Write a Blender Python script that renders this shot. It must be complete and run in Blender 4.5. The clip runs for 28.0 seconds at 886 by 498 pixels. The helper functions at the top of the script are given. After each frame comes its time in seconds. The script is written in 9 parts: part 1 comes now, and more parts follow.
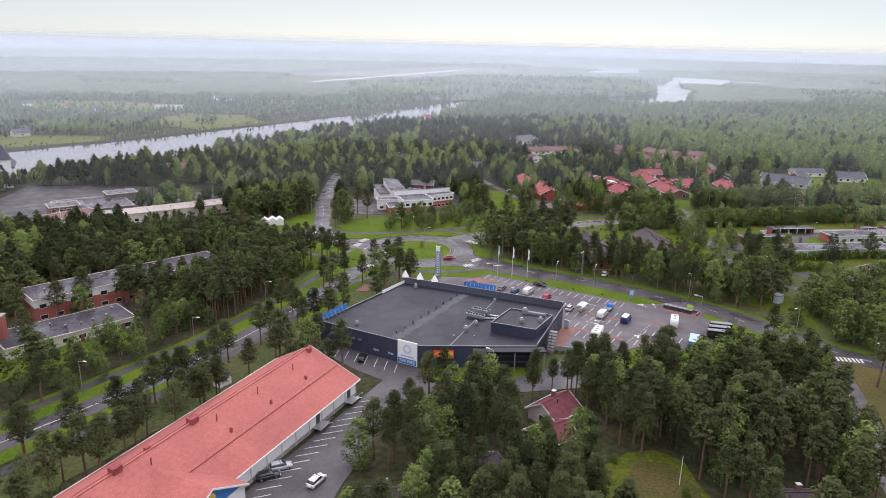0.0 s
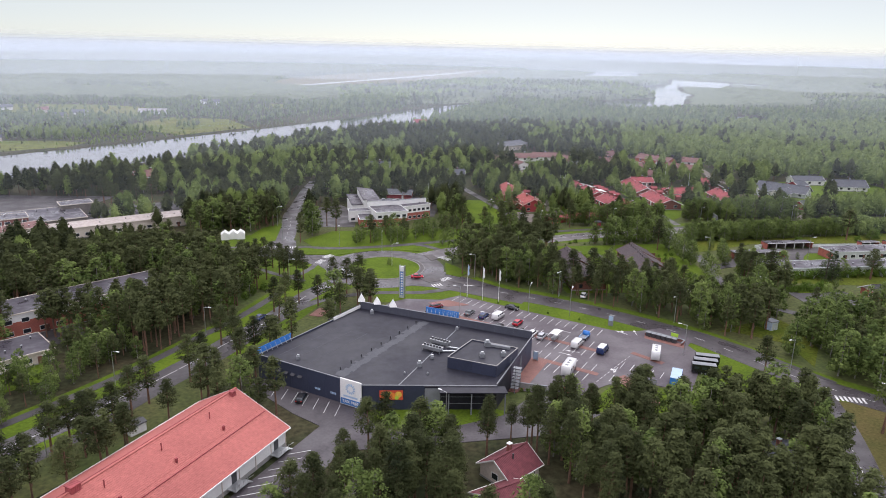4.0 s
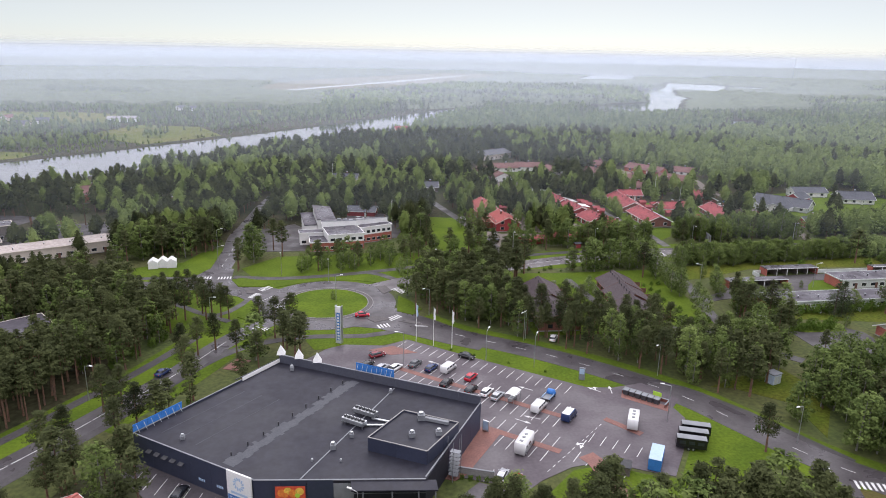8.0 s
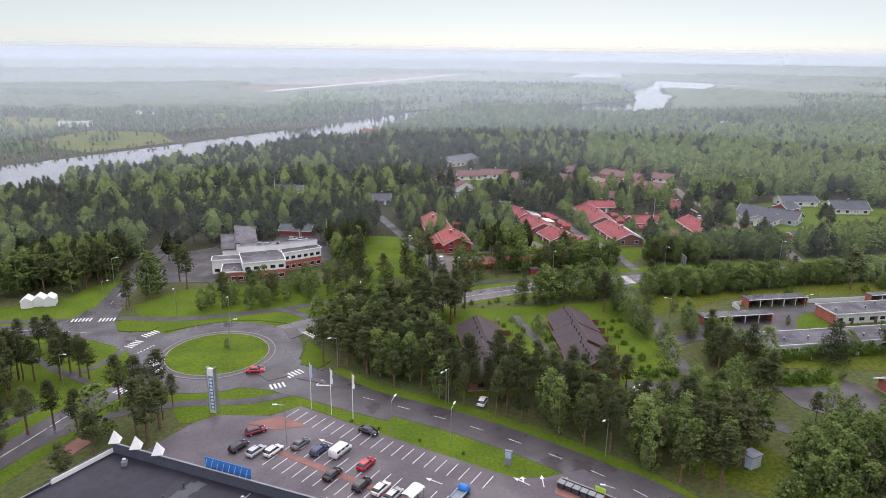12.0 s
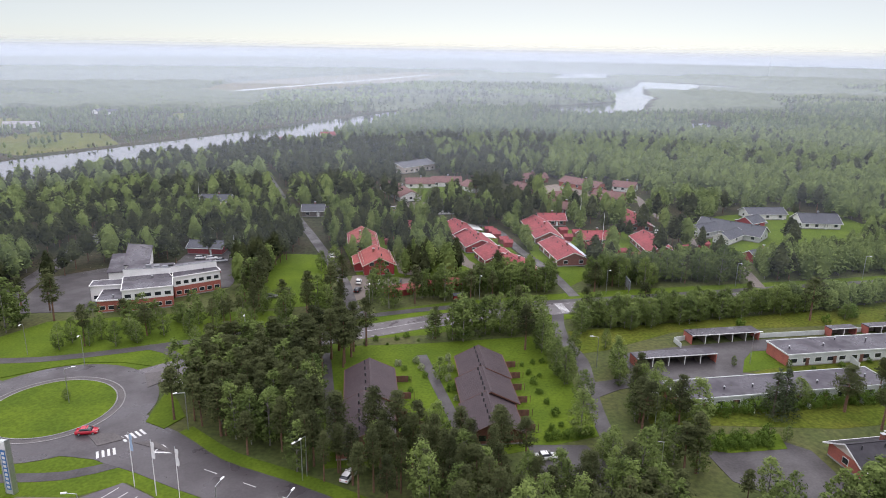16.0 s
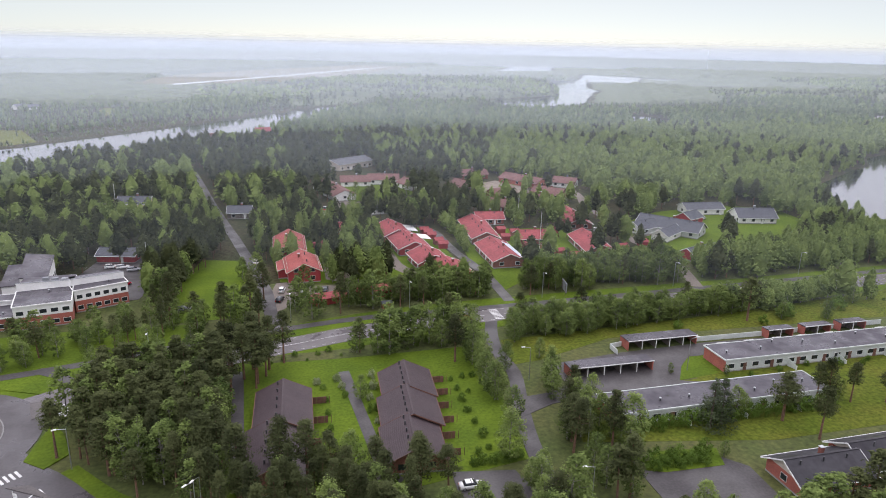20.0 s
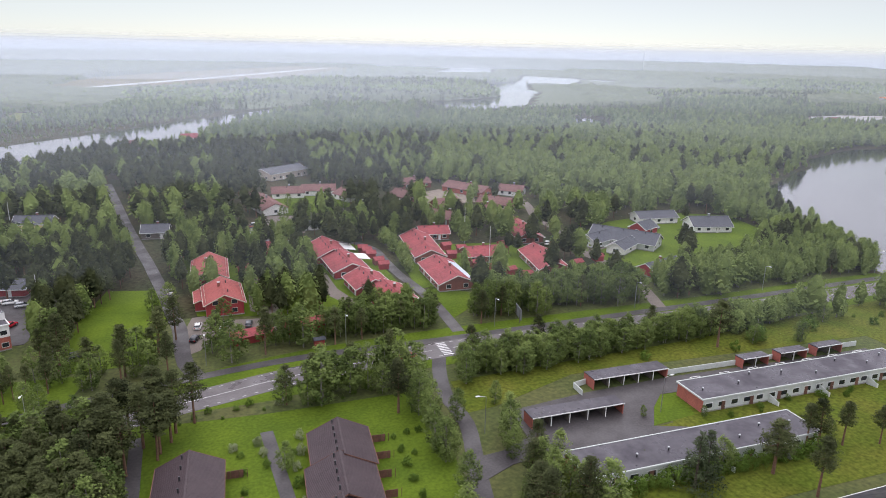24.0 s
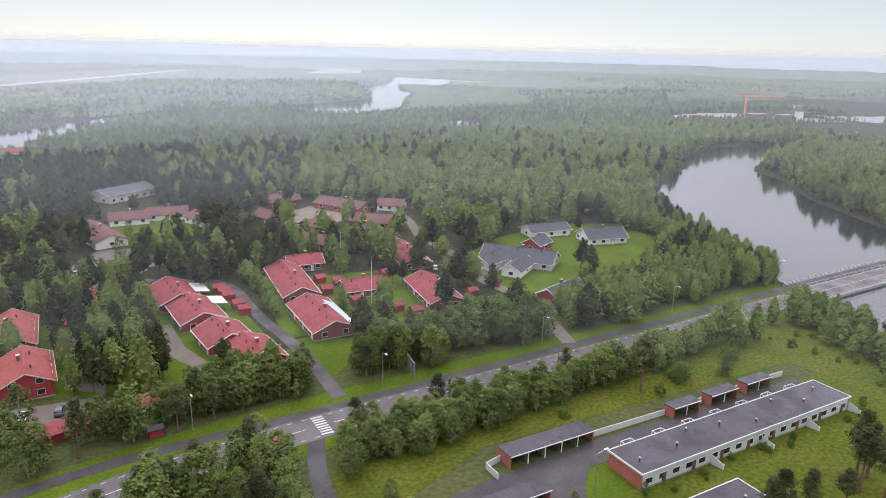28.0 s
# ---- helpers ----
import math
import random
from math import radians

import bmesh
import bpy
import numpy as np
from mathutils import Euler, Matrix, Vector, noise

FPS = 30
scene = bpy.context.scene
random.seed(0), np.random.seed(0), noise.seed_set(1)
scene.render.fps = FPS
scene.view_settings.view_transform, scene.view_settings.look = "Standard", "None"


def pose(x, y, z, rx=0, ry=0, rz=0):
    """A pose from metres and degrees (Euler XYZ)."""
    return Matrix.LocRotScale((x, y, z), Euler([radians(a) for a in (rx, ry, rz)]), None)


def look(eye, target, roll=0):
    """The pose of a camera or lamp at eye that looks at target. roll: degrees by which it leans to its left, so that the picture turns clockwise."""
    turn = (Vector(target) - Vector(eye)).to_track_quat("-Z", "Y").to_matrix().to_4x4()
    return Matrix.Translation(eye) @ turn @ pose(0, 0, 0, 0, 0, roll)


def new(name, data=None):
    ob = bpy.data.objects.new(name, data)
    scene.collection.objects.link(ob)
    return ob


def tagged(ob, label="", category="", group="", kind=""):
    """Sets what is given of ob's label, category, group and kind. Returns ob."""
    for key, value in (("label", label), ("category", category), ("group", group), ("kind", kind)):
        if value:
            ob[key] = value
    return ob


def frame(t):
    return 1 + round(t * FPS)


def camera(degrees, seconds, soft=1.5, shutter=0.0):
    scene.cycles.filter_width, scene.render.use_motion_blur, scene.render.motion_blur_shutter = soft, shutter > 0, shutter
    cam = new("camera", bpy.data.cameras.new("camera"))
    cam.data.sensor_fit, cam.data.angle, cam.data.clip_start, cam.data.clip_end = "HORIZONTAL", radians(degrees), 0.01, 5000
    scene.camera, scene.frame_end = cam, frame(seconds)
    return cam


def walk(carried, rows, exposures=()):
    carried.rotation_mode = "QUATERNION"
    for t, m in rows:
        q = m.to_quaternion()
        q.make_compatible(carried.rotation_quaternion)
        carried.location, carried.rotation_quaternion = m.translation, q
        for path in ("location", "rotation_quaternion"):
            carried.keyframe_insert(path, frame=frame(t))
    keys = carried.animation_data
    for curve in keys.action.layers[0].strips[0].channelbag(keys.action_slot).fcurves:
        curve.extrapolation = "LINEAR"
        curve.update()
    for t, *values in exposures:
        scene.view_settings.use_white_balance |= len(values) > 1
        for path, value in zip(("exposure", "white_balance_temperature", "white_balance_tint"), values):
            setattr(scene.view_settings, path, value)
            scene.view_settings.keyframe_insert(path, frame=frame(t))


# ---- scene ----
import itertools
from mathutils.geometry import tessellate_polygon

# ------------------------------------------------------------------ camera
cam = camera(65.2, 28.0, 0.95)
METRES, EYE, TILT, LEAN, TURN = 219.95, 78.5, 0.0, 0.0, -9.0
ROWS = [
    (0.0, 0.0, 0.0, 0.0, 0.37, -16.52, -1.23),
    (0.5, 0.0064, 0.0109, -0.0001, 0.39, -16.5, -1.28),
    (1.0, 0.0122, 0.0202, -0.0003, 0.42, -16.5, -1.33),
    (1.5, 0.0189, 0.0305, -0.0005, 0.45, -16.52, -1.35),
    (2.0, 0.0249, 0.0397, -0.0005, 0.47, -16.53, -1.37),
    (2.5, 0.032, 0.0515, -0.0005, 0.47, -16.49, -1.35),
    (3.0, 0.0383, 0.0634, -0.0006, 0.47, -16.43, -1.33),
    (3.5, 0.0459, 0.0786, -0.0007, 0.47, -16.36, -1.29),
    (5.5, 0.0751, 0.1453, -0.0014, 0.38, -16.18, -1.15),
    (6.0, 0.0841, 0.1663, -0.0015, 0.35, -16.14, -1.12),
    (6.5, 0.0922, 0.1854, -0.0017, 0.33, -16.11, -1.08),
    (7.0, 0.1016, 0.2078, -0.0019, 0.29, -16.06, -1.04),
    (7.5, 0.1101, 0.2278, -0.0021, 0.26, -16.03, -1.02),
    (8.0, 0.1197, 0.2511, -0.0022, 0.22, -16.01, -1.0),
    (8.5, 0.1284, 0.272, -0.0026, 0.18, -16.0, -0.98),
    (9.0, 0.1384, 0.296, -0.0029, 0.13, -15.97, -0.92),
    (9.5, 0.1476, 0.3175, -0.003, 0.06, -15.97, -0.86),
    (10.0, 0.1593, 0.3418, -0.0032, -0.07, -15.96, -0.76),
    (10.5, 0.1708, 0.3624, -0.0034, -0.19, -16.0, -0.72),
    (11.0, 0.1851, 0.3853, -0.0034, -0.29, -16.04, -0.66),
    (11.5, 0.1983, 0.405, -0.0036, -0.37, -16.05, -0.63),
    (12.0, 0.2141, 0.4267, -0.0038, -0.45, -16.06, -0.6),
    (12.5, 0.2284, 0.4452, -0.0039, -0.53, -16.05, -0.6),
    (14.5, 0.2894, 0.5153, -0.0039, -0.65, -16.08, -0.69),
    (15.0, 0.3048, 0.5317, -0.0038, -0.66, -16.1, -0.78),
    (15.5, 0.3171, 0.5449, -0.0039, -0.85, -16.11, -0.78),
    (16.0, 0.3291, 0.5582, -0.0036, -1.15, -16.1, -0.91),
    (16.5, 0.3377, 0.5681, -0.0036, -1.53, -16.12, -1.07),
    (17.0, 0.3449, 0.5774, -0.0036, -1.97, -16.15, -1.13),
    (17.5, 0.35, 0.5842, -0.0036, -2.37, -16.19, -1.15),
    (18.0, 0.3544, 0.5906, -0.0035, -2.91, -16.26, -1.16),
    (18.5, 0.3575, 0.5955, -0.0036, -3.45, -16.31, -1.13),
    (19.0, 0.3597, 0.6002, -0.0036, -4.14, -16.46, -1.13),
    (19.5, 0.3611, 0.6057, -0.0036, -4.73, -16.53, -1.09),
    (20.0, 0.3626, 0.6139, -0.0038, -5.37, -16.56, -1.08),
    (20.5, 0.3639, 0.6226, -0.0041, -5.92, -16.56, -1.09),
    (21.0, 0.3655, 0.6343, -0.0042, -6.54, -16.55, -1.1),
    (21.5, 0.3671, 0.646, -0.0044, -7.09, -16.54, -1.12),
    (23.5, 0.3756, 0.7073, -0.0043, -9.51, -16.44, -1.19),
    (24.0, 0.3789, 0.7265, -0.0047, -10.18, -16.39, -1.2),
    (24.5, 0.382, 0.7437, -0.0049, -10.79, -16.37, -1.21),
    (25.0, 0.3862, 0.7641, -0.0052, -11.76, -16.33, -1.21),
    (25.5, 0.3903, 0.7822, -0.0052, -13.01, -16.3, -1.2),
    (26.0, 0.3949, 0.8039, -0.0056, -14.7, -16.27, -1.19),
    (26.5, 0.3993, 0.8232, -0.0057, -16.12, -16.24, -1.19),
    (27.0, 0.4051, 0.8456, -0.006, -17.69, -16.2, -1.18),
    (27.5, 0.4104, 0.8655, -0.006, -19.02, -16.17, -1.19),
    (28.0, 0.4171, 0.8884, -0.006, -20.58, -16.12, -1.22),
]
walk(cam, [(t, pose(0, 0, EYE, TILT, LEAN, TURN) @ pose(METRES * x, METRES * y, METRES * z, 90 + pitch, roll, yaw)) for t, x, y, z, yaw, pitch, roll in ROWS])

# ------------------------------------------------------------------ world and light
world = bpy.data.worlds.new("world")
scene.world = world
world.use_nodes = True
wt = world.node_tree
wt.nodes.clear()
w_out = wt.nodes.new("ShaderNodeOutputWorld")
w_sky = wt.nodes.new("ShaderNodeTexSky")
w_sky.sky_type, w_sky.sun_disc = "NISHITA", False
w_sky.sun_elevation, w_sky.sun_rotation = radians(42), radians(20)
w_sky.dust_density, w_sky.air_density = 0.3, 0.5
w_b1 = wt.nodes.new("ShaderNodeBackground")
w_b1.inputs["Strength"].default_value = 0.05
wt.links.new(w_sky.outputs[0], w_b1.inputs["Color"])
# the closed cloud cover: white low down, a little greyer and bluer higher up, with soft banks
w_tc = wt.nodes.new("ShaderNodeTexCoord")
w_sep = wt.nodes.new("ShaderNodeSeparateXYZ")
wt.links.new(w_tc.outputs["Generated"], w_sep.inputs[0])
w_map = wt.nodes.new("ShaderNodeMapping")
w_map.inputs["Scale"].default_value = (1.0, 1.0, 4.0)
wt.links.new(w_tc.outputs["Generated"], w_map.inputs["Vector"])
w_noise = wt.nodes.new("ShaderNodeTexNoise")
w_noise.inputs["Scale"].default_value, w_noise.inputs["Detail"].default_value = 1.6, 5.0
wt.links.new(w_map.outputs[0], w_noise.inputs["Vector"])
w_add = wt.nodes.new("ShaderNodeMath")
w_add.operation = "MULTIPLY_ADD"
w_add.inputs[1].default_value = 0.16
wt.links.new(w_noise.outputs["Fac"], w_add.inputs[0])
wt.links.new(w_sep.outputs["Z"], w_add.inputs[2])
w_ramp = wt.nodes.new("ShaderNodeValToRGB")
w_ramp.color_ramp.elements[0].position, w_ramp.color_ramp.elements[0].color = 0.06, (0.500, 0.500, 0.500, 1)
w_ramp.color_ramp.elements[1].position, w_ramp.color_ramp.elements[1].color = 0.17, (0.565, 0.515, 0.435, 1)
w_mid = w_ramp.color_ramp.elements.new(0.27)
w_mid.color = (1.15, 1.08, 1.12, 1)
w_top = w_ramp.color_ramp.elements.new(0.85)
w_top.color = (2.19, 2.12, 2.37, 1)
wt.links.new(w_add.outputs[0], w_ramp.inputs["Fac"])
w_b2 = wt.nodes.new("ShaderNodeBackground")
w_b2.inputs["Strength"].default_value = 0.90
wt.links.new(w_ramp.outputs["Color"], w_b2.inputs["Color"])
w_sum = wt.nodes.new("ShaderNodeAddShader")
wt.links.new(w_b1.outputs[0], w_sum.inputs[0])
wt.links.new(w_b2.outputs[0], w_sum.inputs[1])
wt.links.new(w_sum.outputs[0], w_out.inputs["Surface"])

sun = new("sun", bpy.data.lights.new("sun", "SUN"))
sun.data.energy, sun.data.angle, sun.data.color = 0.8, radians(40), (1.0, 0.96, 0.93)
sun.matrix_world = look((0, 0, 300), (-60, -230, 0))

# ------------------------------------------------------------------ materials
MATS = {}


def mat(name, c1, c2=None, rough=0.8, metal=0.0, big=0.05, fine=3.0, fine_amt=0.25, bump=0.0, bump_scale=8.0, spec=0.4, each=0.0, coords="Object", stretch=(1, 1, 1)):
    """A surface with a slow drift between two colours, a fine grain, and a bump."""
    m = bpy.data.materials.new(name)
    m.use_nodes = True
    t = m.node_tree
    b = t.nodes["Principled BSDF"]
    tc = t.nodes.new("ShaderNodeTexCoord")
    mp = t.nodes.new("ShaderNodeMapping")
    mp.inputs["Scale"].default_value = stretch
    t.links.new(tc.outputs[coords], mp.inputs["Vector"])
    n1 = t.nodes.new("ShaderNodeTexNoise")
    n1.inputs["Scale"].default_value, n1.inputs["Detail"].default_value = big, 6
    n2 = t.nodes.new("ShaderNodeTexNoise")
    n2.inputs["Scale"].default_value, n2.inputs["Detail"].default_value = fine, 5
    for n in (n1, n2):
        t.links.new(mp.outputs[0], n.inputs["Vector"])
    r = t.nodes.new("ShaderNodeValToRGB")
    c2 = c2 or tuple(x * 0.75 for x in c1)
    r.color_ramp.elements[0].position, r.color_ramp.elements[0].color = 0.34, (*c1, 1)
    r.color_ramp.elements[1].position, r.color_ramp.elements[1].color = 0.66, (*c2, 1)
    t.links.new(n1.outputs["Fac"], r.inputs["Fac"])
    mr = t.nodes.new("ShaderNodeMapRange")
    mr.inputs["From Min"].default_value, mr.inputs["From Max"].default_value = 0.3, 0.7
    mr.inputs["To Min"].default_value, mr.inputs["To Max"].default_value = 1 - fine_amt, 1 + fine_amt
    t.links.new(n2.outputs["Fac"], mr.inputs["Value"])
    hsv = t.nodes.new("ShaderNodeHueSaturation")
    t.links.new(r.outputs["Color"], hsv.inputs["Color"])
    if each:
        oi = t.nodes.new("ShaderNodeObjectInfo")
        e = t.nodes.new("ShaderNodeMapRange")
        e.inputs["To Min"].default_value, e.inputs["To Max"].default_value = 1 - each, 1 + each
        t.links.new(oi.outputs["Random"], e.inputs["Value"])
        mu = t.nodes.new("ShaderNodeMath")
        mu.operation = "MULTIPLY"
        t.links.new(e.outputs[0], mu.inputs[0])
        t.links.new(mr.outputs[0], mu.inputs[1])
        t.links.new(mu.outputs[0], hsv.inputs["Value"])
    else:
        t.links.new(mr.outputs[0], hsv.inputs["Value"])
    t.links.new(hsv.outputs[0], b.inputs["Base Color"])
    b.inputs["Roughness"].default_value, b.inputs["Metallic"].default_value = rough, metal
    b.inputs["Specular IOR Level"].default_value = spec
    if bump:
        bn = t.nodes.new("ShaderNodeTexNoise")
        bn.inputs["Scale"].default_value, bn.inputs["Detail"].default_value = bump_scale, 4
        t.links.new(mp.outputs[0], bn.inputs["Vector"])
        bu = t.nodes.new("ShaderNodeBump")
        bu.inputs["Strength"].default_value, bu.inputs["Distance"].default_value = bump, 0.05
        t.links.new(bn.outputs["Fac"], bu.inputs["Height"])
        t.links.new(bu.outputs[0], b.inputs["Normal"])
    MATS[name] = m
    return m


def wet(name, c1, c2, big, lo, hi, **k):
    """A rained-on surface: its gloss comes and goes in pools."""
    m = mat(name, c1, c2, big=big, **k)
    t = m.node_tree
    n = t.nodes.new("ShaderNodeTexNoise")
    n.inputs["Scale"].default_value, n.inputs["Detail"].default_value = big * 1.7, 5
    tc = t.nodes.new("ShaderNodeTexCoord")
    t.links.new(tc.outputs["Object"], n.inputs["Vector"])
    mr = t.nodes.new("ShaderNodeMapRange")
    mr.inputs["From Min"].default_value, mr.inputs["From Max"].default_value = 0.38, 0.62
    mr.inputs["To Min"].default_value, mr.inputs["To Max"].default_value = lo, hi
    t.links.new(n.outputs["Fac"], mr.inputs["Value"])
    t.links.new(mr.outputs[0], t.nodes["Principled BSDF"].inputs["Roughness"])
    return m


def ribbed(m, scale, axis, strength, dist=0.06):
    """Adds the ribs of profiled sheet or rows of tiles to a material."""
    t = m.node_tree
    tc = t.nodes.new("ShaderNodeTexCoord")
    w = t.nodes.new("ShaderNodeTexWave")
    w.bands_direction = axis
    w.inputs["Scale"].default_value = scale
    t.links.new(tc.outputs["Object"], w.inputs["Vector"])
    bu = t.nodes.new("ShaderNodeBump")
    bu.inputs["Strength"].default_value, bu.inputs["Distance"].default_value = strength, dist
    t.links.new(w.outputs["Fac"], bu.inputs["Height"])
    t.links.new(bu.outputs[0], t.nodes["Principled BSDF"].inputs["Normal"])
    return m


def foliage(name, dark, light, dry=None):
    """Leaves or needles: every clump and every tree a little different, some light passing through."""
    m = bpy.data.materials.new(name)
    m.use_nodes = True
    t = m.node_tree
    b = t.nodes["Principled BSDF"]
    g = t.nodes.new("ShaderNodeNewGeometry")
    oi = t.nodes.new("ShaderNodeObjectInfo")
    n = t.nodes.new("ShaderNodeTexNoise")
    n.inputs["Scale"].default_value, n.inputs["Detail"].default_value = 0.16, 4
    t.links.new(g.outputs["Position"], n.inputs["Vector"])
    mix = t.nodes.new("ShaderNodeMath")
    mix.operation = "MULTIPLY_ADD"
    mix.inputs[1].default_value = 0.34
    t.links.new(g.outputs["Random Per Island"], mix.inputs[0])
    m2 = t.nodes.new("ShaderNodeMath")
    m2.operation = "MULTIPLY_ADD"
    m2.inputs[1].default_value = 0.35
    t.links.new(oi.outputs["Random"], m2.inputs[0])
    m3 = t.nodes.new("ShaderNodeMath")
    m3.operation = "MULTIPLY_ADD"
    m3.inputs[1].default_value, m3.inputs[2].default_value = 1.3, -0.48
    t.links.new(n.outputs["Fac"], m3.inputs[0])
    t.links.new(m3.outputs[0], m2.inputs[2])
    t.links.new(m2.outputs[0], mix.inputs[2])
    r = t.nodes.new("ShaderNodeValToRGB")
    r.color_ramp.elements[0].position, r.color_ramp.elements[0].color = 0.05, (*dark, 1)
    r.color_ramp.elements[1].position, r.color_ramp.elements[1].color = 0.95, (*light, 1)
    t.links.new(mix.outputs[0], r.inputs["Fac"])
    t.links.new(r.outputs["Color"], b.inputs["Base Color"])
    b.inputs["Roughness"].default_value, b.inputs["Specular IOR Level"].default_value = 0.8, 0.05
    tr = t.nodes.new("ShaderNodeBsdfTranslucent")
    t.links.new(r.outputs["Color"], tr.inputs["Color"])
    ms = t.nodes.new("ShaderNodeMixShader")
    ms.inputs["Fac"].default_value = 0.13
    t.links.new(b.outputs[0], ms.inputs[1])
    t.links.new(tr.outputs[0], ms.inputs[2])
    t.links.new(ms.outputs[0], t.nodes["Material Output"].inputs["Surface"])
    MATS[name] = m
    return m


GROUND = mat("rough_grass", (0.048, 0.068, 0.013), (0.070, 0.074, 0.020), rough=0.95, big=0.05, fine=0.9, fine_amt=0.38, bump=0.6, bump_scale=1.5)
FLOOR = mat("forest_floor", (0.028, 0.036, 0.015), (0.052, 0.044, 0.023), rough=0.95, big=0.06, fine=0.7, fine_amt=0.45, bump=0.6, bump_scale=1.2, spec=0.15)
LAWN = mat("lawn_grass", (0.090, 0.132, 0.012), (0.062, 0.098, 0.010), rough=0.95, big=0.10, fine=1.4, fine_amt=0.22, bump=0.5, bump_scale=2.5, spec=0.1)
MEADOW = mat("meadow_grass", (0.066, 0.092, 0.010), (0.096, 0.104, 0.016), rough=0.95, big=0.09, fine=1.1, fine_amt=0.38, bump=0.6, bump_scale=1.6, spec=0.1)
DRYGRASS = mat("dry_grass", (0.092, 0.074, 0.028), (0.066, 0.066, 0.020), rough=0.95, big=0.15, fine=1.6, fine_amt=0.3, bump=0.4, bump_scale=3, spec=0.1)
ASPHALT = wet("wet_asphalt", (0.048, 0.042, 0.045), (0.063, 0.056, 0.059), 0.07, 0.22, 0.64, fine=1.8, fine_amt=0.17, spec=0.38)
LOTASPH = wet("lot_asphalt", (0.072, 0.060, 0.068), (0.092, 0.077, 0.086), 0.06, 0.38, 0.76, fine=1.4, fine_amt=0.15, spec=0.38)
YARDASPH = wet("yard_asphalt", (0.056, 0.049, 0.054), (0.074, 0.065, 0.070), 0.07, 0.38, 0.78, fine=1.6, fine_amt=0.18, spec=0.34)
PALEASPH = wet("pale_asphalt", (0.082, 0.072, 0.074), (0.106, 0.094, 0.096), 0.07, 0.25, 0.66, fine=1.8, fine_amt=0.17, spec=0.38)
WETCONC = wet("rain_wet_concrete", (0.30, 0.30, 0.29), (0.38, 0.38, 0.37), 0.05, 0.06, 0.25, fine=0.6, fine_amt=0.1, spec=0.5)
PATHASPH = wet("path_asphalt", (0.050, 0.045, 0.047), (0.066, 0.060, 0.060), 0.08, 0.45, 0.80, fine=2.0, fine_amt=0.2, spec=0.3)
GRAVEL = mat("gravel", (0.169, 0.143, 0.124), (0.130, 0.111, 0.094), rough=0.95, big=0.15, fine=4, fine_amt=0.2)
SANDY = mat("sandy_ground", (0.215, 0.176, 0.143), (0.169, 0.143, 0.111), rough=0.95, big=0.02, fine=0.3, fine_amt=0.2)
APRON = mat("worn_stone_setts", (0.115, 0.105, 0.102), (0.090, 0.083, 0.082), rough=0.8, big=0.4, fine=3, fine_amt=0.2, spec=0.2)
FARFIELD = mat("farm_field", (0.085, 0.110, 0.022), (0.120, 0.120, 0.034), rough=0.95, big=0.015, fine=0.12, fine_amt=0.3, spec=0.1)
BAREGROUND = mat("airfield_grass", (0.110, 0.105, 0.050), (0.140, 0.118, 0.070), rough=0.95, big=0.01, fine=0.1, fine_amt=0.2, spec=0.1)
CONCRETE = mat("concrete", (0.30, 0.29, 0.275), (0.24, 0.235, 0.225), rough=0.85, big=0.3, fine=3, fine_amt=0.14)
KERB = mat("kerb_stone", (0.25, 0.24, 0.235), (0.19, 0.185, 0.18), rough=0.85, big=0.3, fine=3, fine_amt=0.15)
PAINT = mat("road_paint", (0.612, 0.612, 0.595), (0.468, 0.468, 0.459), rough=0.6, big=0.4, fine=3, fine_amt=0.18)
REDPAVE = mat("red_pavers", (0.215, 0.098, 0.078), (0.163, 0.078, 0.065), rough=0.7, big=0.25, fine=3, fine_amt=0.2)
ROOFING = wet("black_felt", (0.013, 0.013, 0.020), (0.019, 0.019, 0.028), 0.05, 0.44, 0.62, fine=0.8, fine_amt=0.25, spec=0.30)
DARKFELT = wet("dark_felt", (0.026, 0.024, 0.029), (0.040, 0.037, 0.043), 0.10, 0.35, 0.75, fine=0.9, fine_amt=0.25, spec=0.25)
FELTGREY = wet("grey_felt", (0.042, 0.037, 0.046), (0.060, 0.054, 0.065), 0.10, 0.16, 0.66, fine=0.9, fine_amt=0.2, spec=0.3)
PATCH = mat("new_felt", (0.074, 0.077, 0.086), (0.062, 0.065, 0.074), rough=0.7, big=0.5, fine=3, fine_amt=0.15, spec=0.3)
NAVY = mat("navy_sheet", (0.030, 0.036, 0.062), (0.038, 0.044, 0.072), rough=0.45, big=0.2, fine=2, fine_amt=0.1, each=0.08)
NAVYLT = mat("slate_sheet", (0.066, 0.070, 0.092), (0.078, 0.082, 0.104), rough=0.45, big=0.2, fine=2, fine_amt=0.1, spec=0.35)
TILE = ribbed(mat("red_tile_roof", (0.405, 0.130, 0.112), (0.335, 0.105, 0.092), rough=0.8, big=0.09, fine=1.6, fine_amt=0.13, spec=0.25), 0.9, "Y", 0.9)
TILEDK = ribbed(mat("weathered_red_roof", (0.285, 0.066, 0.070), (0.210, 0.054, 0.058), rough=0.8, big=0.2, fine=1.2, fine_amt=0.22, spec=0.2), 0.9, "X", 0.6)
TILEOR = ribbed(mat("orange_red_roof", (0.30, 0.078, 0.070), (0.235, 0.062, 0.057), rough=0.75, big=0.2, fine=1.2, fine_amt=0.2, spec=0.25), 0.9, "X", 0.6)
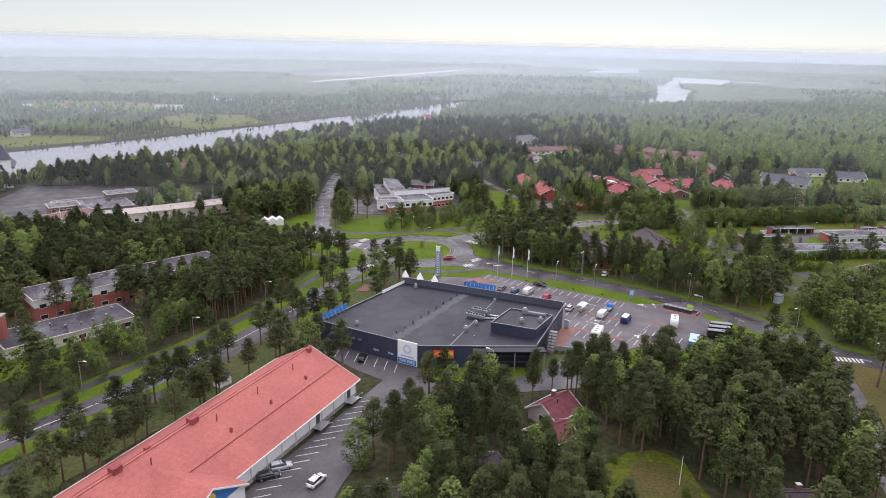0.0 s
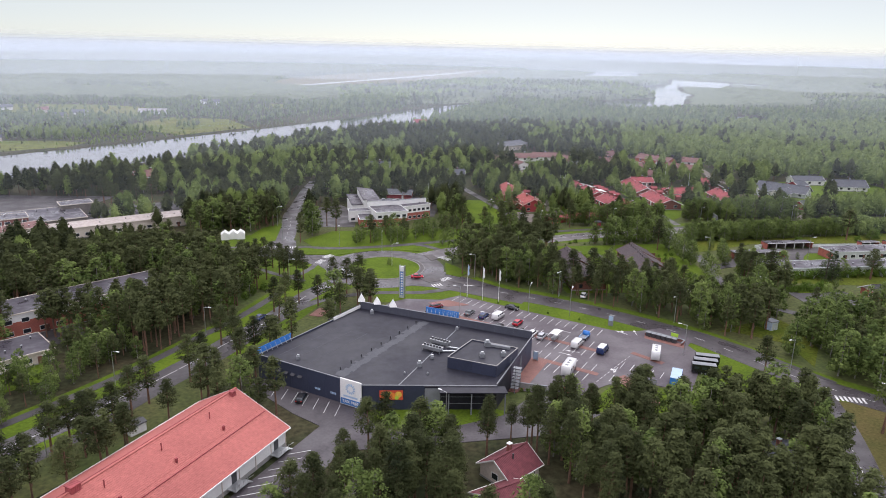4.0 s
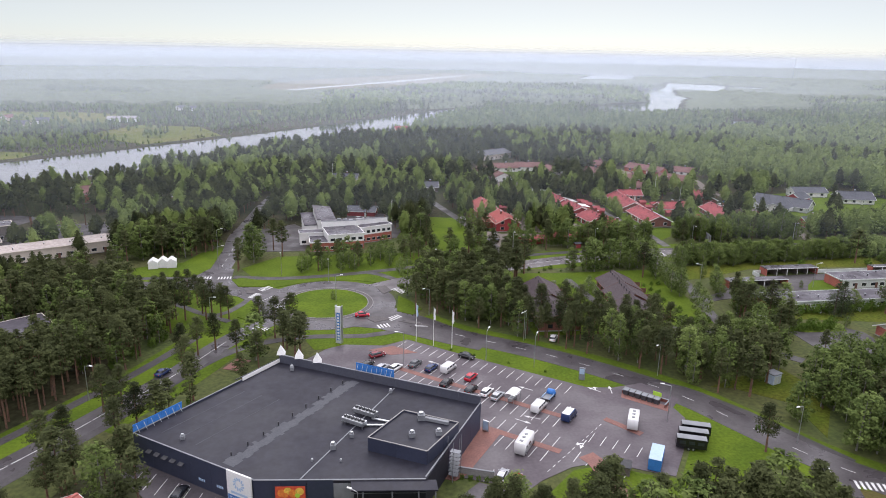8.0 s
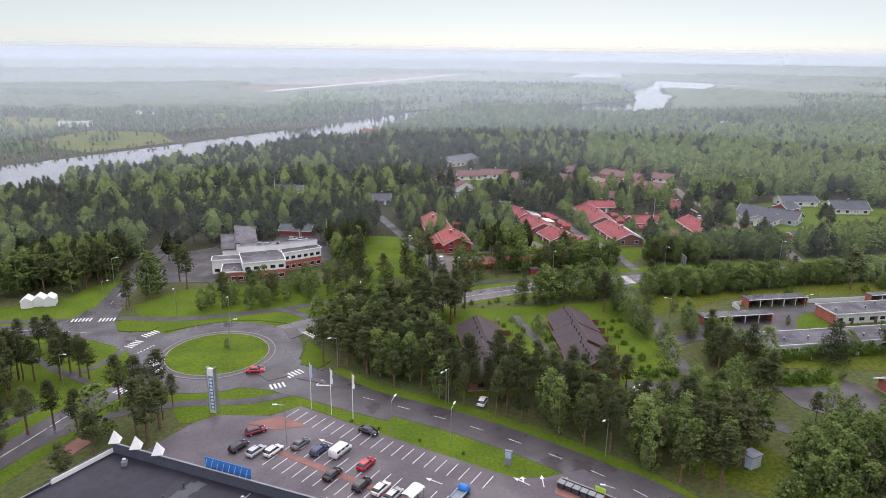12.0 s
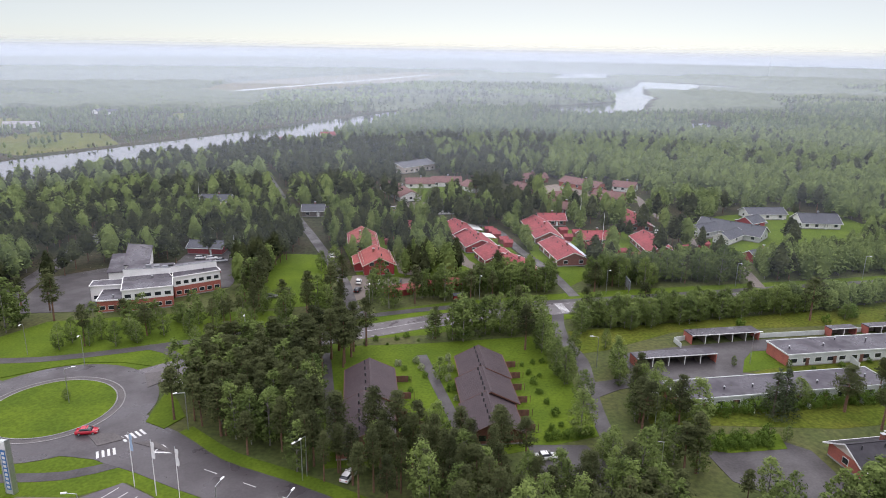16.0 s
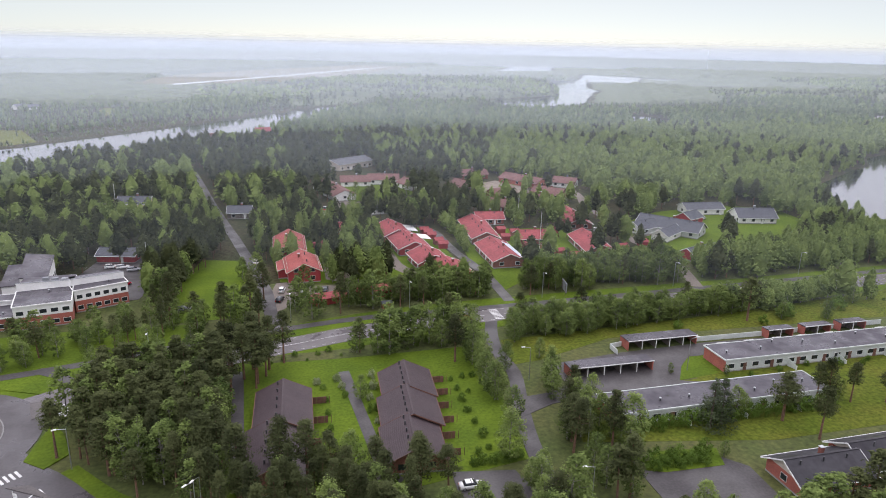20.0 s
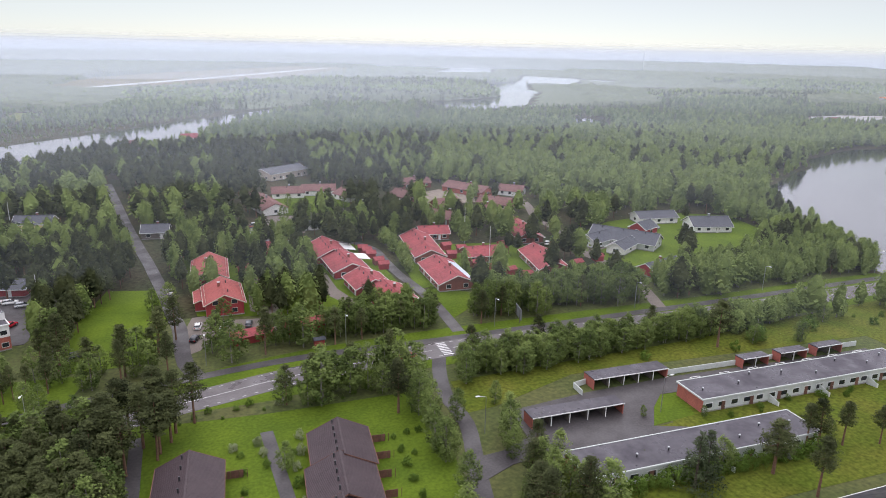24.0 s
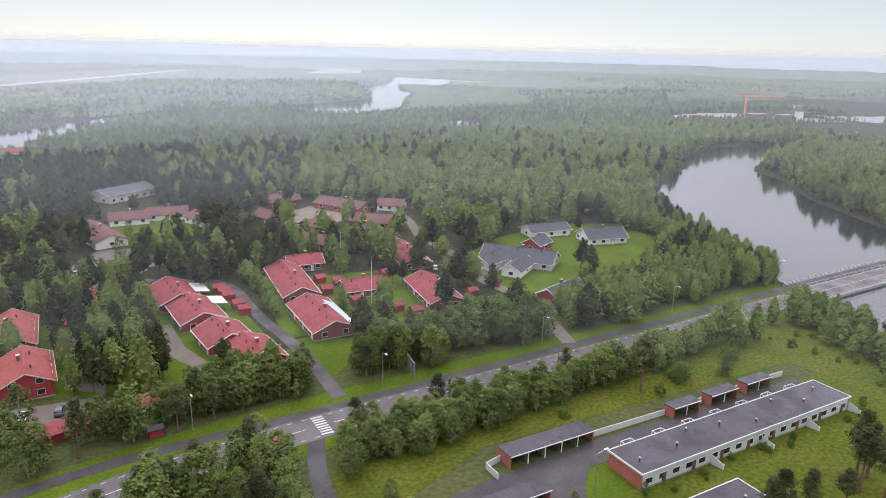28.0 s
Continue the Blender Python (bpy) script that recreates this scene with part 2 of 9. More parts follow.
TILEPK = ribbed(mat("faded_brown_roof", (0.175, 0.090, 0.082), (0.135, 0.068, 0.062), rough=0.8, big=0.2, fine=1.2, fine_amt=0.2, spec=0.25), 0.9, "X", 0.6)
BROWNRF = ribbed(mat("brown_tile_roof", (0.040, 0.026, 0.030), (0.052, 0.036, 0.039), rough=0.6, big=0.2, fine=1.2, fine_amt=0.16, spec=0.3), 0.9, "X", 0.5)
GREYRF = ribbed(mat("grey_tile_roof", (0.052, 0.056, 0.070), (0.066, 0.070, 0.082), rough=0.6, big=0.2, fine=1.2, fine_amt=0.14, spec=0.3), 0.9, "X", 0.5)
BRICK = mat("red_brick", (0.36, 0.115, 0.085), (0.29, 0.095, 0.075), rough=0.9, big=0.5, fine=6, fine_amt=0.25, bump=0.4, bump_scale=9)
BRICKDK = mat("dark_red_brick", (0.22, 0.085, 0.065), (0.165, 0.068, 0.054), rough=0.9, big=0.5, fine=6, fine_amt=0.25, bump=0.4, bump_scale=9)
REDWOOD = mat("red_painted_boards", (0.30, 0.040, 0.045), (0.23, 0.034, 0.038), rough=0.75, big=0.4, fine=5, fine_amt=0.15, stretch=(1, 1, 0.2))
WHITE = mat("white_paint", (0.74, 0.74, 0.72), (0.66, 0.66, 0.64), rough=0.6, big=0.2, fine=2.5, fine_amt=0.06)
CREAM = mat("cream_panel", (0.56, 0.50, 0.43), (0.48, 0.43, 0.37), rough=0.8, big=0.2, fine=2.5, fine_amt=0.1)
YELLOW = mat("pale_yellow_boards", (0.68, 0.56, 0.30), (0.60, 0.49, 0.27), rough=0.8, big=0.3, fine=3, fine_amt=0.1)
PALEGREY = mat("pale_grey_render", (0.50, 0.53, 0.50), (0.44, 0.47, 0.45), rough=0.8, big=0.2, fine=2.5, fine_amt=0.1)
GREYWOOD = mat("weathered_boards", (0.16, 0.14, 0.125), (0.115, 0.10, 0.09), rough=0.9, big=0.4, fine=4, fine_amt=0.2)
BROWNWOOD = mat("brown_fence_boards", (0.145, 0.070, 0.050), (0.110, 0.055, 0.040), rough=0.85, big=0.5, fine=4, fine_amt=0.2, each=0.15)
STEEL = mat("galvanised_steel", (0.52, 0.54, 0.55), (0.44, 0.46, 0.47), rough=0.38, metal=0.85, big=0.6, fine=4, fine_amt=0.1)
GREYMETAL = mat("grey_painted_metal", (0.20, 0.21, 0.225), (0.16, 0.17, 0.18), rough=0.5, big=0.5, fine=4, fine_amt=0.1)
DARKMETAL = mat("dark_metal", (0.035, 0.036, 0.040), (0.050, 0.050, 0.054), rough=0.5, big=0.6, fine=4, fine_amt=0.1)
BLUE = mat("blue_sheet", (0.045, 0.20, 0.55), (0.038, 0.17, 0.48), rough=0.45, big=0.3, fine=2, fine_amt=0.08)
SIGNBLUE = mat("sign_blue", (0.05, 0.17, 0.42), (0.045, 0.15, 0.38), rough=0.4, big=0.4, fine=3, fine_amt=0.05)
PALEBLUE = mat("pale_blue_panel", (0.36, 0.48, 0.62), (0.32, 0.43, 0.57), rough=0.4, big=0.3, fine=2, fine_amt=0.06)
ORANGE = mat("orange_print", (0.75, 0.26, 0.05), (0.62, 0.17, 0.04), rough=0.5, big=1.2, fine=3, fine_amt=0.2)
CRANE = mat("crane_orange", (0.70, 0.26, 0.10), (0.60, 0.22, 0.09), rough=0.5, big=0.3, fine=2, fine_amt=0.08)
REDPRINT = mat("red_print", (0.62, 0.10, 0.04), (0.50, 0.06, 0.04), rough=0.5, big=1.2, fine=3, fine_amt=0.15)
LIME = mat("lime_sign", (0.40, 0.62, 0.06), (0.36, 0.56, 0.06), rough=0.5, big=0.5, fine=3, fine_amt=0.05)
TARP = mat("blue_grey_tarpaulin", (0.42, 0.52, 0.66), (0.55, 0.60, 0.68), rough=0.45, big=0.4, fine=2, fine_amt=0.15)
TYRE = mat("tyre_rubber", (0.02, 0.02, 0.021), (0.028, 0.028, 0.029), rough=0.85, big=1, fine=5, fine_amt=0.1)
LAMPGLASS = mat("lamp_cover", (0.75, 0.76, 0.74), (0.68, 0.69, 0.68), rough=0.25, big=1, fine=5, fine_amt=0.03)
TAIL = mat("tail_light_red", (0.45, 0.02, 0.02), (0.38, 0.02, 0.02), rough=0.25, big=1, fine=5, fine_amt=0.05)
PINEBARK = mat("pine_bark", (0.175, 0.095, 0.060), (0.110, 0.070, 0.050), rough=0.95, big=0.5, fine=4, fine_amt=0.3)
BIRCHBARK = mat("birch_bark", (0.27, 0.26, 0.235), (0.13, 0.12, 0.11), rough=0.9, big=1.2, fine=5, fine_amt=0.3, spec=0.1)
DARKBARK = mat("spruce_bark", (0.085, 0.062, 0.048), (0.060, 0.046, 0.038), rough=0.95, big=0.8, fine=4, fine_amt=0.3)
PINELEAF = foliage("pine_needles", (0.013, 0.018, 0.009), (0.092, 0.106, 0.042))
BIRCHLEAF = foliage("birch_leaves", (0.034, 0.056, 0.016), (0.192, 0.246, 0.072))
SPRUCELEAF = foliage("spruce_needles", (0.027, 0.037, 0.020), (0.075, 0.095, 0.047))
BUSHLEAF = foliage("bush_leaves", (0.040, 0.075, 0.012), (0.125, 0.19, 0.035))
PALEBUSH = foliage("flowering_bush_leaves", (0.12, 0.16, 0.07), (0.34, 0.36, 0.22))
# pine and birch leaves again, with distance haze put into their colour
HAZEDPINE = foliage("hazed_pine_canopy", (0.044, 0.058, 0.038), (0.160, 0.182, 0.110))
HAZEDBIRCH = foliage("hazed_birch_canopy", (0.066, 0.098, 0.046), (0.225, 0.280, 0.112))

GLASS = bpy.data.materials.new("window_glass")
GLASS.use_nodes = True
gb = GLASS.node_tree.nodes["Principled BSDF"]
gb.inputs["Base Color"].default_value = (0.020, 0.024, 0.030, 1)
gb.inputs["Roughness"].default_value, gb.inputs["Specular IOR Level"].default_value = 0.06, 0.7

WATER = bpy.data.materials.new("river_water")
WATER.use_nodes = True
wn = WATER.node_tree
wb = wn.nodes["Principled BSDF"]
wb.inputs["Base Color"].default_value = (0.020, 0.022, 0.026, 1)
wb.inputs["Roughness"].default_value, wb.inputs["IOR"].default_value, wb.inputs["Specular IOR Level"].default_value = 0.09, 1.55, 1.0
w_n = wn.nodes.new("ShaderNodeTexNoise")
w_n.inputs["Scale"].default_value, w_n.inputs["Detail"].default_value = 0.35, 4
w_g = wn.nodes.new("ShaderNodeNewGeometry")
wn.links.new(w_g.outputs["Position"], w_n.inputs["Vector"])
w_bu = wn.nodes.new("ShaderNodeBump")
w_bu.inputs["Strength"].default_value, w_bu.inputs["Distance"].default_value = 0.07, 0.2
wn.links.new(w_n.outputs["Fac"], w_bu.inputs["Height"])
wn.links.new(w_bu.outputs[0], wb.inputs["Normal"])


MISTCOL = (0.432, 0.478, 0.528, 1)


def mist(name, amount, low, high, rad):
    """Sheet standing in for haze: mostly clear, lit by the sky, thinning out upwards."""
    m = bpy.data.materials.new(name)
    m.use_nodes = True
    t = m.node_tree
    t.nodes.clear()
    out = t.nodes.new("ShaderNodeOutputMaterial")
    cl = t.nodes.new("ShaderNodeBsdfTransparent")
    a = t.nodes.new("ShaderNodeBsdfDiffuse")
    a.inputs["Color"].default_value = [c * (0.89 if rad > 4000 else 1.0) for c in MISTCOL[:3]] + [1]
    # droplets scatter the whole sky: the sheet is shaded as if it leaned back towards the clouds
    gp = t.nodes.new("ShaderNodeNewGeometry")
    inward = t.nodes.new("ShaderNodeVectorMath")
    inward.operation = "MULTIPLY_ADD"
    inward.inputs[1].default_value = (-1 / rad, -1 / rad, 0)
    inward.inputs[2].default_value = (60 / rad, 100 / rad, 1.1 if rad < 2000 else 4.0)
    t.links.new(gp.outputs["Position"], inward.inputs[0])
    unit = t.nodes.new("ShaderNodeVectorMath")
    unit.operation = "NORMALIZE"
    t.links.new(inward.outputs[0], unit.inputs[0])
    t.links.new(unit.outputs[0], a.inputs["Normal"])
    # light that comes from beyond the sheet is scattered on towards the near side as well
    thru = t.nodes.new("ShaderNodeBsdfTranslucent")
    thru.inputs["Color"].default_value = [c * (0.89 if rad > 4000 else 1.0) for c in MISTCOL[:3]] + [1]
    flip = t.nodes.new("ShaderNodeVectorMath")
    flip.operation = "SCALE"
    flip.inputs["Scale"].default_value = -1.0
    t.links.new(unit.outputs[0], flip.inputs[0])
    t.links.new(flip.outputs[0], thru.inputs["Normal"])
    glow = t.nodes.new("ShaderNodeAddShader")
    t.links.new(a.outputs[0], glow.inputs[0])
    t.links.new(thru.outputs[0], glow.inputs[1])
    g = t.nodes.new("ShaderNodeNewGeometry")
    s = t.nodes.new("ShaderNodeSeparateXYZ")
    t.links.new(g.outputs["Position"], s.inputs[0])
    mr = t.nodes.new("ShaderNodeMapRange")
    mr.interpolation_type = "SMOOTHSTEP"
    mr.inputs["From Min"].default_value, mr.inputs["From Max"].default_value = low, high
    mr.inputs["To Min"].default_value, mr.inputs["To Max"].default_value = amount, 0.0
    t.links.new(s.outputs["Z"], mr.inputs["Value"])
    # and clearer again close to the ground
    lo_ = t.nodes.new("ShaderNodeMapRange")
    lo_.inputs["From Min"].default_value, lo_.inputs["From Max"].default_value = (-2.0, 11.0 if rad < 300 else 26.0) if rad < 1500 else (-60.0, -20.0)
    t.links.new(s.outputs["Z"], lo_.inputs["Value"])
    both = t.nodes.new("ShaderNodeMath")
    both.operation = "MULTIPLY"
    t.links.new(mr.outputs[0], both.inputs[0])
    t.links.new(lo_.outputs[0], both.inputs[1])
    # thinned eastwards to imitate haze that glows brighter towards the sun
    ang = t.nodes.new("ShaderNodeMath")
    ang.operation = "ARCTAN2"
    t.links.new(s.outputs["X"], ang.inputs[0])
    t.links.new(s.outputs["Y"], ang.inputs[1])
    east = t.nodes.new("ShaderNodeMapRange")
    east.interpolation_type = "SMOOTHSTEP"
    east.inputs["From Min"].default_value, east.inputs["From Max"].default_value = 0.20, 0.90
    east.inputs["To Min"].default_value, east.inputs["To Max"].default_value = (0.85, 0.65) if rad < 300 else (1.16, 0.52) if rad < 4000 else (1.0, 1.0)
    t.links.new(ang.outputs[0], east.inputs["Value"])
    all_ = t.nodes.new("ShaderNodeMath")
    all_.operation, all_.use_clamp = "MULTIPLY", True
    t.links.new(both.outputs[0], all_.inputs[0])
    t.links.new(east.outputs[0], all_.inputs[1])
    mx = t.nodes.new("ShaderNodeMixShader")
    t.links.new(all_.outputs[0], mx.inputs["Fac"])
    t.links.new(cl.outputs[0], mx.inputs[1])
    t.links.new(glow.outputs[0], mx.inputs[2])
    t.links.new(mx.outputs[0], out.inputs["Surface"])
    return m


# ------------------------------------------------------------------ building tools
def thing(name, m, label, category, group="", kind=""):
    ob = new(name)
    ob.matrix_world = m
    return tagged(ob, label, category, group, kind)


def link(name, verts, faces, material, parent=None, label="", smooth=False):
    me = bpy.data.meshes.new(name)
    me.from_pydata(verts, [], faces)
    me.update()
    me.materials.append(material)
    if smooth:
        me.polygons.foreach_set("use_smooth", [True] * len(me.polygons))
    ob = new(name, me)
    if parent:
        ob.parent = parent
    if label:
        ob["label"] = label
    return ob


class Geo:
    """Gathers the faces of one part."""

    def __init__(self):
        self.v, self.f = [], []

    def add(self, vs, fs):
        k = len(self.v)
        self.v += [tuple(p) for p in vs]
        self.f += [tuple(i + k for i in q) for q in fs]
        return self

    def box(self, x0, y0, z0, x1, y1, z1):
        v = [(x, y, z) for z in (z0, z1) for x, y in ((x0, y0), (x1, y0), (x1, y1), (x0, y1))]
        return self.add(v, [(3, 2, 1, 0), (4, 5, 6, 7), (0, 1, 5, 4), (1, 2, 6, 5), (2, 3, 7, 6), (3, 0, 4, 7)])

    def prism(self, poly, z0, z1, floor=True):
        n = len(poly)
        if sum(poly[i][0] * poly[(i + 1) % n][1] - poly[(i + 1) % n][0] * poly[i][1] for i in range(n)) < 0:
            poly = poly[::-1]
        v = [(*p[:2], z0) for p in poly] + [(*p[:2], z1) for p in poly]
        tri = tessellate_polygon([[Vector((*p[:2], 0)) for p in poly]])
        f = []
        for a, b, c in tri:
            pa, pb, pc = poly[a], poly[b], poly[c]
            if (pb[0] - pa[0]) * (pc[1] - pa[1]) - (pb[1] - pa[1]) * (pc[0] - pa[0]) < 0:
                b, c = c, b
            f.append((a + n, b + n, c + n))
            if floor:
                f.append((c, b, a))
        f += [(i, (i + 1) % n, (i + 1) % n + n, i + n) for i in range(n)]
        return self.add(v, f)

    def tube(self, p, q, r0, r1=None, n=8):
        p, q = Vector(p), Vector(q)
        r1 = r0 if r1 is None else r1
        d = (q - p).normalized()
        a = d.orthogonal().normalized()
        b = d.cross(a)
        v = []
        for o, r in ((p, r0), (q, r1)):
            v += [o + (a * math.cos(2 * math.pi * i / n) + b * math.sin(2 * math.pi * i / n)) * r for i in range(n)]
        f = [(i, (i + 1) % n, (i + 1) % n + n, i + n) for i in range(n)] + [tuple(range(n))[::-1], tuple(range(n, 2 * n))]
        return self.add(v, f)

    def beam(self, p, q, w, h):
        """A bar of width w and height h from p to q."""
        p, q = Vector(p), Vector(q)
        d = (q - p).normalized()
        s = d.cross(Vector((0, 0, 1)))
        s = (s.normalized() if s.length > 1e-4 else Vector((1, 0, 0))) * w / 2
        u = s.cross(d).normalized() * h / 2
        v = [o + a * s + b * u for o in (p, q) for a, b in ((-1, -1), (1, -1), (1, 1), (-1, 1))]
        return self.add(v, [(3, 2, 1, 0), (4, 5, 6, 7), (0, 1, 5, 4), (1, 2, 6, 5), (2, 3, 7, 6), (3, 0, 4, 7)])

    def slab(self, pts, t):
        """A plate through the points, t thick downwards."""
        n = len(pts)
        v = [tuple(p) for p in pts] + [(p[0], p[1], p[2] - t) for p in pts]
        return self.add(v, [tuple(range(n)), tuple(range(n, 2 * n))[::-1]] + [(i, i + n, (i + 1) % n + n, (i + 1) % n) for i in range(n)])

    def done(self, name, material, parent=None, label="", smooth=False):
        return link(name, self.v, self.f, material, parent, label, smooth)


LAYER = itertools.count()


def sheet(name, poly, z, material, label, category="ground", side=0.25):
    """A flat piece of the ground with a little thickness, kept out of its neighbours' plane."""
    z = z + 0.0005 * (next(LAYER) % 40)
    ob = Geo().prism(poly, z - side, z, floor=False).done(name, material)
    return tagged(ob, label, category, "", "structure")


def smooth_line(pts, step=4.0):
    """A curve through the points (Catmull-Rom)."""
    p = [np.array(q, float) for q in pts]
    p = [2 * p[0] - p[1]] + p + [2 * p[-1] - p[-2]]
    out = []
    for a, b, c, d in zip(p, p[1:], p[2:], p[3:]):
        n = max(1, int(np.linalg.norm(c - b) / step))
        for i in range(n):
            t = i / n
            out.append(0.5 * (2 * b + (c - a) * t + (2 * a - 5 * b + 4 * c - d) * t * t + (3 * b - a - 3 * c + d) * t ** 3))
    return out + [p[-2]]


def offsets(line, off):
    d = np.gradient(np.array([q[:2] for q in line]), axis=0)
    d /= np.linalg.norm(d, axis=1)[:, None]
    return [(q[0] - t[1] * off, q[1] + t[0] * off) for q, t in zip(line, d)]


ROADS = []          # centre line, half width: kept free of trees
BLOCKED = []        # outlines kept free of trees


def road(name, pts, width, z, material, label, category="road", clear=1.0):
    line = smooth_line(pts)
    a, b = offsets(line, width / 2), offsets(line, -width / 2)
    z = z + 0.0005 * (next(LAYER) % 40)
    g, n = Geo(), len(line)
    v = [(*p, z) for p in a] + [(*p, z) for p in b] + [(*p, z - 0.25) for p in a] + [(*p, z - 0.25) for p in b]
    f = []
    for i in range(n - 1):
        f += [(i, i + n, i + n + 1, i + 1), (i + 1, i + 1 + 2 * n, i + 2 * n, i), (i + n, i + 3 * n, i + 3 * n + 1, i + n + 1)]
    g.add(v, f)
    ROADS.append((line, width / 2 + clear))
    return tagged(g.done(name, material), label, category, "", "structure")


def strip(g, line, off0, off1, z, i0=0, i1=None):
    a, b = offsets(line, off0)[i0:i1], offsets(line, off1)[i0:i1]
    n = len(a)
    g.add([(*p, z) for p in a] + [(*p, z) for p in b], [(i, i + 1, i + n + 1, i + n) for i in range(n - 1)])


def dashes(name, pts, off, z, on, gap, w, label):
    """A broken line along a road."""
    line = smooth_line(pts, 0.5)
    g, k = Geo(), 0
    s, o = int(on / 0.5), int((on + gap) / 0.5)
    while k + s < len(line):
        strip(g, line, off - w / 2, off + w / 2, z, k, k + s + 1)
        k += o
    return tagged(g.done(name, PAINT), label, "road marking", "", "structure")


def zebra(x, y, angle, n, length, z=0.085, w=0.5, label="white zebra crossing stripes on wet asphalt"):
    """A crossing of n stripes, laid side by side along the angle."""
    base = tagged(new("zebra_crossing"), label, "crossing", "zebra crossings", "structure")
    base.matrix_world = pose(x, y, z, 0, 0, angle)
    for i in range(n):
        u = (i - (n - 1) / 2) * w * 2
        Geo().box(u - w / 2, -length / 2, -0.01, u + w / 2, length / 2, 0.006).done("stripe", PAINT, base)
    return base


# ------------------------------------------------------------------ terrain, rivers, mist
RIVERS = [  # centre line with half widths
    [(-528, 168, 48), (-398, 283, 48), (-288, 398, 48), (-184, 502, 47), (-112, 572, 46), (-46, 648, 44), (47, 765, 40), (128, 886, 32), (200, 990, 24), (290, 1050, 20), (400, 1060, 24)],
    [(300, 120, 46), (343, 200, 46), (370, 262, 48), (402, 325, 50), (426, 385, 48), (461, 438, 43), (511, 480, 34), (534, 505, 22), (562, 530, 26), (640, 560, 30), (720, 566, 14)],
]
LAKES = [  # shores of the still waters
    [(396, 1097), (398, 1043), (420, 1000), (452, 968), (505, 990), (557, 1063), (640, 1222), (700, 1315), (712, 1385), (812, 1600), (866, 1608), (905, 1540), (1080, 1826), (1040, 1900), (990, 1975), (852, 1700), (712, 1562), (622, 1470), (640, 1366), (578, 1205), (538, 1155), (455, 1121)],
    [(1065, 1790), (1113, 1728), (1172, 1724), (1135, 1669), (1063, 1675), (1040, 1747)],
    [(989, 1422), (1057, 1434), (1030, 1396), (970, 1395)],
    [(791, 2174), (961, 2512), (1062, 2761), (1200, 2722), (994, 2227), (903, 2180)],
    [(524, 865), (543, 859), (542, 827), (496, 749), (475, 728), (454, 744), (476, 786)],
    [(1225, 944), (1236, 928), (1172, 832), (1099, 803), (1081, 818), (1174, 885)],
    [(1002, 762), (1061, 778), (1086, 745), (1157, 732), (1034, 669), (1033, 713), (962, 706)],
]
FIELDS = [  # open land beyond the river
    [(-372, 947), (-276, 944), (-216, 919), (-186, 800), (-247, 785), (-334, 830)],
    [(-158, 798), (-97, 780), (-66, 706), (-118, 648), (-170, 690), (-180, 734)],
    [(-273, 606), (-208, 608), (-179, 599), (-184, 576), (-241, 534)],
    [(-455, 1362), (-283, 1322), (-265, 1225), (-405, 1215)],
    [(-72, 985), (-45, 979), (-50, 900), (-74, 910)],
    [(-125, 1400), (-91, 1752), (82, 2072), (420, 2560), (600, 2480), (520, 2150), (330, 1720), (130, 1400), (0, 1320), (-70, 1330)],
    [(698, 554), (760, 559), (810, 567), (846, 582), (898, 622), (861, 602), (828, 579), (777, 570), (718, 562)],
    [(795, 785), (930, 752), (950, 700), (1000, 690), (1000, 740), (930, 800), (830, 830)],
    [(70, 690), (95, 680), (120, 735), (95, 745)],
]


def line_distance(pts, x, y):
    d = np.full(x.shape, 1e9)
    for (ax, ay), (bx, by) in zip(pts, pts[1:]):
        ux, uy = bx - ax, by - ay
        t = np.clip(((x - ax) * ux + (y - ay) * uy) / (ux * ux + uy * uy + 1e-9), 0, 1)
        d = np.minimum(d, np.hypot(x - ax - t * ux, y - ay - t * uy))
    return d


def river_distance(x, y):
    d = np.full(x.shape, 1e9)
    for line in RIVERS:
        for (ax, ay, aw), (bx, by, bw) in zip(line, line[1:]):
            ux, uy = bx - ax, by - ay
            t = np.clip(((x - ax) * ux + (y - ay) * uy) / (ux * ux + uy * uy), 0, 1)
            d = np.minimum(d, np.hypot(x - ax - t * ux, y - ay - t * uy) - (aw + t * (bw - aw)))
    for poly in LAKES:
        e = line_distance(poly + poly[:1], x, y)
        d = np.minimum(d, np.where(inside(poly, x, y), -e, e))
    return d


def inside(poly, x, y):
    r = np.zeros(x.shape, bool)
    for (ax, ay), (bx, by) in zip(poly, poly[1:] + poly[:1]):
        if ay != by:
            r ^= ((ay > y) != (by > y)) & (x < (bx - ax) * (y - ay) / (by - ay) + ax)
    return r


def grid_mesh(name, xs, ys, z, material, smooth=True):
    nx, ny = len(xs), len(ys)
    X, Y = np.meshgrid(xs, ys)
    co = np.stack([X, Y, z], -1).reshape(-1, 3)
    i = (np.arange(ny - 1)[:, None] * nx + np.arange(nx - 1)[None]).ravel()
    q = np.stack([i, i + 1, i + nx + 1, i + nx], -1)
    return arrays(name, co, q, material, smooth)


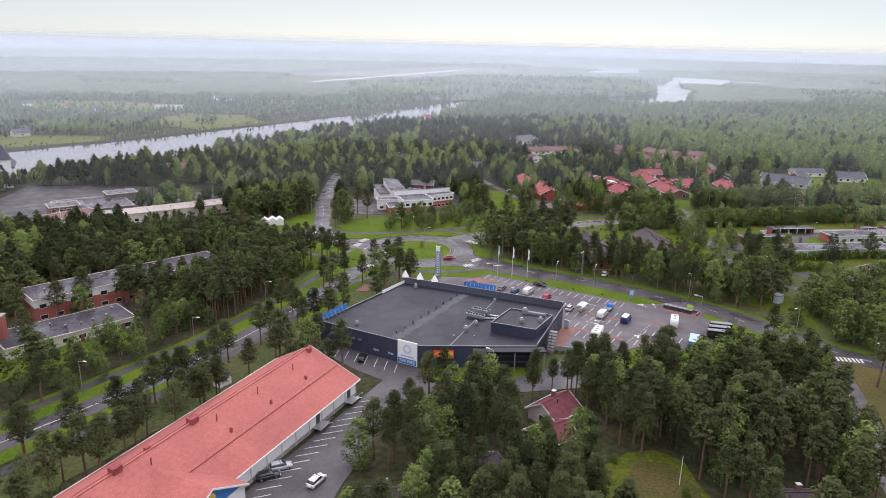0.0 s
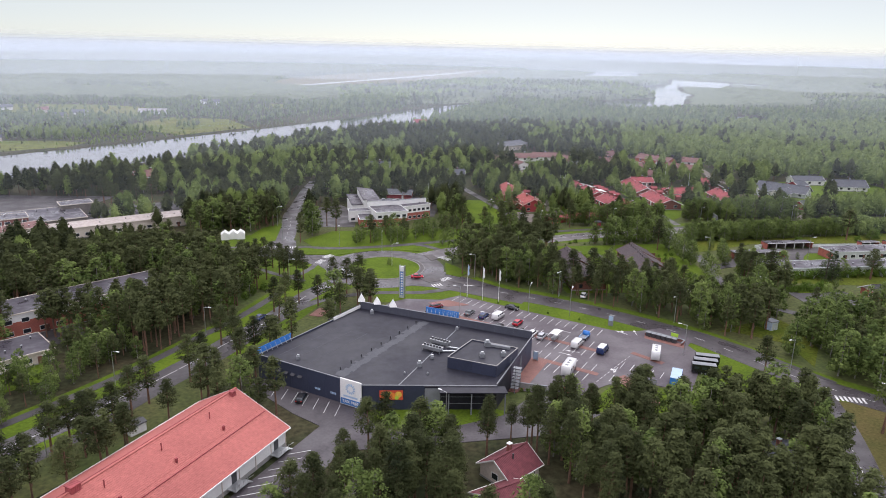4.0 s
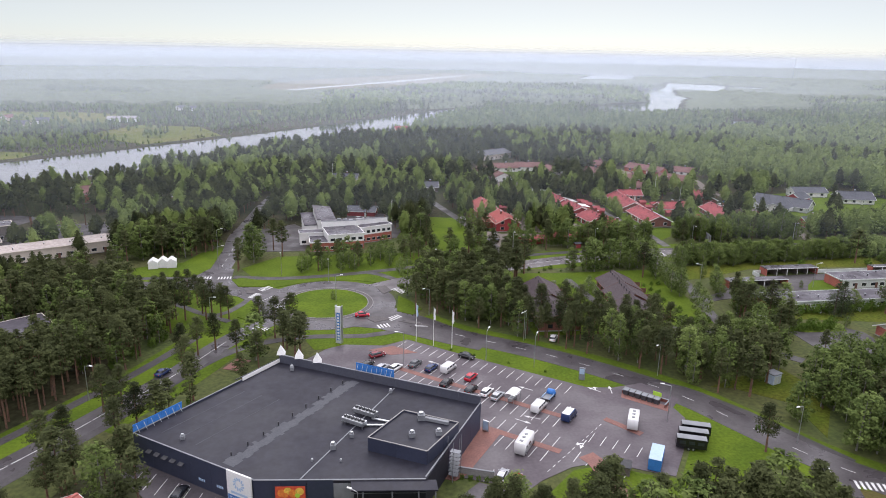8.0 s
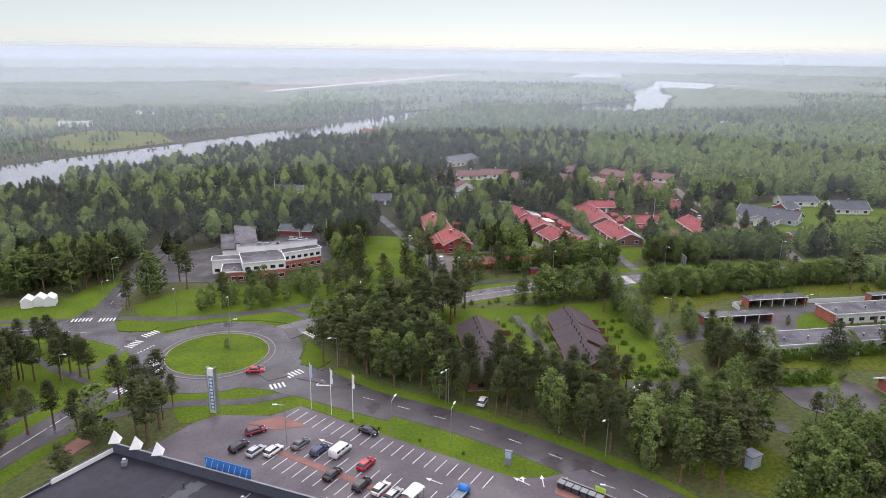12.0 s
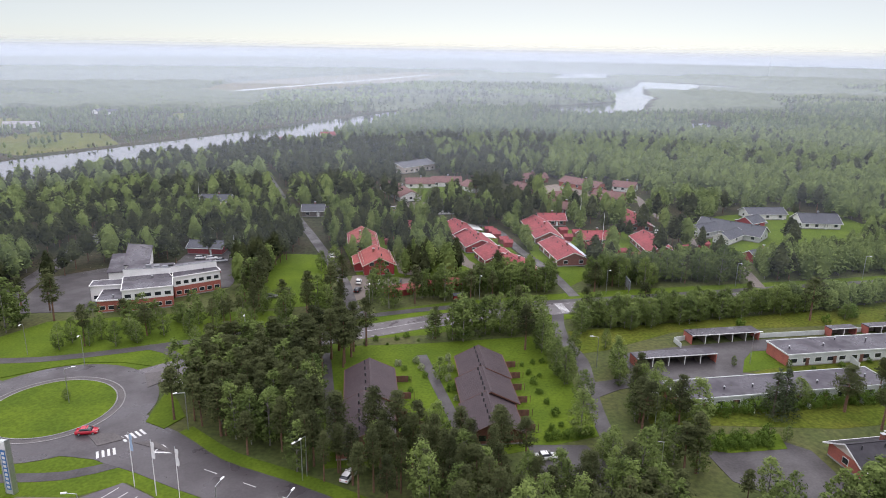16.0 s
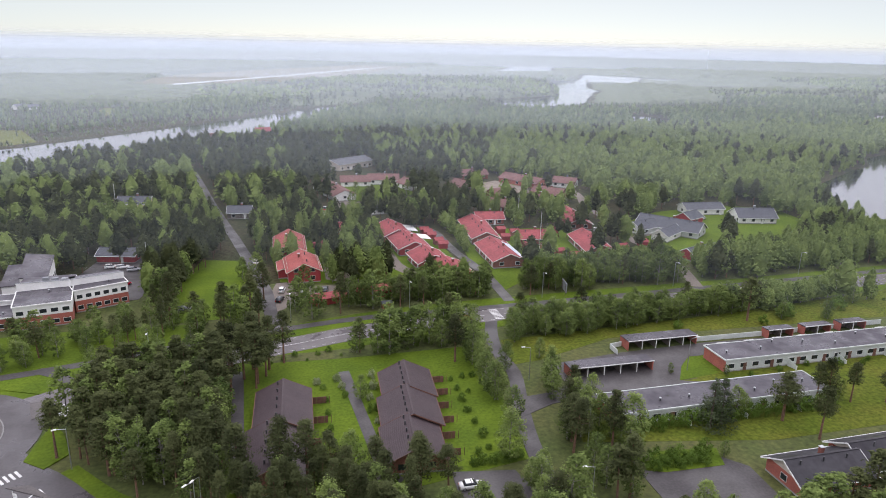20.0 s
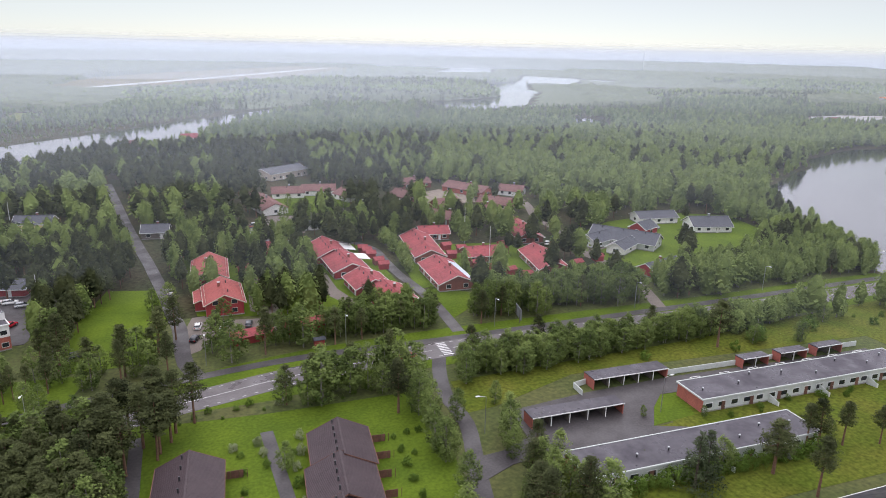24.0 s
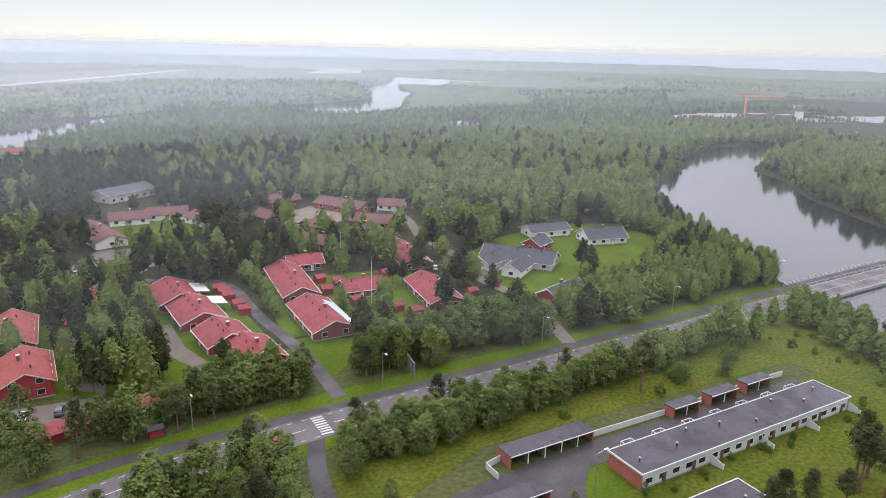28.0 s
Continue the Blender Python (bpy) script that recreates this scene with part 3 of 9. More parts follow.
def arrays(name, co, faces, material, smooth=False, index=None, more=()):
    """A mesh from arrays of points and of equal-sided faces."""
    me = bpy.data.meshes.new(name)
    n, k = faces.shape
    me.vertices.add(len(co))
    me.vertices.foreach_set("co", np.ascontiguousarray(co, np.float32).ravel())
    me.loops.add(n * k)
    me.loops.foreach_set("vertex_index", np.ascontiguousarray(faces, np.int32).ravel())
    me.polygons.add(n)
    me.polygons.foreach_set("loop_start", np.arange(0, n * k, k, dtype=np.int32))
    me.update(calc_edges=True)
    for m in (material, *more):
        me.materials.append(m)
    if index is not None:
        me.polygons.foreach_set("material_index", np.ascontiguousarray(index, np.int32))
    me.polygons.foreach_set("use_smooth", np.full(n, smooth))
    me.validate()
    return new(name, me)


gx = np.concatenate([np.arange(-5400, -700, 300), np.arange(-700, -240, 20), np.arange(-240, 600, 6), np.arange(600, 1300, 20), np.arange(1300, 5500, 300)]).astype(float)
gy = np.concatenate([np.arange(-1200, 60, 90), np.arange(60, 640, 5), np.arange(640, 1150, 10), np.arange(1150, 2820, 20), np.arange(2820, 5500, 250)]).astype(float)
GX, GY = np.meshgrid(gx, gy)
rd = river_distance(GX, GY)
tagged(grid_mesh("ground", gx, gy, np.clip((rd - 3.0) * 0.35, -3.2, 0.0) - 0.06, FLOOR), "mossy forest floor and rough grass reaching the horizon", "ground", "", "structure")
for nm, x0, y0, x1, y1, lb in (("river_west", -700, 60, 195, 1130, "broad grey river reflecting the white sky"), ("river_bend", 195, 900, 471, 1130, "distant river bend between trees"), ("river_east", 200, 60, 760, 640, "calm dark river reflecting the cloudy sky"),
                               ("lake", 471, 1000, 1300, 2800, "distant pale lake winding between wooded shores"), ("pond", 440, 700, 560, 898, "small dark forest pond"), ("far_water", 880, 560, 1300, 980, "distant bright water behind building works")):
    tagged(Geo().box(x0, y0, -1.3, x1, y1, -1.0 - (0.02 if nm == "pond" else 0)).done(nm, WATER), lb, "water", "", "structure")

# ring sheets added to stand in for haze over the far country
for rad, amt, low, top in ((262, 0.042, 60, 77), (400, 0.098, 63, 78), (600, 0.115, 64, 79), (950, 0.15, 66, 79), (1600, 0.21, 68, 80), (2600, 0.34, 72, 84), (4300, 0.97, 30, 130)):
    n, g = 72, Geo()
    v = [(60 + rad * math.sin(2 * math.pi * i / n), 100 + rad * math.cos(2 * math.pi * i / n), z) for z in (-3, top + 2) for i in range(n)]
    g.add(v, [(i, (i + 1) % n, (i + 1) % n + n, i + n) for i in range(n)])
    tagged(g.done("haze_sheet", mist("stand_in_haze", amt, low, top, rad)), "thin white sheet standing in for haze over distant forest", "mist", "", "structure")

# ------------------------------------------------------------------ roads, paths, lots, lawns
RC = (31.0, 260.5)      # middle of the roundabout


def circle(cx, cy, r, n=64):
    return [(cx + r * math.cos(2 * math.pi * i / n), cy + r * math.sin(2 * math.pi * i / n)) for i in range(n)]


def ribbon_poly(pts, a, b):
    line = smooth_line(pts)
    return offsets(line, a) + offsets(line, b)[::-1]


R_W = [(16, 249), (4, 233), (-6.5, 212), (-15.5, 198), (-23, 186), (-36, 168), (-62, 139), (-95, 108)]
P_W = [(9, 229), (0, 219), (-16, 189.5), (-27, 173), (-39, 153), (-48.5, 141), (-61, 125), (-90, 96)]
R_E = [(44, 253), (57, 243), (67.5, 231), (80, 222), (91.5, 213), (104, 201), (115, 188), (122, 175), (131, 158), (147, 140), (175, 112)]
R_S = [(130, 158), (122, 137), (113, 118), (104, 98), (92, 72)]
R_NW = [(-7.2, 283), (-7.6, 291), (-7.2, 303), (-6.8, 315), (-6.5, 327), (-7.2, 345), (-5, 365), (-2, 400), (2, 430)]
R_WW = [(16, 266), (3.5, 273.5), (-6, 279.5), (-18.4, 283), (-30, 284.2), (-42, 283.6), (-75, 267), (-110, 243), (-170, 215)]
R_N = [(45, 272), (62, 281), (85, 289), (100.5, 293.5), (109, 295.7), (118, 298.2), (135, 301.5), (150, 303), (165, 304), (193, 304.8), (230, 305.5), (270, 306), (300, 307.5), (340, 308.6)]
P_N = [(-1.6, 290.4), (11, 287.6), (18.5, 287.2), (29, 288.2), (44, 291), (62, 295.5), (77.6, 299.9), (100, 305), (115, 307.8), (130, 309.6), (150, 309.8), (165, 309.9), (180, 310.4), (193, 310.9), (230, 312.2), (270, 313.6), (300, 315), (340, 316.8)]
P_X = [(163, 303), (159, 291), (156.7, 279), (156.9, 267), (153.7, 254), (150.6, 241.5), (148.9, 231), (148.5, 221), (151, 211), (157, 203)]
S_V = [(103.5, 304), (100, 314), (99, 325), (98.2, 338), (96, 350), (93.1, 369), (89.8, 387), (86.6, 404.5), (83.4, 420), (75.3, 462), (65.9, 516), (58, 560)]
S_R = [(172.6, 314), (173, 335), (172, 352), (170, 368), (169.4, 384), (169, 399), (164.5, 409.5), (156, 413.5), (141.7, 421), (128, 425), (112, 432)]
S_H = [(240, 314), (246, 333), (249, 352), (247.6, 374), (252, 392), (255, 405), (255, 430), (264, 460), (267, 491)]

LAWNS = [
    ("lawn", ribbon_poly(R_W, 8, -12.5), LAWN, "mown green verge beside the road"),
    ("meadow", ribbon_poly(P_W[2:], 1.4, 12), GROUND, "rough olive grass between path and warehouse"),
    ("lawn", ribbon_poly(R_E[1:], 7.5, -8.5), LAWN, "mown green verge beside the curving road"),
    ("lawn", ribbon_poly(R_N[1:], 13, -9), LAWN, "wet green road verge"),
    ("lawn", [(28, 225), (22, 240), (40, 243), (56, 240), (75, 226), (96, 205), (99, 195), (93, 195), (54, 229), (46, 226)], LAWN, "green lawn between car park and road"),
    ("lawn", [(-4, 268), (6, 288), (0, 300), (12, 314), (50, 316), (78, 314), (74, 290), (58, 274)], LAWN, "green lawn round the roundabout"),
    ("lawn", [(-46, 286), (-16, 285), (-10, 300), (-10, 330), (-18, 322), (-22, 310), (-40, 304)], LAWN, "green lawn beside a side road"),
    ("lawn", [(-42, 281), (-20, 282), (-5, 278), (7, 268), (10, 256), (8, 244), (-2, 240), (-12, 241), (-20, 250), (-30, 260), (-42, 268)], LAWN, "lawn with scattered pines by the roundabout"),
    ("lawn", [(90, 288), (118, 285), (153, 284), (151, 262), (147, 231), (118, 226), (90, 228)], LAWN, "bright garden lawn round brown row houses"),
    ("meadow", [(158.5, 271), (160, 286), (230, 290), (300, 298), (345, 302), (322, 280), (300, 258), (285, 250), (284, 278), (190, 281), (166, 272)], MEADOW, "unmown yellowish meadow beside the road"),
    ("meadow", [(160, 234), (164, 252), (200, 254), (206, 268), (284, 270), (292, 250), (285, 232), (240, 226), (200, 226)], MEADOW, "overgrown yard grass between row houses"),
    ("lawn", [(194, 254), (207, 255.5), (209, 265.5), (203, 266), (198, 262)], LAWN, "small clipped lawn beside a carport yard"),
    ("lawn", [(72, 316), (92, 317), (95, 345), (93, 372), (76, 376), (70, 345)], LAWN, "open green lawn between trees"),
    ("lawn", [(172.5, 322), (182, 330), (189, 342), (180, 350), (174, 350)], LAWN, "triangular green lawn by a path"),
    ("lawn", [(172, 352), (215, 346), (222, 350), (232, 372), (228, 395), (195, 400), (176, 395)], LAWN, "gardens between red row houses"),
    ("lawn", [(103, 346), (146, 334), (168, 345), (166, 410), (140, 412), (98, 404)], LAWN, "grass between red houses"),
    ("lawn", [(247, 348), (300, 352), (345, 372), (350, 412), (325, 424), (285, 416), (252, 395)], LAWN, "wide lawns round detached houses"),
    ("lawn", [(136, 470), (150, 462), (176, 476), (178, 498), (142, 512), (134, 496)], LAWN, "grass round white row houses"),
    ("lawn", [(26, 450), (58, 448), (60, 470), (24, 472)], LAWN, "lawn round a yellow house"),
    ("lawn", [(68, 152), (92, 148), (118, 158), (122, 168), (112, 186), (111.5, 178), (105, 166), (98.6, 157), (92.5, 159.5), (86, 163.5), (79, 162.5)], LAWN, "lawn at the edge of the car park"),
    ("lawn", [(19, 157.5), (22, 150), (44, 148), (52, 153), (48, 156)], LAWN, "green lawn beside the supermarket wall"),
    ("lawn", [(44, 103), (51, 112), (57, 115.4), (63, 115.6), (67, 111), (66, 104), (67, 86), (44, 88)], MEADOW, "small clearing with rough grass"),
    ("meadow", [(124, 192), (129, 191), (139, 182), (137, 167), (146, 178), (149, 193), (148, 200), (136, 197)], MEADOW, "tall green grass round a transformer kiosk"),
    ("meadow", [(52, 96), (62, 93), (65.5, 102), (63, 111), (57, 112.6), (53, 106)], DRYGRASS, "patch of brown dry grass in a clearing"),
    ("meadow", [(125, 152), (150, 142), (140, 120), (120, 100), (112, 108), (120, 130)], DRYGRASS, "dry grass beside a road bend"),
    ("lawn", [(-96, 176), (-60, 192), (-55, 180), (-80, 160)], LAWN, "lawn beside a low building"),
    ("sandy_yard", [(120, 424), (133, 417), (147, 432), (148, 462), (134, 466), (123, 446)], GRAVEL, "grey gravel parking yard"),
    ("sandy_yard", [(212, 470), (240, 470), (246, 490), (232, 506), (214, 496)], SANDY, "pinkish sandy yard among row houses"),
    ("sandy_yard", [(141.5, 376), (141, 362), (143, 352), (147, 343), (146, 334), (150, 333), (152, 338), (149.5, 348), (146.6, 358), (145.8, 376)], GRAVEL, "gravel yard in front of red houses"),
    ("meadow", [(98, 284.5), (118, 283.4), (152, 284), (152, 288.6), (118, 289), (98, 288.4)], GROUND, "rough scrubby bank between lawn and road"),
    ("sandy_yard", [(118, 346), (126, 340), (128, 372), (119, 380)], GRAVEL, "gravel lane between red houses"),
    ("sandy_yard", [(99, 318), (103.5, 321), (108, 330), (124, 329), (124, 339), (107, 341), (105, 345.5), (101.5, 345), (99.5, 335)], GRAVEL, "gravel parking strip behind trees"),
    ("sandy_yard", [(248, 372), (262, 378), (258, 392), (247, 388)], GRAVEL, "gravel drive of a grey-roofed house"),
]
sheet("rough_grass", [(50, 150), (118, 104), (150, 138), (200, 170), (290, 225), (345, 303), (330, 345), (90, 345), (-40, 335), (-60, 285), (-40, 262), (-10, 190), (20, 160)], -0.04, GROUND, "rough grass between the buildings of the town")
sheet("lawn", [(-150, 240), (-88, 258), (-86, 298), (-118, 300), (-165, 300)], -0.01, LAWN, "wide lawn beside shops")
sheet("yard", [(-165, 300), (-118, 300), (-128, 330), (-112, 356), (-98, 392), (-165, 398)], 0.02, PATHASPH, "asphalt yard behind the shops", "yard")
for nm, poly, m, lb in LAWNS:
    sheet(nm, poly, 0.0, m, lb)
for k, poly in enumerate(FIELDS):
    sheet("field", poly, 0.0, BAREGROUND if k == 5 else SANDY if k in (6, 7) else FARFIELD, "distant bare runway ground" if k == 5 else "distant open field")
sheet("runway", [(-100, 1362), (200, 1884), (500, 2444), (527, 2430), (222, 1874), (-80, 1352)], 0.1, WETCONC, "pale distant airport runway")

road("road", R_W, 6.8, 0.04, ASPHALT, "wet grey two-lane road with white line")
road("path", P_W, 3.2, 0.03, PATHASPH, "narrow wet asphalt foot and cycle path", "path")
road("path", offsets(smooth_line(R_W, 20), -9.5)[1:], 2.6, 0.03, PATHASPH, "wet asphalt path west of the road", "path", 0.3)
road("road", R_E, 8.4, 0.04, ASPHALT, "wet curving two-lane asphalt road")
road("road", R_S, 7.0, 0.04, ASPHALT, "wet side road with dashed centre line")
road("road", R_NW, 7.4, 0.04, ASPHALT, "wet road leading off into the trees")
road("road", R_WW, 7.6, 0.04, ASPHALT, "wet road running west from the roundabout")
road("road", R_N, 9.4, 0.04, PALEASPH, "pale wet main road running towards the bridge")
road("path", P_N, 3.2, 0.03, PATHASPH, "wet cycle path beside the main road", "path")
road("path", P_X, 3.5, 0.03, PATHASPH, "asphalt path between birches", "path", 2.6)
road("street", S_V, 4.0, 0.03, PATHASPH, "narrow village street between trees", "road", 2.2)
road("street", S_R, 3.6, 0.03, PATHASPH, "narrow asphalt lane among red row houses")
road("street", S_H, 4.2, 0.03, GRAVEL, "gravel lane towards detached houses")
road("path", [(116, 276), (117.3, 256), (118.5, 237), (119, 233), (121, 229)], 2.6, 0.03, PATHASPH, "asphalt garden path", "path", 0.3)
road("path", [(91, 281), (91.5, 255), (92, 238)], 2.6, 0.03, PATHASPH, "asphalt garden path", "path", 0.3)
road("path", [(-44, 279), (-38, 277), (-27, 273), (-16, 265), (-8, 257), (-3, 252.8), (2.9, 248)], 2.2, 0.03, PATHASPH, "footpath across a lawn", "path", 0.3)
road("path", [(-3, 252.8), (1.5, 256), (5, 263), (7, 269)], 2.2, 0.03, PATHASPH, "footpath across a lawn", "path", 0.3)
road("path", [(-48, 292), (-30, 291.6), (-12, 290.2)], 2.6, 0.03, PATHASPH, "footpath beside the western road", "path", 0.3)
sheet("junction", [(-43, 287.9), (-19.3, 287), (-15.5, 291), (-11.6, 300), (-2.6, 300), (-1.9, 288), (1.5, 279.2), (10.1, 278), (14, 276.5), (20, 272), (14, 260), (10, 259), (7.2, 265.9), (5.6, 265.7), (0.4, 272.3), (-5.2, 276), (-20.8, 279.6), (-43, 279.6)], 0.047, ASPHALT, "wet asphalt mouth of two joining roads", "road")
road("path", [(104, 203.5), (109.5, 197.5), (116.8, 192.1), (121.5, 185.6), (125.7, 179.2), (129, 172.2), (132.5, 165), (136, 158)], 2.4, 0.03, PATHASPH, "footpath along the curving road", "path", 0.3)
sheet("dry_verge", [(112, 193.2), (117, 187.6), (121.4, 181), (125, 174), (128.4, 166), (130.6, 160), (128.2, 159), (125, 168), (121.8, 174.5), (118.6, 181.4), (114.6, 188)], 0.01, DRYGRASS, "strip of dry yellow grass between road and path")
road("path", [(5, 226), (16, 232), (28, 234), (42, 233), (52, 236)], 2.8, 0.03, PATHASPH, "footpath beside the roundabout", "path", 0.3)
road("path", [(56, 280), (50, 288), (44, 292)], 2.8, 0.03, PATHASPH, "short footpath", "path", 0.3)

tagged(Geo().prism(circle(*RC, 22.0), -0.2, 0.066, floor=False).done("roundabout_road", ASPHALT), "wet asphalt ring of a roundabout", "road", "", "structure")
tagged(Geo().prism(circle(*RC, 14.6), -0.2, 0.12, floor=False).done("roundabout_apron", APRON), "raised stone-paved apron of the roundabout", "pavement", "", "structure")
tagged(Geo().prism(circle(*RC, 13.0), -0.2, 0.22, floor=False).done("roundabout_lawn", LAWN), "round green lawn in the roundabout", "lawn", "", "structure")
kerb = tagged(new("roundabout_kerb"), "ring of pale kerb stones round a lawn", "kerb", "", "structure")
for r_, n_ in ((13.15, 60), (14.75, 66)):
    for i in range(n_):
        a0, a1 = 2 * math.pi * i / n_, 2 * math.pi * (i + 0.96) / n_
        p = [(RC[0] + r * math.cos(a), RC[1] + r * math.sin(a)) for r, a in ((r_ - 0.13, a0), (r_ + 0.13, a0), (r_ + 0.13, a1), (r_ - 0.13, a1))]
        Geo().prism(p, 0, 0.25 if r_ < 14 else 0.15).done("kerb_stone", KERB, kerb)


sheet("junction", [(34, 243), (35.9, 240.9), (41.3, 239.4), (45.9, 237.8), (48.3, 236.1), (54.4, 232.3), (63.5, 225.4), (72, 219.6), (77.2, 226.6), (69.4, 232.4), (62.8, 238.3), (58.2, 246.1), (55.6, 251.2), (50, 256), (44, 250)], 0.051, ASPHALT, "wet asphalt mouth of the roundabout exit", "road")

sheet("lawn", [(160.5, 225), (163.3, 227.8), (173, 227.6), (185.5, 226), (183.5, 220.4), (171, 220.8)], 0.09, LAWN, "grass bed with shrubs beside a yard")


def island(name, poly, lawn=True):
    tagged(Geo().prism(poly, 0, 0.17, floor=False).done(name, LAWN if lawn else APRON), "kerbed traffic island with grass" if lawn else "paved traffic island", "traffic island", "traffic islands", "structure")


island("traffic_island", [(52.6, 251), (57, 247.5), (60.5, 252), (57.5, 260), (54.2, 265)])
island("traffic_island", [(41.9, 247.5), (47.2, 247.3), (50, 244.5), (45.2, 242.6)], False)
island("traffic_island", [(52.1, 242.8), (56, 242.8), (62.1, 236.7)], False)
island("traffic_island", [(3.9, 256), (7.0, 265.4), (10.2, 259), (10.4, 253), (8.8, 247.8), (4.6, 251.1)])
island("traffic_island", [(-1.7, 287), (1.5, 279.6), (10.1, 278.6), (12, 281.7), (9.1, 285.1), (1.5, 288.8)])
island("traffic_island", [(13.9, 277.4), (17.3, 282), (22.3, 284.3), (33, 284.5), (46, 284.5), (48, 279), (40.3, 282.4), (31, 283.6), (22, 281)])
island("traffic_island", [(5.0, 272.2), (7.6, 271.9), (7.4, 274.4), (3.5, 276.5)], False)
island("traffic_island", [(47.2, 274.9), (50.7, 275.6), (52.5, 269.9), (49.5, 267.2)], False)

dashes("lane_marking", R_WW[2:6], 0, 0.095, 3, 3, 0.16, "white dashed centre line")
dashes("lane_marking", R_NW[2:6], 0, 0.095, 3, 4, 0.16, "white dashed centre line")
dashes("lane_marking", [(10.2, 263.5), (13.4, 268.4)], 0, 0.095, 0.5, 0.5, 0.4, "white give-way line")
dashes("lane_marking", R_W[1:], 0, 0.095, 6, 0.5, 0.22, "white centre line on wet road")
dashes("lane_marking", R_E[2:], 0, 0.095, 3, 6, 0.16, "white dashed centre line")
dashes("lane_marking", R_S, 0, 0.095, 3, 6, 0.16, "white dashed centre line")
dashes("lane_marking", R_N[2:8], 0, 0.095, 8, 0.3, 0.18, "white centre line on wet road")
dashes("lane_marking", R_N[7:], 0, 0.095, 3, 6, 0.16, "white dashed centre line")
dashes("lane_marking", R_N[2:], 3.8, 0.095, 1, 2, 0.14, "white broken edge line")
dashes("lane_marking", R_N[2:], -3.8, 0.095, 1, 2, 0.14, "white broken edge line")
for x, y, a, n in ((-11.7, 290.2, 0, 6), (-4.4, 289.5, 0, 5), (7.8, 269.9, 64, 5), (10.6, 276.6, 50, 5), (51.3, 245.7, 37, 5), (47.6, 239.7, 17, 4), (55, 270, -56, 6), (12.5, 241.5, -35, 5), (164.8, 304.1, 90, 8), (134, 150, -20, 7)):
    zebra(x, y, a, n, 2.6)

# the car park, laid out along its own axes
CU, CV = np.array((math.cos(radians(-40)), math.sin(radians(-40)))), np.array((math.cos(radians(50)), math.sin(radians(50))))


def uv(u, v):
    p = u * CU + v * CV
    return float(p[0]), float(p[1])


LOT = [(19, 208), (26, 219), (31, 225), (36, 227.5), (47, 225.5), (53.4, 229), (77.5, 208.6), (94, 195.2), (100, 194.5), (108, 196), (113.5, 187), (110.1, 183.5), (110.5, 178.7), (104, 166.5), (98, 158), (93, 160.5), (86, 164.5), (79, 163.5), (72, 160), (68, 157), (65, 159), (59, 162), (52, 165), (60, 178)]
sheet("car_park", LOT, 0.045, LOTASPH, "wet asphalt car park with white bays", "car park")
sheet("service_yard", [(6, 146), (10, 152), (4, 158), (-7, 172), (-3, 177), (19, 159), (22, 150), (30, 146), (50, 152), (60, 161), (66, 157), (72, 150), (60, 143), (30, 142), (14, 142), (0, 112), (-8, 92), (-26, 78), (-32, 84), (-16, 114)], 0.045, YARDASPH, "wet asphalt yard between warehouse and supermarket", "yard")
sheet("yard", [(160, 255), (167, 258), (168, 269), (188, 271.5), (213, 272.6), (260, 271.2), (276, 271.4), (276, 265.4), (212, 265.4), (205, 265.6), (200, 261), (195, 254), (210, 248.6), (224, 248.4), (224, 247), (172, 248.4), (166, 251), (160, 250), (151, 246), (151, 254)], 0.045, PATHASPH, "wet asphalt carport yard", "yard")
sheet("yard", [(130, 212), (131, 230), (143, 228), (146, 216), (146, 210), (132, 209)], 0.045, PATHASPH, "asphalt parking yard by brown row houses", "yard")
sheet("yard", [(166, 229), (168, 224), (182, 226), (188, 219), (187, 206), (174, 203), (166, 212)], 0.045, PATHASPH, "asphalt yard round a planted bed", "yard")
sheet("yard", [(38, 335), (60, 338), (66, 360), (58, 384), (40, 382), (36, 360)], 0.045, PATHASPH, "asphalt yard behind the school", "yard")
sheet("yard", [(-2, 322), (22, 321), (24, 350), (16, 366), (-2, 356)], 0.045, PATHASPH, "asphalt school forecourt", "yard")
sheet("yard", [(-150, 330), (-126, 356), (-96, 350), (-90, 372), (-60, 380), (-48, 352), (-58, 344), (-104, 300), (-128, 312)], 0.045, PATHASPH, "asphalt yard by the shops", "yard")
sheet("yard", [(-92, 196), (-60, 218), (-54, 206), (-82, 184)], 0.045, PATHASPH, "asphalt yard between flat-roofed buildings", "yard")
sheet("yard", [(-150, 232), (-110, 252), (-98, 236), (-140, 214)], 0.045, PATHASPH, "asphalt parking bays by a road", "yard")

bays = tagged(new("parking_bays"), "white painted parking bay lines", "road marking", "", "structure")


def bay_lines(u0, u1, v0, v1, pitch=2.55):
    k = u0
    while k <= u1:
        a, b = np.array(uv(k, v0)), np.array(uv(k, v1))
        s = CU * 0.07
        Geo().prism([tuple(a - s), tuple(a + s), tuple(b + s), tuple(b - s)], 0.05, 0.077, floor=False).done("line", PAINT, bays)
        k += pitch


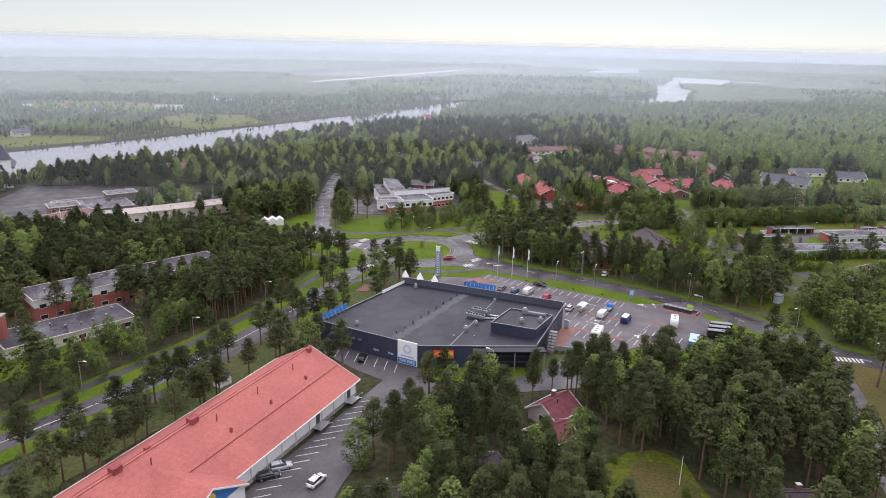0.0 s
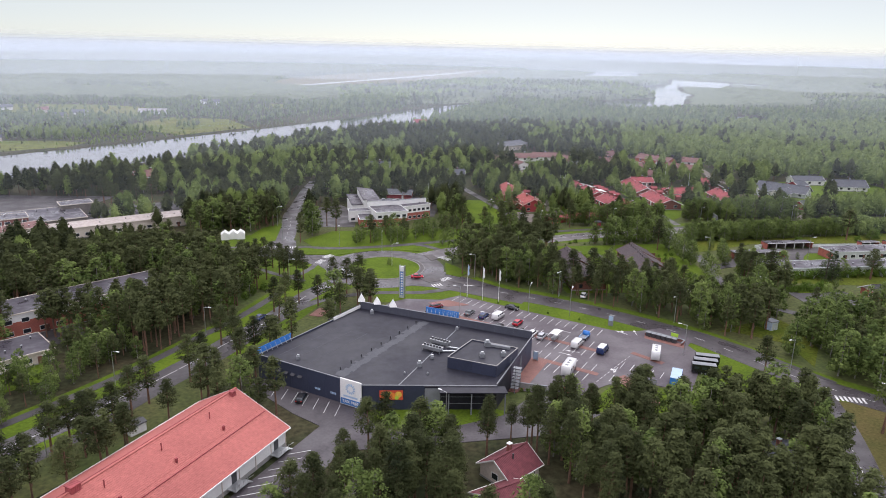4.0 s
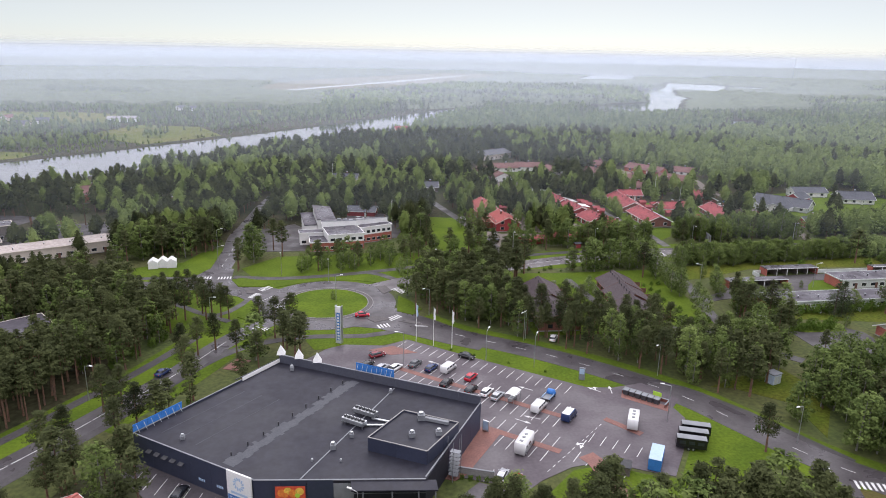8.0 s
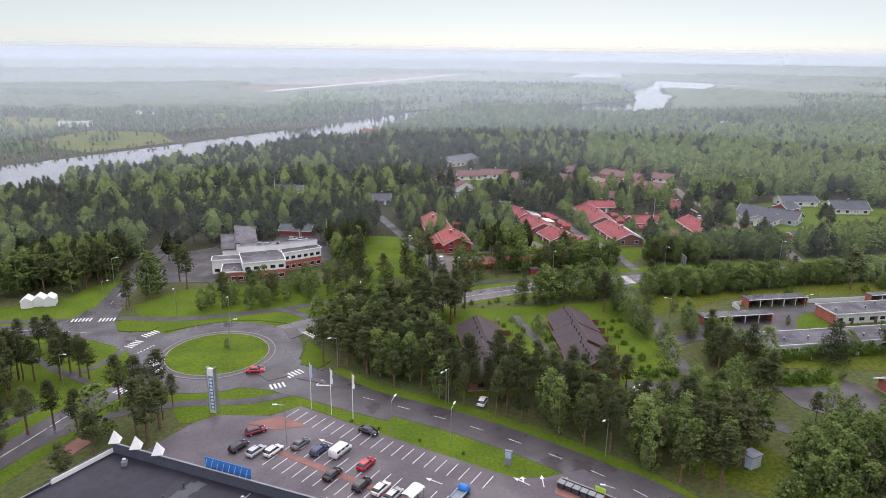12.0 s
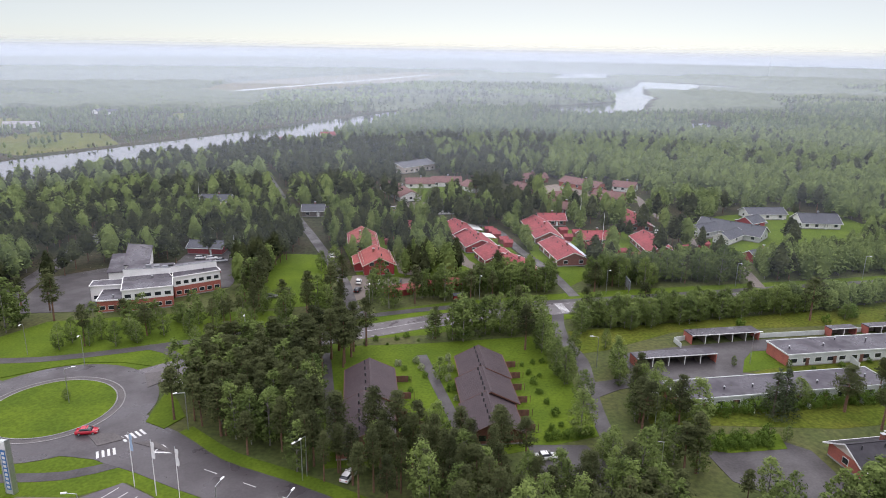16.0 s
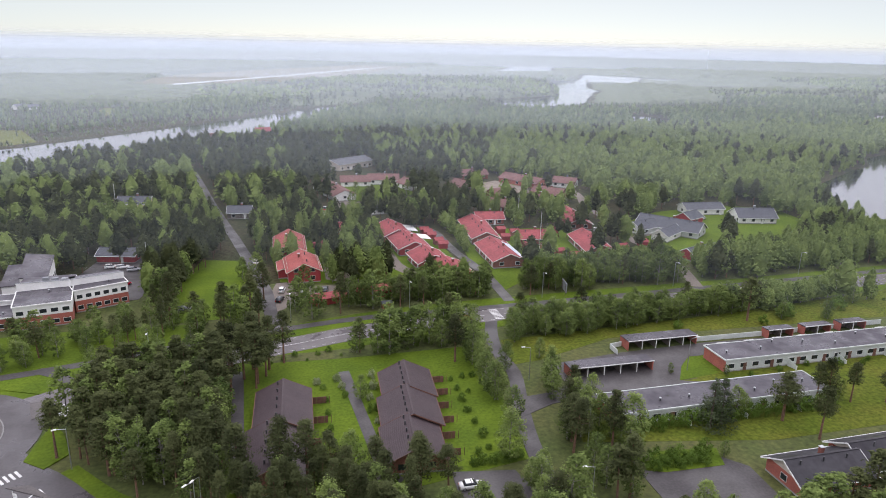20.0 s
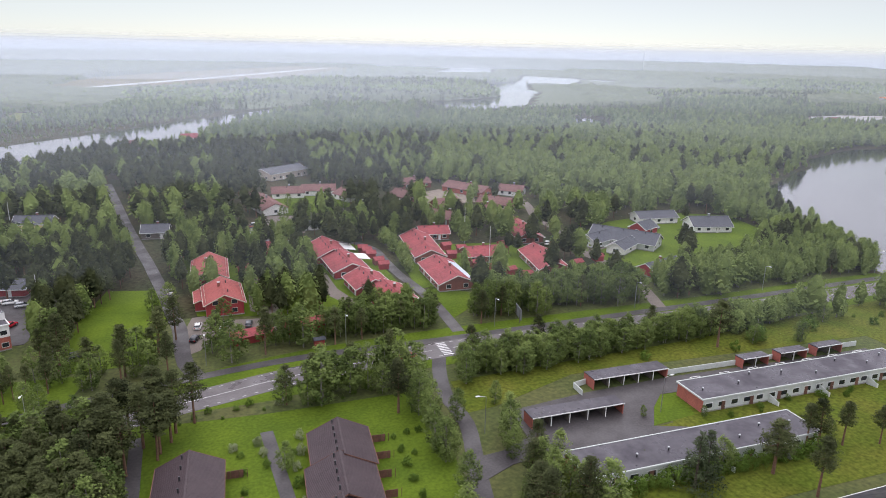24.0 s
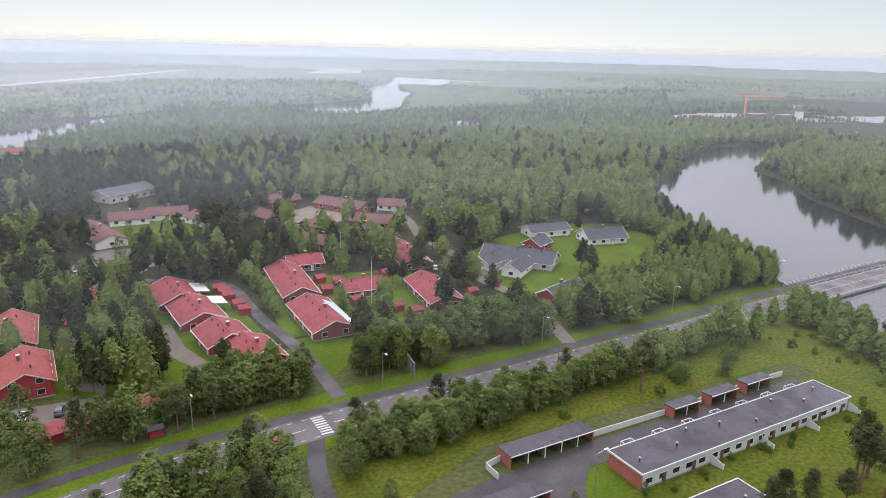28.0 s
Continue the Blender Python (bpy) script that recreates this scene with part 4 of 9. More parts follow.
bay_lines(-105.6, -56, 203.9, 208.4)
bay_lines(-97, -52, 194.5, 198.8)
bay_lines(-97, -52, 188.2, 192.5)
bay_lines(-66, -49, 180.9, 185.2)
bay_lines(-66, -49, 174.6, 179)
bay_lines(-57, -50, 162.5, 167)
bay_lines(-45, -34, 178, 182)
bay_lines(-45, -34, 186.5, 190.5)
for i in range(14):      # bays along the warehouse
    s_ = -2 - i * 3.0
    bx, by = 5.0 + 0.545 * s_, 143.6 + 0.839 * s_
    Geo().beam((bx, by, 0.062), (bx + 0.98 * 4.6, by + 0.2 * 4.6, 0.062), 0.14, 0.03).done("line", PAINT, bays)
for i in range(8):       # bays along the supermarket's west wall
    s_ = 2 + i * 3.0
    bx, by = -4.2 + 0.806 * s_, 174.2 - 0.592 * s_
    Geo().beam((bx, by, 0.062), (bx - 0.25 * 5, by - 0.97 * 5, 0.062), 0.14, 0.03).done("line", PAINT, bays)


def paver_strip(poly):
    return sheet("paved_strip", poly, 0.10, REDPAVE, "red paver strip in the car park", "pavement")


def uvbox(u0, u1, v0, v1):
    return [uv(u0, v0), uv(u1, v0), uv(u1, v1), uv(u0, v1)]


paver_strip(uvbox(-99, -53, 192.7, 194.3))
paver_strip(uvbox(-66, -48.5, 179.1, 180.8))
paver_strip([uv(-104, 199), uv(-99, 204), uv(-107, 204), uv(-111, 198)])
paver_strip([(101, 191.5), (109.5, 183.8), (108, 181.8), (100, 189.5)])
paver_strip([(52.5, 163.5), (64.5, 180.5), (68.5, 178), (58, 163.5), (55.5, 162)])
paver_strip([(93, 181), (98.6, 173.8), (97.2, 172.8), (91.8, 180)])
paver_strip([(81.5, 166.5), (85, 168), (86.5, 164.2), (83.5, 162.6)])
paver_strip([(5.5, 216), (8.5, 222), (12, 220), (9, 214.5)])


road("paved_strip", [(83.9, 165.5), (84.3, 162.7), (84.1, 158.6), (85.3, 155.3), (86.6, 152.4)], 3.0, 0.10, REDPAVE, "curving red paver walk beside a lawn", "pavement")


def arrow(x, y, a, bend=0):
    g = Geo().prism([(-0.1, -1.9), (0.1, -1.9), (0.1, 0.6), (0.45, 0.6), (0, 1.9), (-0.45, 0.6), (-0.1, 0.6)], -0.012, 0.006, floor=False)
    if bend:
        g.prism([(0.1 * bend, -0.6), (1.0 * bend, 0.1), (1.25 * bend, -0.35), (1.3 * bend, 0.75), (0.3 * bend, 0.7), (0.7 * bend, 0.35), (0.1 * bend, -0.2)], -0.012, 0.0065, floor=False)
    ob = g.done("direction_arrow", PAINT)
    ob.matrix_world = pose(x, y, 0.085, 0, 0, a)
    tagged(ob, "white direction arrow painted on asphalt", "road marking", "direction arrows", "structure")


for x, y, a, b in ((*uv(-92, 201.2), 50, 0), (*uv(-66, 201.2), 50, 0), (*uv(-78, 186.8), -130, 0), (*uv(-60, 186.8), -130, 0), (99, 193.5, -10, 0), (103.5, 192, 170, 0), (84, 171, 140, 1), (95, 194, 40, 1), (76.5, 183, 60, 0), (8, 241, -150, 0)):
    arrow(x, y, a, b)
give_way = Geo()
for (ax, ay), (bx, by), w in (((56.8, 238.6), (57.9, 241.2), 0.28), ((57.9, 241.2), (60.4, 237.9), 0.28), ((60.4, 237.9), (56.8, 238.6), 0.45)):
    ln = math.hypot(bx - ax, by - ay)
    nx, ny = -(by - ay) / ln * w / 2, (bx - ax) / ln * w / 2
    give_way.prism([(ax + nx, ay + ny), (bx + nx, by + ny), (bx - nx, by - ny), (ax - nx, ay - ny)], 0.06, 0.098 + 0.002 * w, floor=False)
tagged(give_way.done("give_way_triangle", PAINT), "white give-way triangle painted on asphalt", "road marking", "", "structure")
g_ = Geo()
for i in range(12):
    p = uv(-48 + i * 0.25, 172 + i * 2.0)
    q = uv(-47.85 + i * 0.25, 173 + i * 2.0)
    g_.beam((*p, 0.082), (*q, 0.082), 0.13, 0.012)
tagged(g_.done("lane_marking", PAINT), "white dashed lane line in the car park", "road marking", "", "structure")


def block(poly):
    BLOCKED.append([tuple(p) for p in poly])


for p_ in (LOT, [(30, 142), (14, 142), (0, 112), (-8, 92), (-26, 78), (-32, 84), (-16, 114), (6, 146), (-6, 172), (20, 162), (60, 162), (66, 150)], circle(*RC, 26, 24)):
    block(p_)


# ------------------------------------------------------------------ houses
def window(parent, x, y, z, w, h, face, frame_mat=None, n=2):
    """A window on a wall: face is the angle of the wall's outward normal; (x, y, z) the middle of its sill."""
    a = radians(face)
    ox, oy = math.cos(a), math.sin(a)
    tx, ty = -oy, ox
    def P(u, d, zz):
        return (x + tx * u + ox * d, y + ty * u + oy * d, z + zz)
    b = 0.09
    v = [P(u, d, zz) for d in (-0.04, 0.05) for u, zz in ((-w / 2 - b, -b), (w / 2 + b, -b), (w / 2 + b, h + b), (-w / 2 - b, h + b))]
    wob = Geo().add(v, [(4, 5, 6, 7), (0, 4, 7, 3), (5, 1, 2, 6), (0, 1, 5, 4), (7, 6, 2, 3), (3, 2, 1, 0)]).done("window", frame_mat or WHITE, parent)
    link("pane", [P(-w / 2, 0.062, 0.02), P(w / 2, 0.062, 0.02), P(w / 2, 0.062, h - 0.02), P(-w / 2, 0.062, h - 0.02)], [(0, 1, 2, 3)], GLASS, wob)
    return wob


def door(parent, x, y, w, h, face, material):
    a = radians(face)
    ox, oy = math.cos(a), math.sin(a)
    g = Geo().beam((x - oy * -w / 2 + ox * 0.03, y - ox * w / 2 + oy * 0.03, h / 2), (x + oy * -w / 2 + ox * 0.03, y + ox * w / 2 + oy * 0.03, h / 2), 0.1, h)
    d = g.done("door", material, parent)
    if parent.matrix_world.translation.y > 320:
        return d
    Geo().beam((x + oy * -w * 0.35 + ox * 0.1, y + ox * w * 0.35 + oy * 0.1, 1.0), (x + oy * -w * 0.35 + ox * 0.14, y + ox * w * 0.35 + oy * 0.14, 1.0), 0.06, 0.16).done("handle", STEEL, d)
    return d


def gable(name, p0, p1, width, eave, ridge, roof, wall, label, category="house", over=0.5, wins=3, gwins=1, trim=None, chimneys=1, vents=0, doors=1, two=False, group="", gmat=None, lite=False):
    """A house with a saddle roof; p0 and p1 are the ends of its ridge line on the ground."""
    p0, p1 = np.array(p0, float), np.array(p1, float)
    L = float(np.linalg.norm(p1 - p0))
    ang = math.degrees(math.atan2(*(p1 - p0)[::-1]))
    c = (p0 + p1) / 2
    ob = thing(name, pose(c[0], c[1], 0, 0, 0, ang), label, category, group)
    l, w = L / 2, width / 2
    trim = trim or WHITE
    g = Geo()
    g.add([(-l, -w, 0), (l, -w, 0), (l, w, 0), (-l, w, 0), (-l, -w, eave), (l, -w, eave), (l, w, eave), (-l, w, eave)], [(0, 1, 5, 4), (2, 3, 7, 6), (1, 2, 6, 5), (3, 0, 4, 7)])
    g.done("wall", wall, ob)
    lite = lite or category in ("shed", "kiosk", "bus shelter")
    for s in (-1, 1):
        Geo().add([(s * l, -w, eave), (s * l, w, eave), (s * l, 0, ridge - 0.12)], [(0, 1, 2)] if s > 0 else [(1, 0, 2)]).done("gable_wall", gmat or wall, ob)
    if not lite:
        Geo().box(-l - 0.05, -w - 0.05, 0, l + 0.05, w + 0.05, 0.35).done("plinth", CONCRETE, ob)
    dz = (ridge - eave) / w
    lo, e, t = l + over, w + over, 0.16
    for s in (-1, 1):
        pts = [(-lo, 0, ridge), (lo, 0, ridge), (lo, s * e, eave - dz * over), (-lo, s * e, eave - dz * over)]
        (Geo().slab(pts if s < 0 else pts[::-1], t)).done("roof", roof, ob)
        if not lite:
            Geo().beam((-lo, s * (e + 0.06), eave - dz * over - 0.05), (lo, s * (e + 0.06), eave - dz * over - 0.05), 0.13, 0.13).done("gutter", trim, ob)
        for q in (-1, 1) if not lite else ():
            Geo().beam((q * (lo + 0.03), 0, ridge - 0.1), (q * (lo + 0.03), s * e, eave - dz * over - 0.1), 0.08, 0.26).done("bargeboard", trim, ob)
    if not lite:
        Geo().beam((-lo, 0, ridge + 0.03), (lo, 0, ridge + 0.03), 0.35, 0.1).done("ridge_cap", roof, ob)
    for k in range(chimneys):
        x = -l + L * (k + 0.5) / chimneys + 0.8
        h = Geo().box(x - 0.4, 0.7, ridge - 1.2, x + 0.4, 1.4, ridge + 0.75).done("chimney", BRICKDK if wall != WHITE else GREYMETAL, ob)
        Geo().box(x - 0.48, 0.62, ridge + 0.75, x + 0.48, 1.48, ridge + 0.87).done("cap", STEEL, h)
    for k in range(vents):
        x = -l + L * (k + 0.5) / vents - 0.6
        Geo().tube((x, -1.2, ridge - 1.3), (x, -1.2, ridge + 0.25), 0.16, n=8).done("roof_vent", DARKMETAL, ob)
    zs = (1.0, 3.7) if two else (1.0,)
    for z in zs:
        for s in (-1, 1):
            for k in range(wins):
                window(ob, -l + L * (k + 0.5) / wins, s * w, z, 1.5, 1.25, 90 * s, trim)
            for k in range(gwins):
                window(ob, s * l, -w + width * (k + 0.5) / gwins, z, 1.5, 1.25, 0 if s > 0 else 180, trim)
    for k in range(doors):
        x = -l + L * (k + 0.5) / max(doors, 1) + L / max(wins, 1) / 2
        if x < l - 0.6:
            door(ob, x, -w, 1.0, 2.1, -90, trim)
    block([tuple(c + np.array((math.cos(radians(ang)) * a - math.sin(radians(ang)) * b, math.sin(radians(ang)) * a + math.cos(radians(ang)) * b))) for a, b in ((-l - 2.5, -w - 3), (l + 2.5, -w - 3), (l + 2.5, w + 3), (-l - 2.5, w + 3))])
    return ob


def flat(name, x, y, ang, L, W, h, roof, wall, label, category="building", wins=6, storeys=1, fascia=None, vents=3, band=None, group="", doors=2, endmat=None):
    """A flat-roofed building about its middle, L along its own x axis."""
    ob = thing(name, pose(x, y, 0, 0, 0, ang), label, category, group)
    l, w = L / 2, W / 2
    for s in (-1, 1):
        Geo().box(-l, s * (w - 0.1) - 0.1, 0, l, s * (w - 0.1) + 0.1, h - 0.3).done("wall", wall, ob)
    for s in (-1, 1):
        Geo().box(s * l - 0.12 - 0.02 * s, -w - 0.02, 0, s * l + 0.12 - 0.02 * s, w + 0.02, h - 0.3).done("end_wall", endmat or wall, ob)
    Geo().box(-l - 0.05, -w - 0.05, 0, l + 0.05, w + 0.05, 0.3).done("plinth", CONCRETE, ob)
    if band:
        Geo().box(-l - 0.14, -w - 0.03, band, l + 0.14, w + 0.03, h - 0.3).done("upper_wall", WHITE, ob)
    r = Geo().box(-l - 0.2, -w - 0.2, h - 0.35, l + 0.2, w + 0.2, h - 0.06).done("roof", roof, ob)
    for s in (-1, 1):
        Geo().box(-l - 0.35, s * (w + 0.27) - 0.12, h - 0.30, l + 0.35, s * (w + 0.27) + 0.12, h + 0.04).done("fascia", fascia or WHITE, ob)
        Geo().box(s * (l + 0.27) - 0.12, -w - 0.15, h - 0.30, s * (l + 0.27) + 0.12, w + 0.15, h + 0.04).done("fascia", fascia or WHITE, ob)
    rnd = random.Random(int(abs(x * 7 + y)))
    for k in range(vents):
        vx, vy = -l + L * (k + 0.3 + 0.4 * rnd.random()) / vents, rnd.uniform(-w * 0.5, w * 0.6)
        v_ = Geo().tube((vx, vy, h - 0.1), (vx, vy, h + 0.6), 0.16, n=8).done("roof_vent", DARKMETAL, ob)
        Geo().tube((vx, vy, h + 0.6), (vx, vy, h + 0.74), 0.27, 0.2, n=8).done("cap", STEEL, v_)
    sh = (h - 0.4) / storeys
    for st in range(storeys):
        for s in (-1, 1):
            for k in range(wins):
                window(ob, -l + L * (k + 0.5) / wins, s * w, st * sh + 0.95, min(1.8, L / wins * 0.62), 1.15, 90 * s, WHITE, 3)
    for k in range(doors):
        dx = -l + L * (k + 0.5) / doors + L / max(wins, 1) / 2
        if dx < l - 1:
            door(ob, dx, -w, 1.0, 2.1, -90, BROWNWOOD)
    a = radians(ang)
    block([(x + math.cos(a) * p - math.sin(a) * q, y + math.sin(a) * p + math.cos(a) * q) for p, q in ((-l - 2.5, -w - 3), (l + 2.5, -w - 3), (l + 2.5, w + 3), (-l - 2.5, w + 3))])
    return ob


def text_mesh(body, size, m, parent, material, name="lettering"):
    cu = bpy.data.curves.new("lettering", "FONT")
    cu.body, cu.size, cu.align_x, cu.align_y, cu.extrude = body, size, "CENTER", "CENTER", 0.02
    tmp = bpy.data.objects.new("lettering", cu)
    me = bpy.data.meshes.new_from_object(tmp)
    bpy.data.objects.remove(tmp)
    me.materials.clear()
    me.materials.append(material)
    ob = new(name, me)
    ob.parent = parent
    ob.matrix_local = m
    return ob


# ------------------------------------------------------------------ the supermarket
SM = (25.0, 178.0)
market = thing("supermarket", pose(SM[0], SM[1], 0), "dark navy supermarket with flat black roof", "supermarket")


def ml(x, y):
    return x - SM[0], y - SM[1]


M_NW, M_W, M_S, M_SE, M_E = (20.5, 206), (-5, 176.5), (19.3, 158.2), (49, 154.8), (64, 179.8)
block([(18, 211), (-9, 177), (18, 153), (52, 150), (69, 180)])
Geo().prism([ml(*p) for p in (M_NW, M_W, M_S, M_SE, M_E)], 0.0, 5.7, floor=False).done("roof", ROOFING, market, "wet black bitumen roof")


def panels(a, b, z0, z1, n, material, thick=0.16, name="wall_panel", gap=0.05):
    a, b = np.array(ml(*a)), np.array(ml(*b))
    d = (b - a) / n
    u = d / np.linalg.norm(d)
    for i in range(n):
        p, q = a + d * i + u * gap / 2, a + d * (i + 1) - u * gap / 2
        Geo().beam((*p, (z0 + z1) / 2), (*q, (z0 + z1) / 2), thick, z1 - z0).done(name, material, market)


def rim(a, b, z, w=0.26, h=0.1, material=None):
    p, q = ml(*a), ml(*b)
    Geo().beam((*p, z), (*q, z), w, h).done("coping", material or GREYMETAL, market)


panels(M_NW, M_W, 0.0, 6.05, 8, NAVY)
panels(M_W, M_S, 0.0, 6.05, 6, NAVY)
panels(M_S, (33, 156.65), 0.0, 5.9, 3, NAVY)
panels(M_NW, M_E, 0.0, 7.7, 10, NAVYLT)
panels(M_E, (54.5, 164), 0.0, 6.4, 3, NAVY)
rim(M_NW, M_W, 6.1)
rim(M_W, M_S, 6.1)
rim(M_S, M_SE, 5.95)
rim(M_NW, M_E, 7.76, 0.34)
rim(M_SE, M_E, 6.4)
# glazed entrance side under the roof edge
panels((33, 156.65), (36.5, 156.25), 0.0, 5.2, 1, GREYMETAL)
for i in range(9):
    f0, f1 = 36.5 + i * 1.4, 36.5 + (i + 1) * 1.4
    yy = lambda x: 158.2 - (x - 19.3) * 0.1145 + 0.2
    p = [(*ml(f0 + 0.05, yy(f0)), 0.3), (*ml(f1 - 0.05, yy(f1)), 0.3), (*ml(f1 - 0.05, yy(f1)), 4.9), (*ml(f0 + 0.05, yy(f0)), 4.9)]
    p += [(a, b + 0.06, c) for a, b, c in p]
    Geo().add(p, [(0, 1, 2, 3), (7, 6, 5, 4), (0, 4, 5, 1), (2, 6, 7, 3), (1, 5, 6, 2), (3, 7, 4, 0)]).done("glazing_panel", GLASS, market)
    Geo().beam((*ml(f0, yy(f0) - 0.05), 0), (*ml(f0, yy(f0) - 0.05), 5.1), 0.1, 0.1).done("mullion", GREYMETAL, market)
for z in (1.6, 3.2, 4.9):
    Geo().beam((*ml(36.5, 156.1), z), (*ml(49.1, 154.7), z), 0.08, 0.08).done("transom", GREYMETAL, market)
Geo().slab([(*ml(36, 156.4), 5.75), (*ml(36, 153.6), 5.55), (*ml(50.8, 151.9), 5.55), (*ml(50.8, 154.6), 5.75)], 0.25).done("canopy", ROOFING, market)
for x, y in ((38, 153.8), (43, 153.2), (47.5, 152.6), (50.4, 152.3), (50.4, 158), (53, 162)):
    Geo().tube((*ml(x, y), 0), (*ml(x, y), 5.4), 0.14, n=10).done("column", GREYMETAL, market)
# raised block with plant room
BK = [(39.5, 165.4), (47.1, 174.7), (57.2, 168.6), (49.8, 159.4)]
Geo().prism([ml(*p) for p in BK], 5.7, 8.2, floor=False).done("plant_room", ROOFING, market)
for a, b in zip(BK, BK[1:] + BK[:1]):
    panels(a, b, 5.7, 8.45, 2, NAVY)
    rim(a, b, 8.5, 0.22, 0.1, CONCRETE)
for x, y, s in ((50.2, 171.2, 1.0), (47.7, 165.2, 0.8), (52.8, 165.2, 0.8)):
    h_ = Geo().box(*ml(x - s * 0.7, y - s * 0.7), 8.2, *ml(x + s * 0.7, y + s * 0.7), 8.2 + 1.1 * s).done("air_handler", GREYMETAL, market)
    Geo().tube((*ml(x, y), 8.2 + 1.1 * s), (*ml(x, y), 8.2 + 1.6 * s), 0.45 * s, n=12).done("fan_cowl", STEEL, h_)
Geo().beam((*ml(50.2, 171.2), 8.6), (*ml(55.2, 168.4), 8.6), 0.7, 0.6).done("duct", GREYMETAL, market)
for i in range(7):
    Geo().beam((*ml(54.6, 163.6 - i * 0.3), 0.8 + i * 1.0), (*ml(56.2, 162.6 - i * 0.3), 0.8 + i * 1.0), 1.2, 0.08).done("stair_landing", GREYMETAL, market)
for x, y in ((54.4, 164), (56.4, 162.8), (55, 161.6), (57, 164.2)):
    Geo().tube((*ml(x, y), 0), (*ml(x, y), 8.4), 0.07, n=6).done("stair_post", GREYMETAL, market)
# roof strip, seams, vents and coolers
rnd = random.Random(5)
a_, b_ = np.array(ml(14.5, 163.7)), np.array(ml(38.2, 193.9))
d_ = (b_ - a_) / 46
n_ = np.array((-d_[1], d_[0])) / np.linalg.norm(d_)
left_, right_ = [], []
for i in range(46):
    w0, w1 = 1.0 + rnd.uniform(-0.35, 0.25), 1.2 + rnd.uniform(-0.45, 0.75)
    p, q = a_ + d_ * i, a_ + d_ * (i + 1)
    left_ += [tuple(p - n_ * w0), tuple(q - d_ * 0.02 - n_ * w0)]
    right_ += [tuple(p + n_ * w1), tuple(q - d_ * 0.02 + n_ * w1)]
g_ = Geo().prism(left_ + right_[::-1], 5.69, 5.712, floor=False)
g_.done("repair_strip", PATCH, market, "ragged lighter strip of new roofing felt")
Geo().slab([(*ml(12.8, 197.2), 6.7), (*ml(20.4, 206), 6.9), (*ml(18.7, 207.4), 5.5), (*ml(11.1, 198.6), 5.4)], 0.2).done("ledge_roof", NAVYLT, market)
Geo().beam((*ml(12.95, 197.05), 6.2), (*ml(20.5, 205.8), 6.3), 0.12, 0.9).done("ledge_wall", WHITE, market, "white inner face of a raised roof edge")
for i in range(9):
    t_ = (i + 0.4) / 9
    x, y = 13.5 + 23.2 * t_, 165.4 + 29.8 * t_
    v_ = Geo().tube((*ml(x, y), 5.65), (*ml(x, y), 6.5), 0.14, n=8).done("roof_vent", DARKMETAL, market)
Geo().beam((*ml(46.5, 189.5), 5.74), (*ml(27.2, 157.6), 5.74), 0.22, 0.09).done("cable_tray", GREYMETAL, market)
for o in (4, 8.5, 13):
    Geo().beam((*ml(20.5 + o * 0.86 - 10, 206 - o * 0.51 - 12), 5.71), (*ml(-5 + o * 0.8 + 2, 176.5 - o * 0.59 + 2.5), 5.71), 0.12, 0.03).done("seam", PATCH, market)


def cooler(x, y, ang):
    ob = thing("roof_cooler", pose(x, y, 5.7, 0, 0, ang), "steel rooftop cooler with two rows of black fans", "cooling unit", "roof coolers")
    Geo().box(-2.6, -0.8, 0.55, 2.6, 0.8, 1.35).done("casing", STEEL, ob)
    for i in range(6):
        f_ = Geo().tube((-2.15 + i * 0.86, 0, 1.35), (-2.15 + i * 0.86, 0, 1.72), 0.36, n=12).done("fan", DARKMETAL, ob)
        Geo().tube((-2.15 + i * 0.86, 0, 1.72), (-2.15 + i * 0.86, 0, 1.78), 0.12, n=8).done("hub", STEEL, f_)
    for a, b in ((-2.4, -0.7), (2.4, -0.7), (2.4, 0.7), (-2.4, 0.7)):
        Geo().box(a - 0.06, b - 0.06, 0, a + 0.06, b + 0.06, 0.55).done("leg", STEEL, ob)


cooler(37.2, 175.0, -38)
cooler(39.6, 178.4, -38)
for x, y, s in ((4.6, 173.8, 0.7), (33, 166.8, 0.9), (36.6, 170.6, 0.7), (45.5, 187.6, 0.6), (23.6, 201.4, 0.8), (29.2, 163.2, 0.35), (34.4, 162.4, 0.35)):
    h_ = Geo().box(*ml(x - s * 0.6, y - s * 0.6), 5.65, *ml(x + s * 0.6, y + s * 0.6), 5.7 + s).done("roof_fan", GREYMETAL, market)
    Geo().tube((*ml(x, y), 5.7 + s), (*ml(x, y), 5.7 + 1.6 * s), 0.5 * s, 0.4 * s, n=10).done("cowl", STEEL, h_)
for a, b in (((38.6, 174.2), (45.6, 173.4)), ((40.8, 176.6), (46.2, 173.9))):
    Geo().beam((*ml(*a), 6.0), (*ml(*b), 6.0), 0.5, 0.2).done("pipe_tray", STEEL, market)
for x, y in ((20.9, 206.4), (25.2, 203.8), (29.5, 201.2)):
    v = [(*ml(x - 1, y - 1), 7.8), (*ml(x + 1, y - 1), 7.8), (*ml(x + 1, y + 1), 7.8), (*ml(x - 1, y + 1), 7.8), (*ml(x, y), 10.0)]
    Geo().add(v, [(0, 1, 4), (1, 2, 4), (2, 3, 4), (3, 0, 4), (3, 2, 1, 0)]).done("roof_light", WHITE, market, "white pyramid roof light")


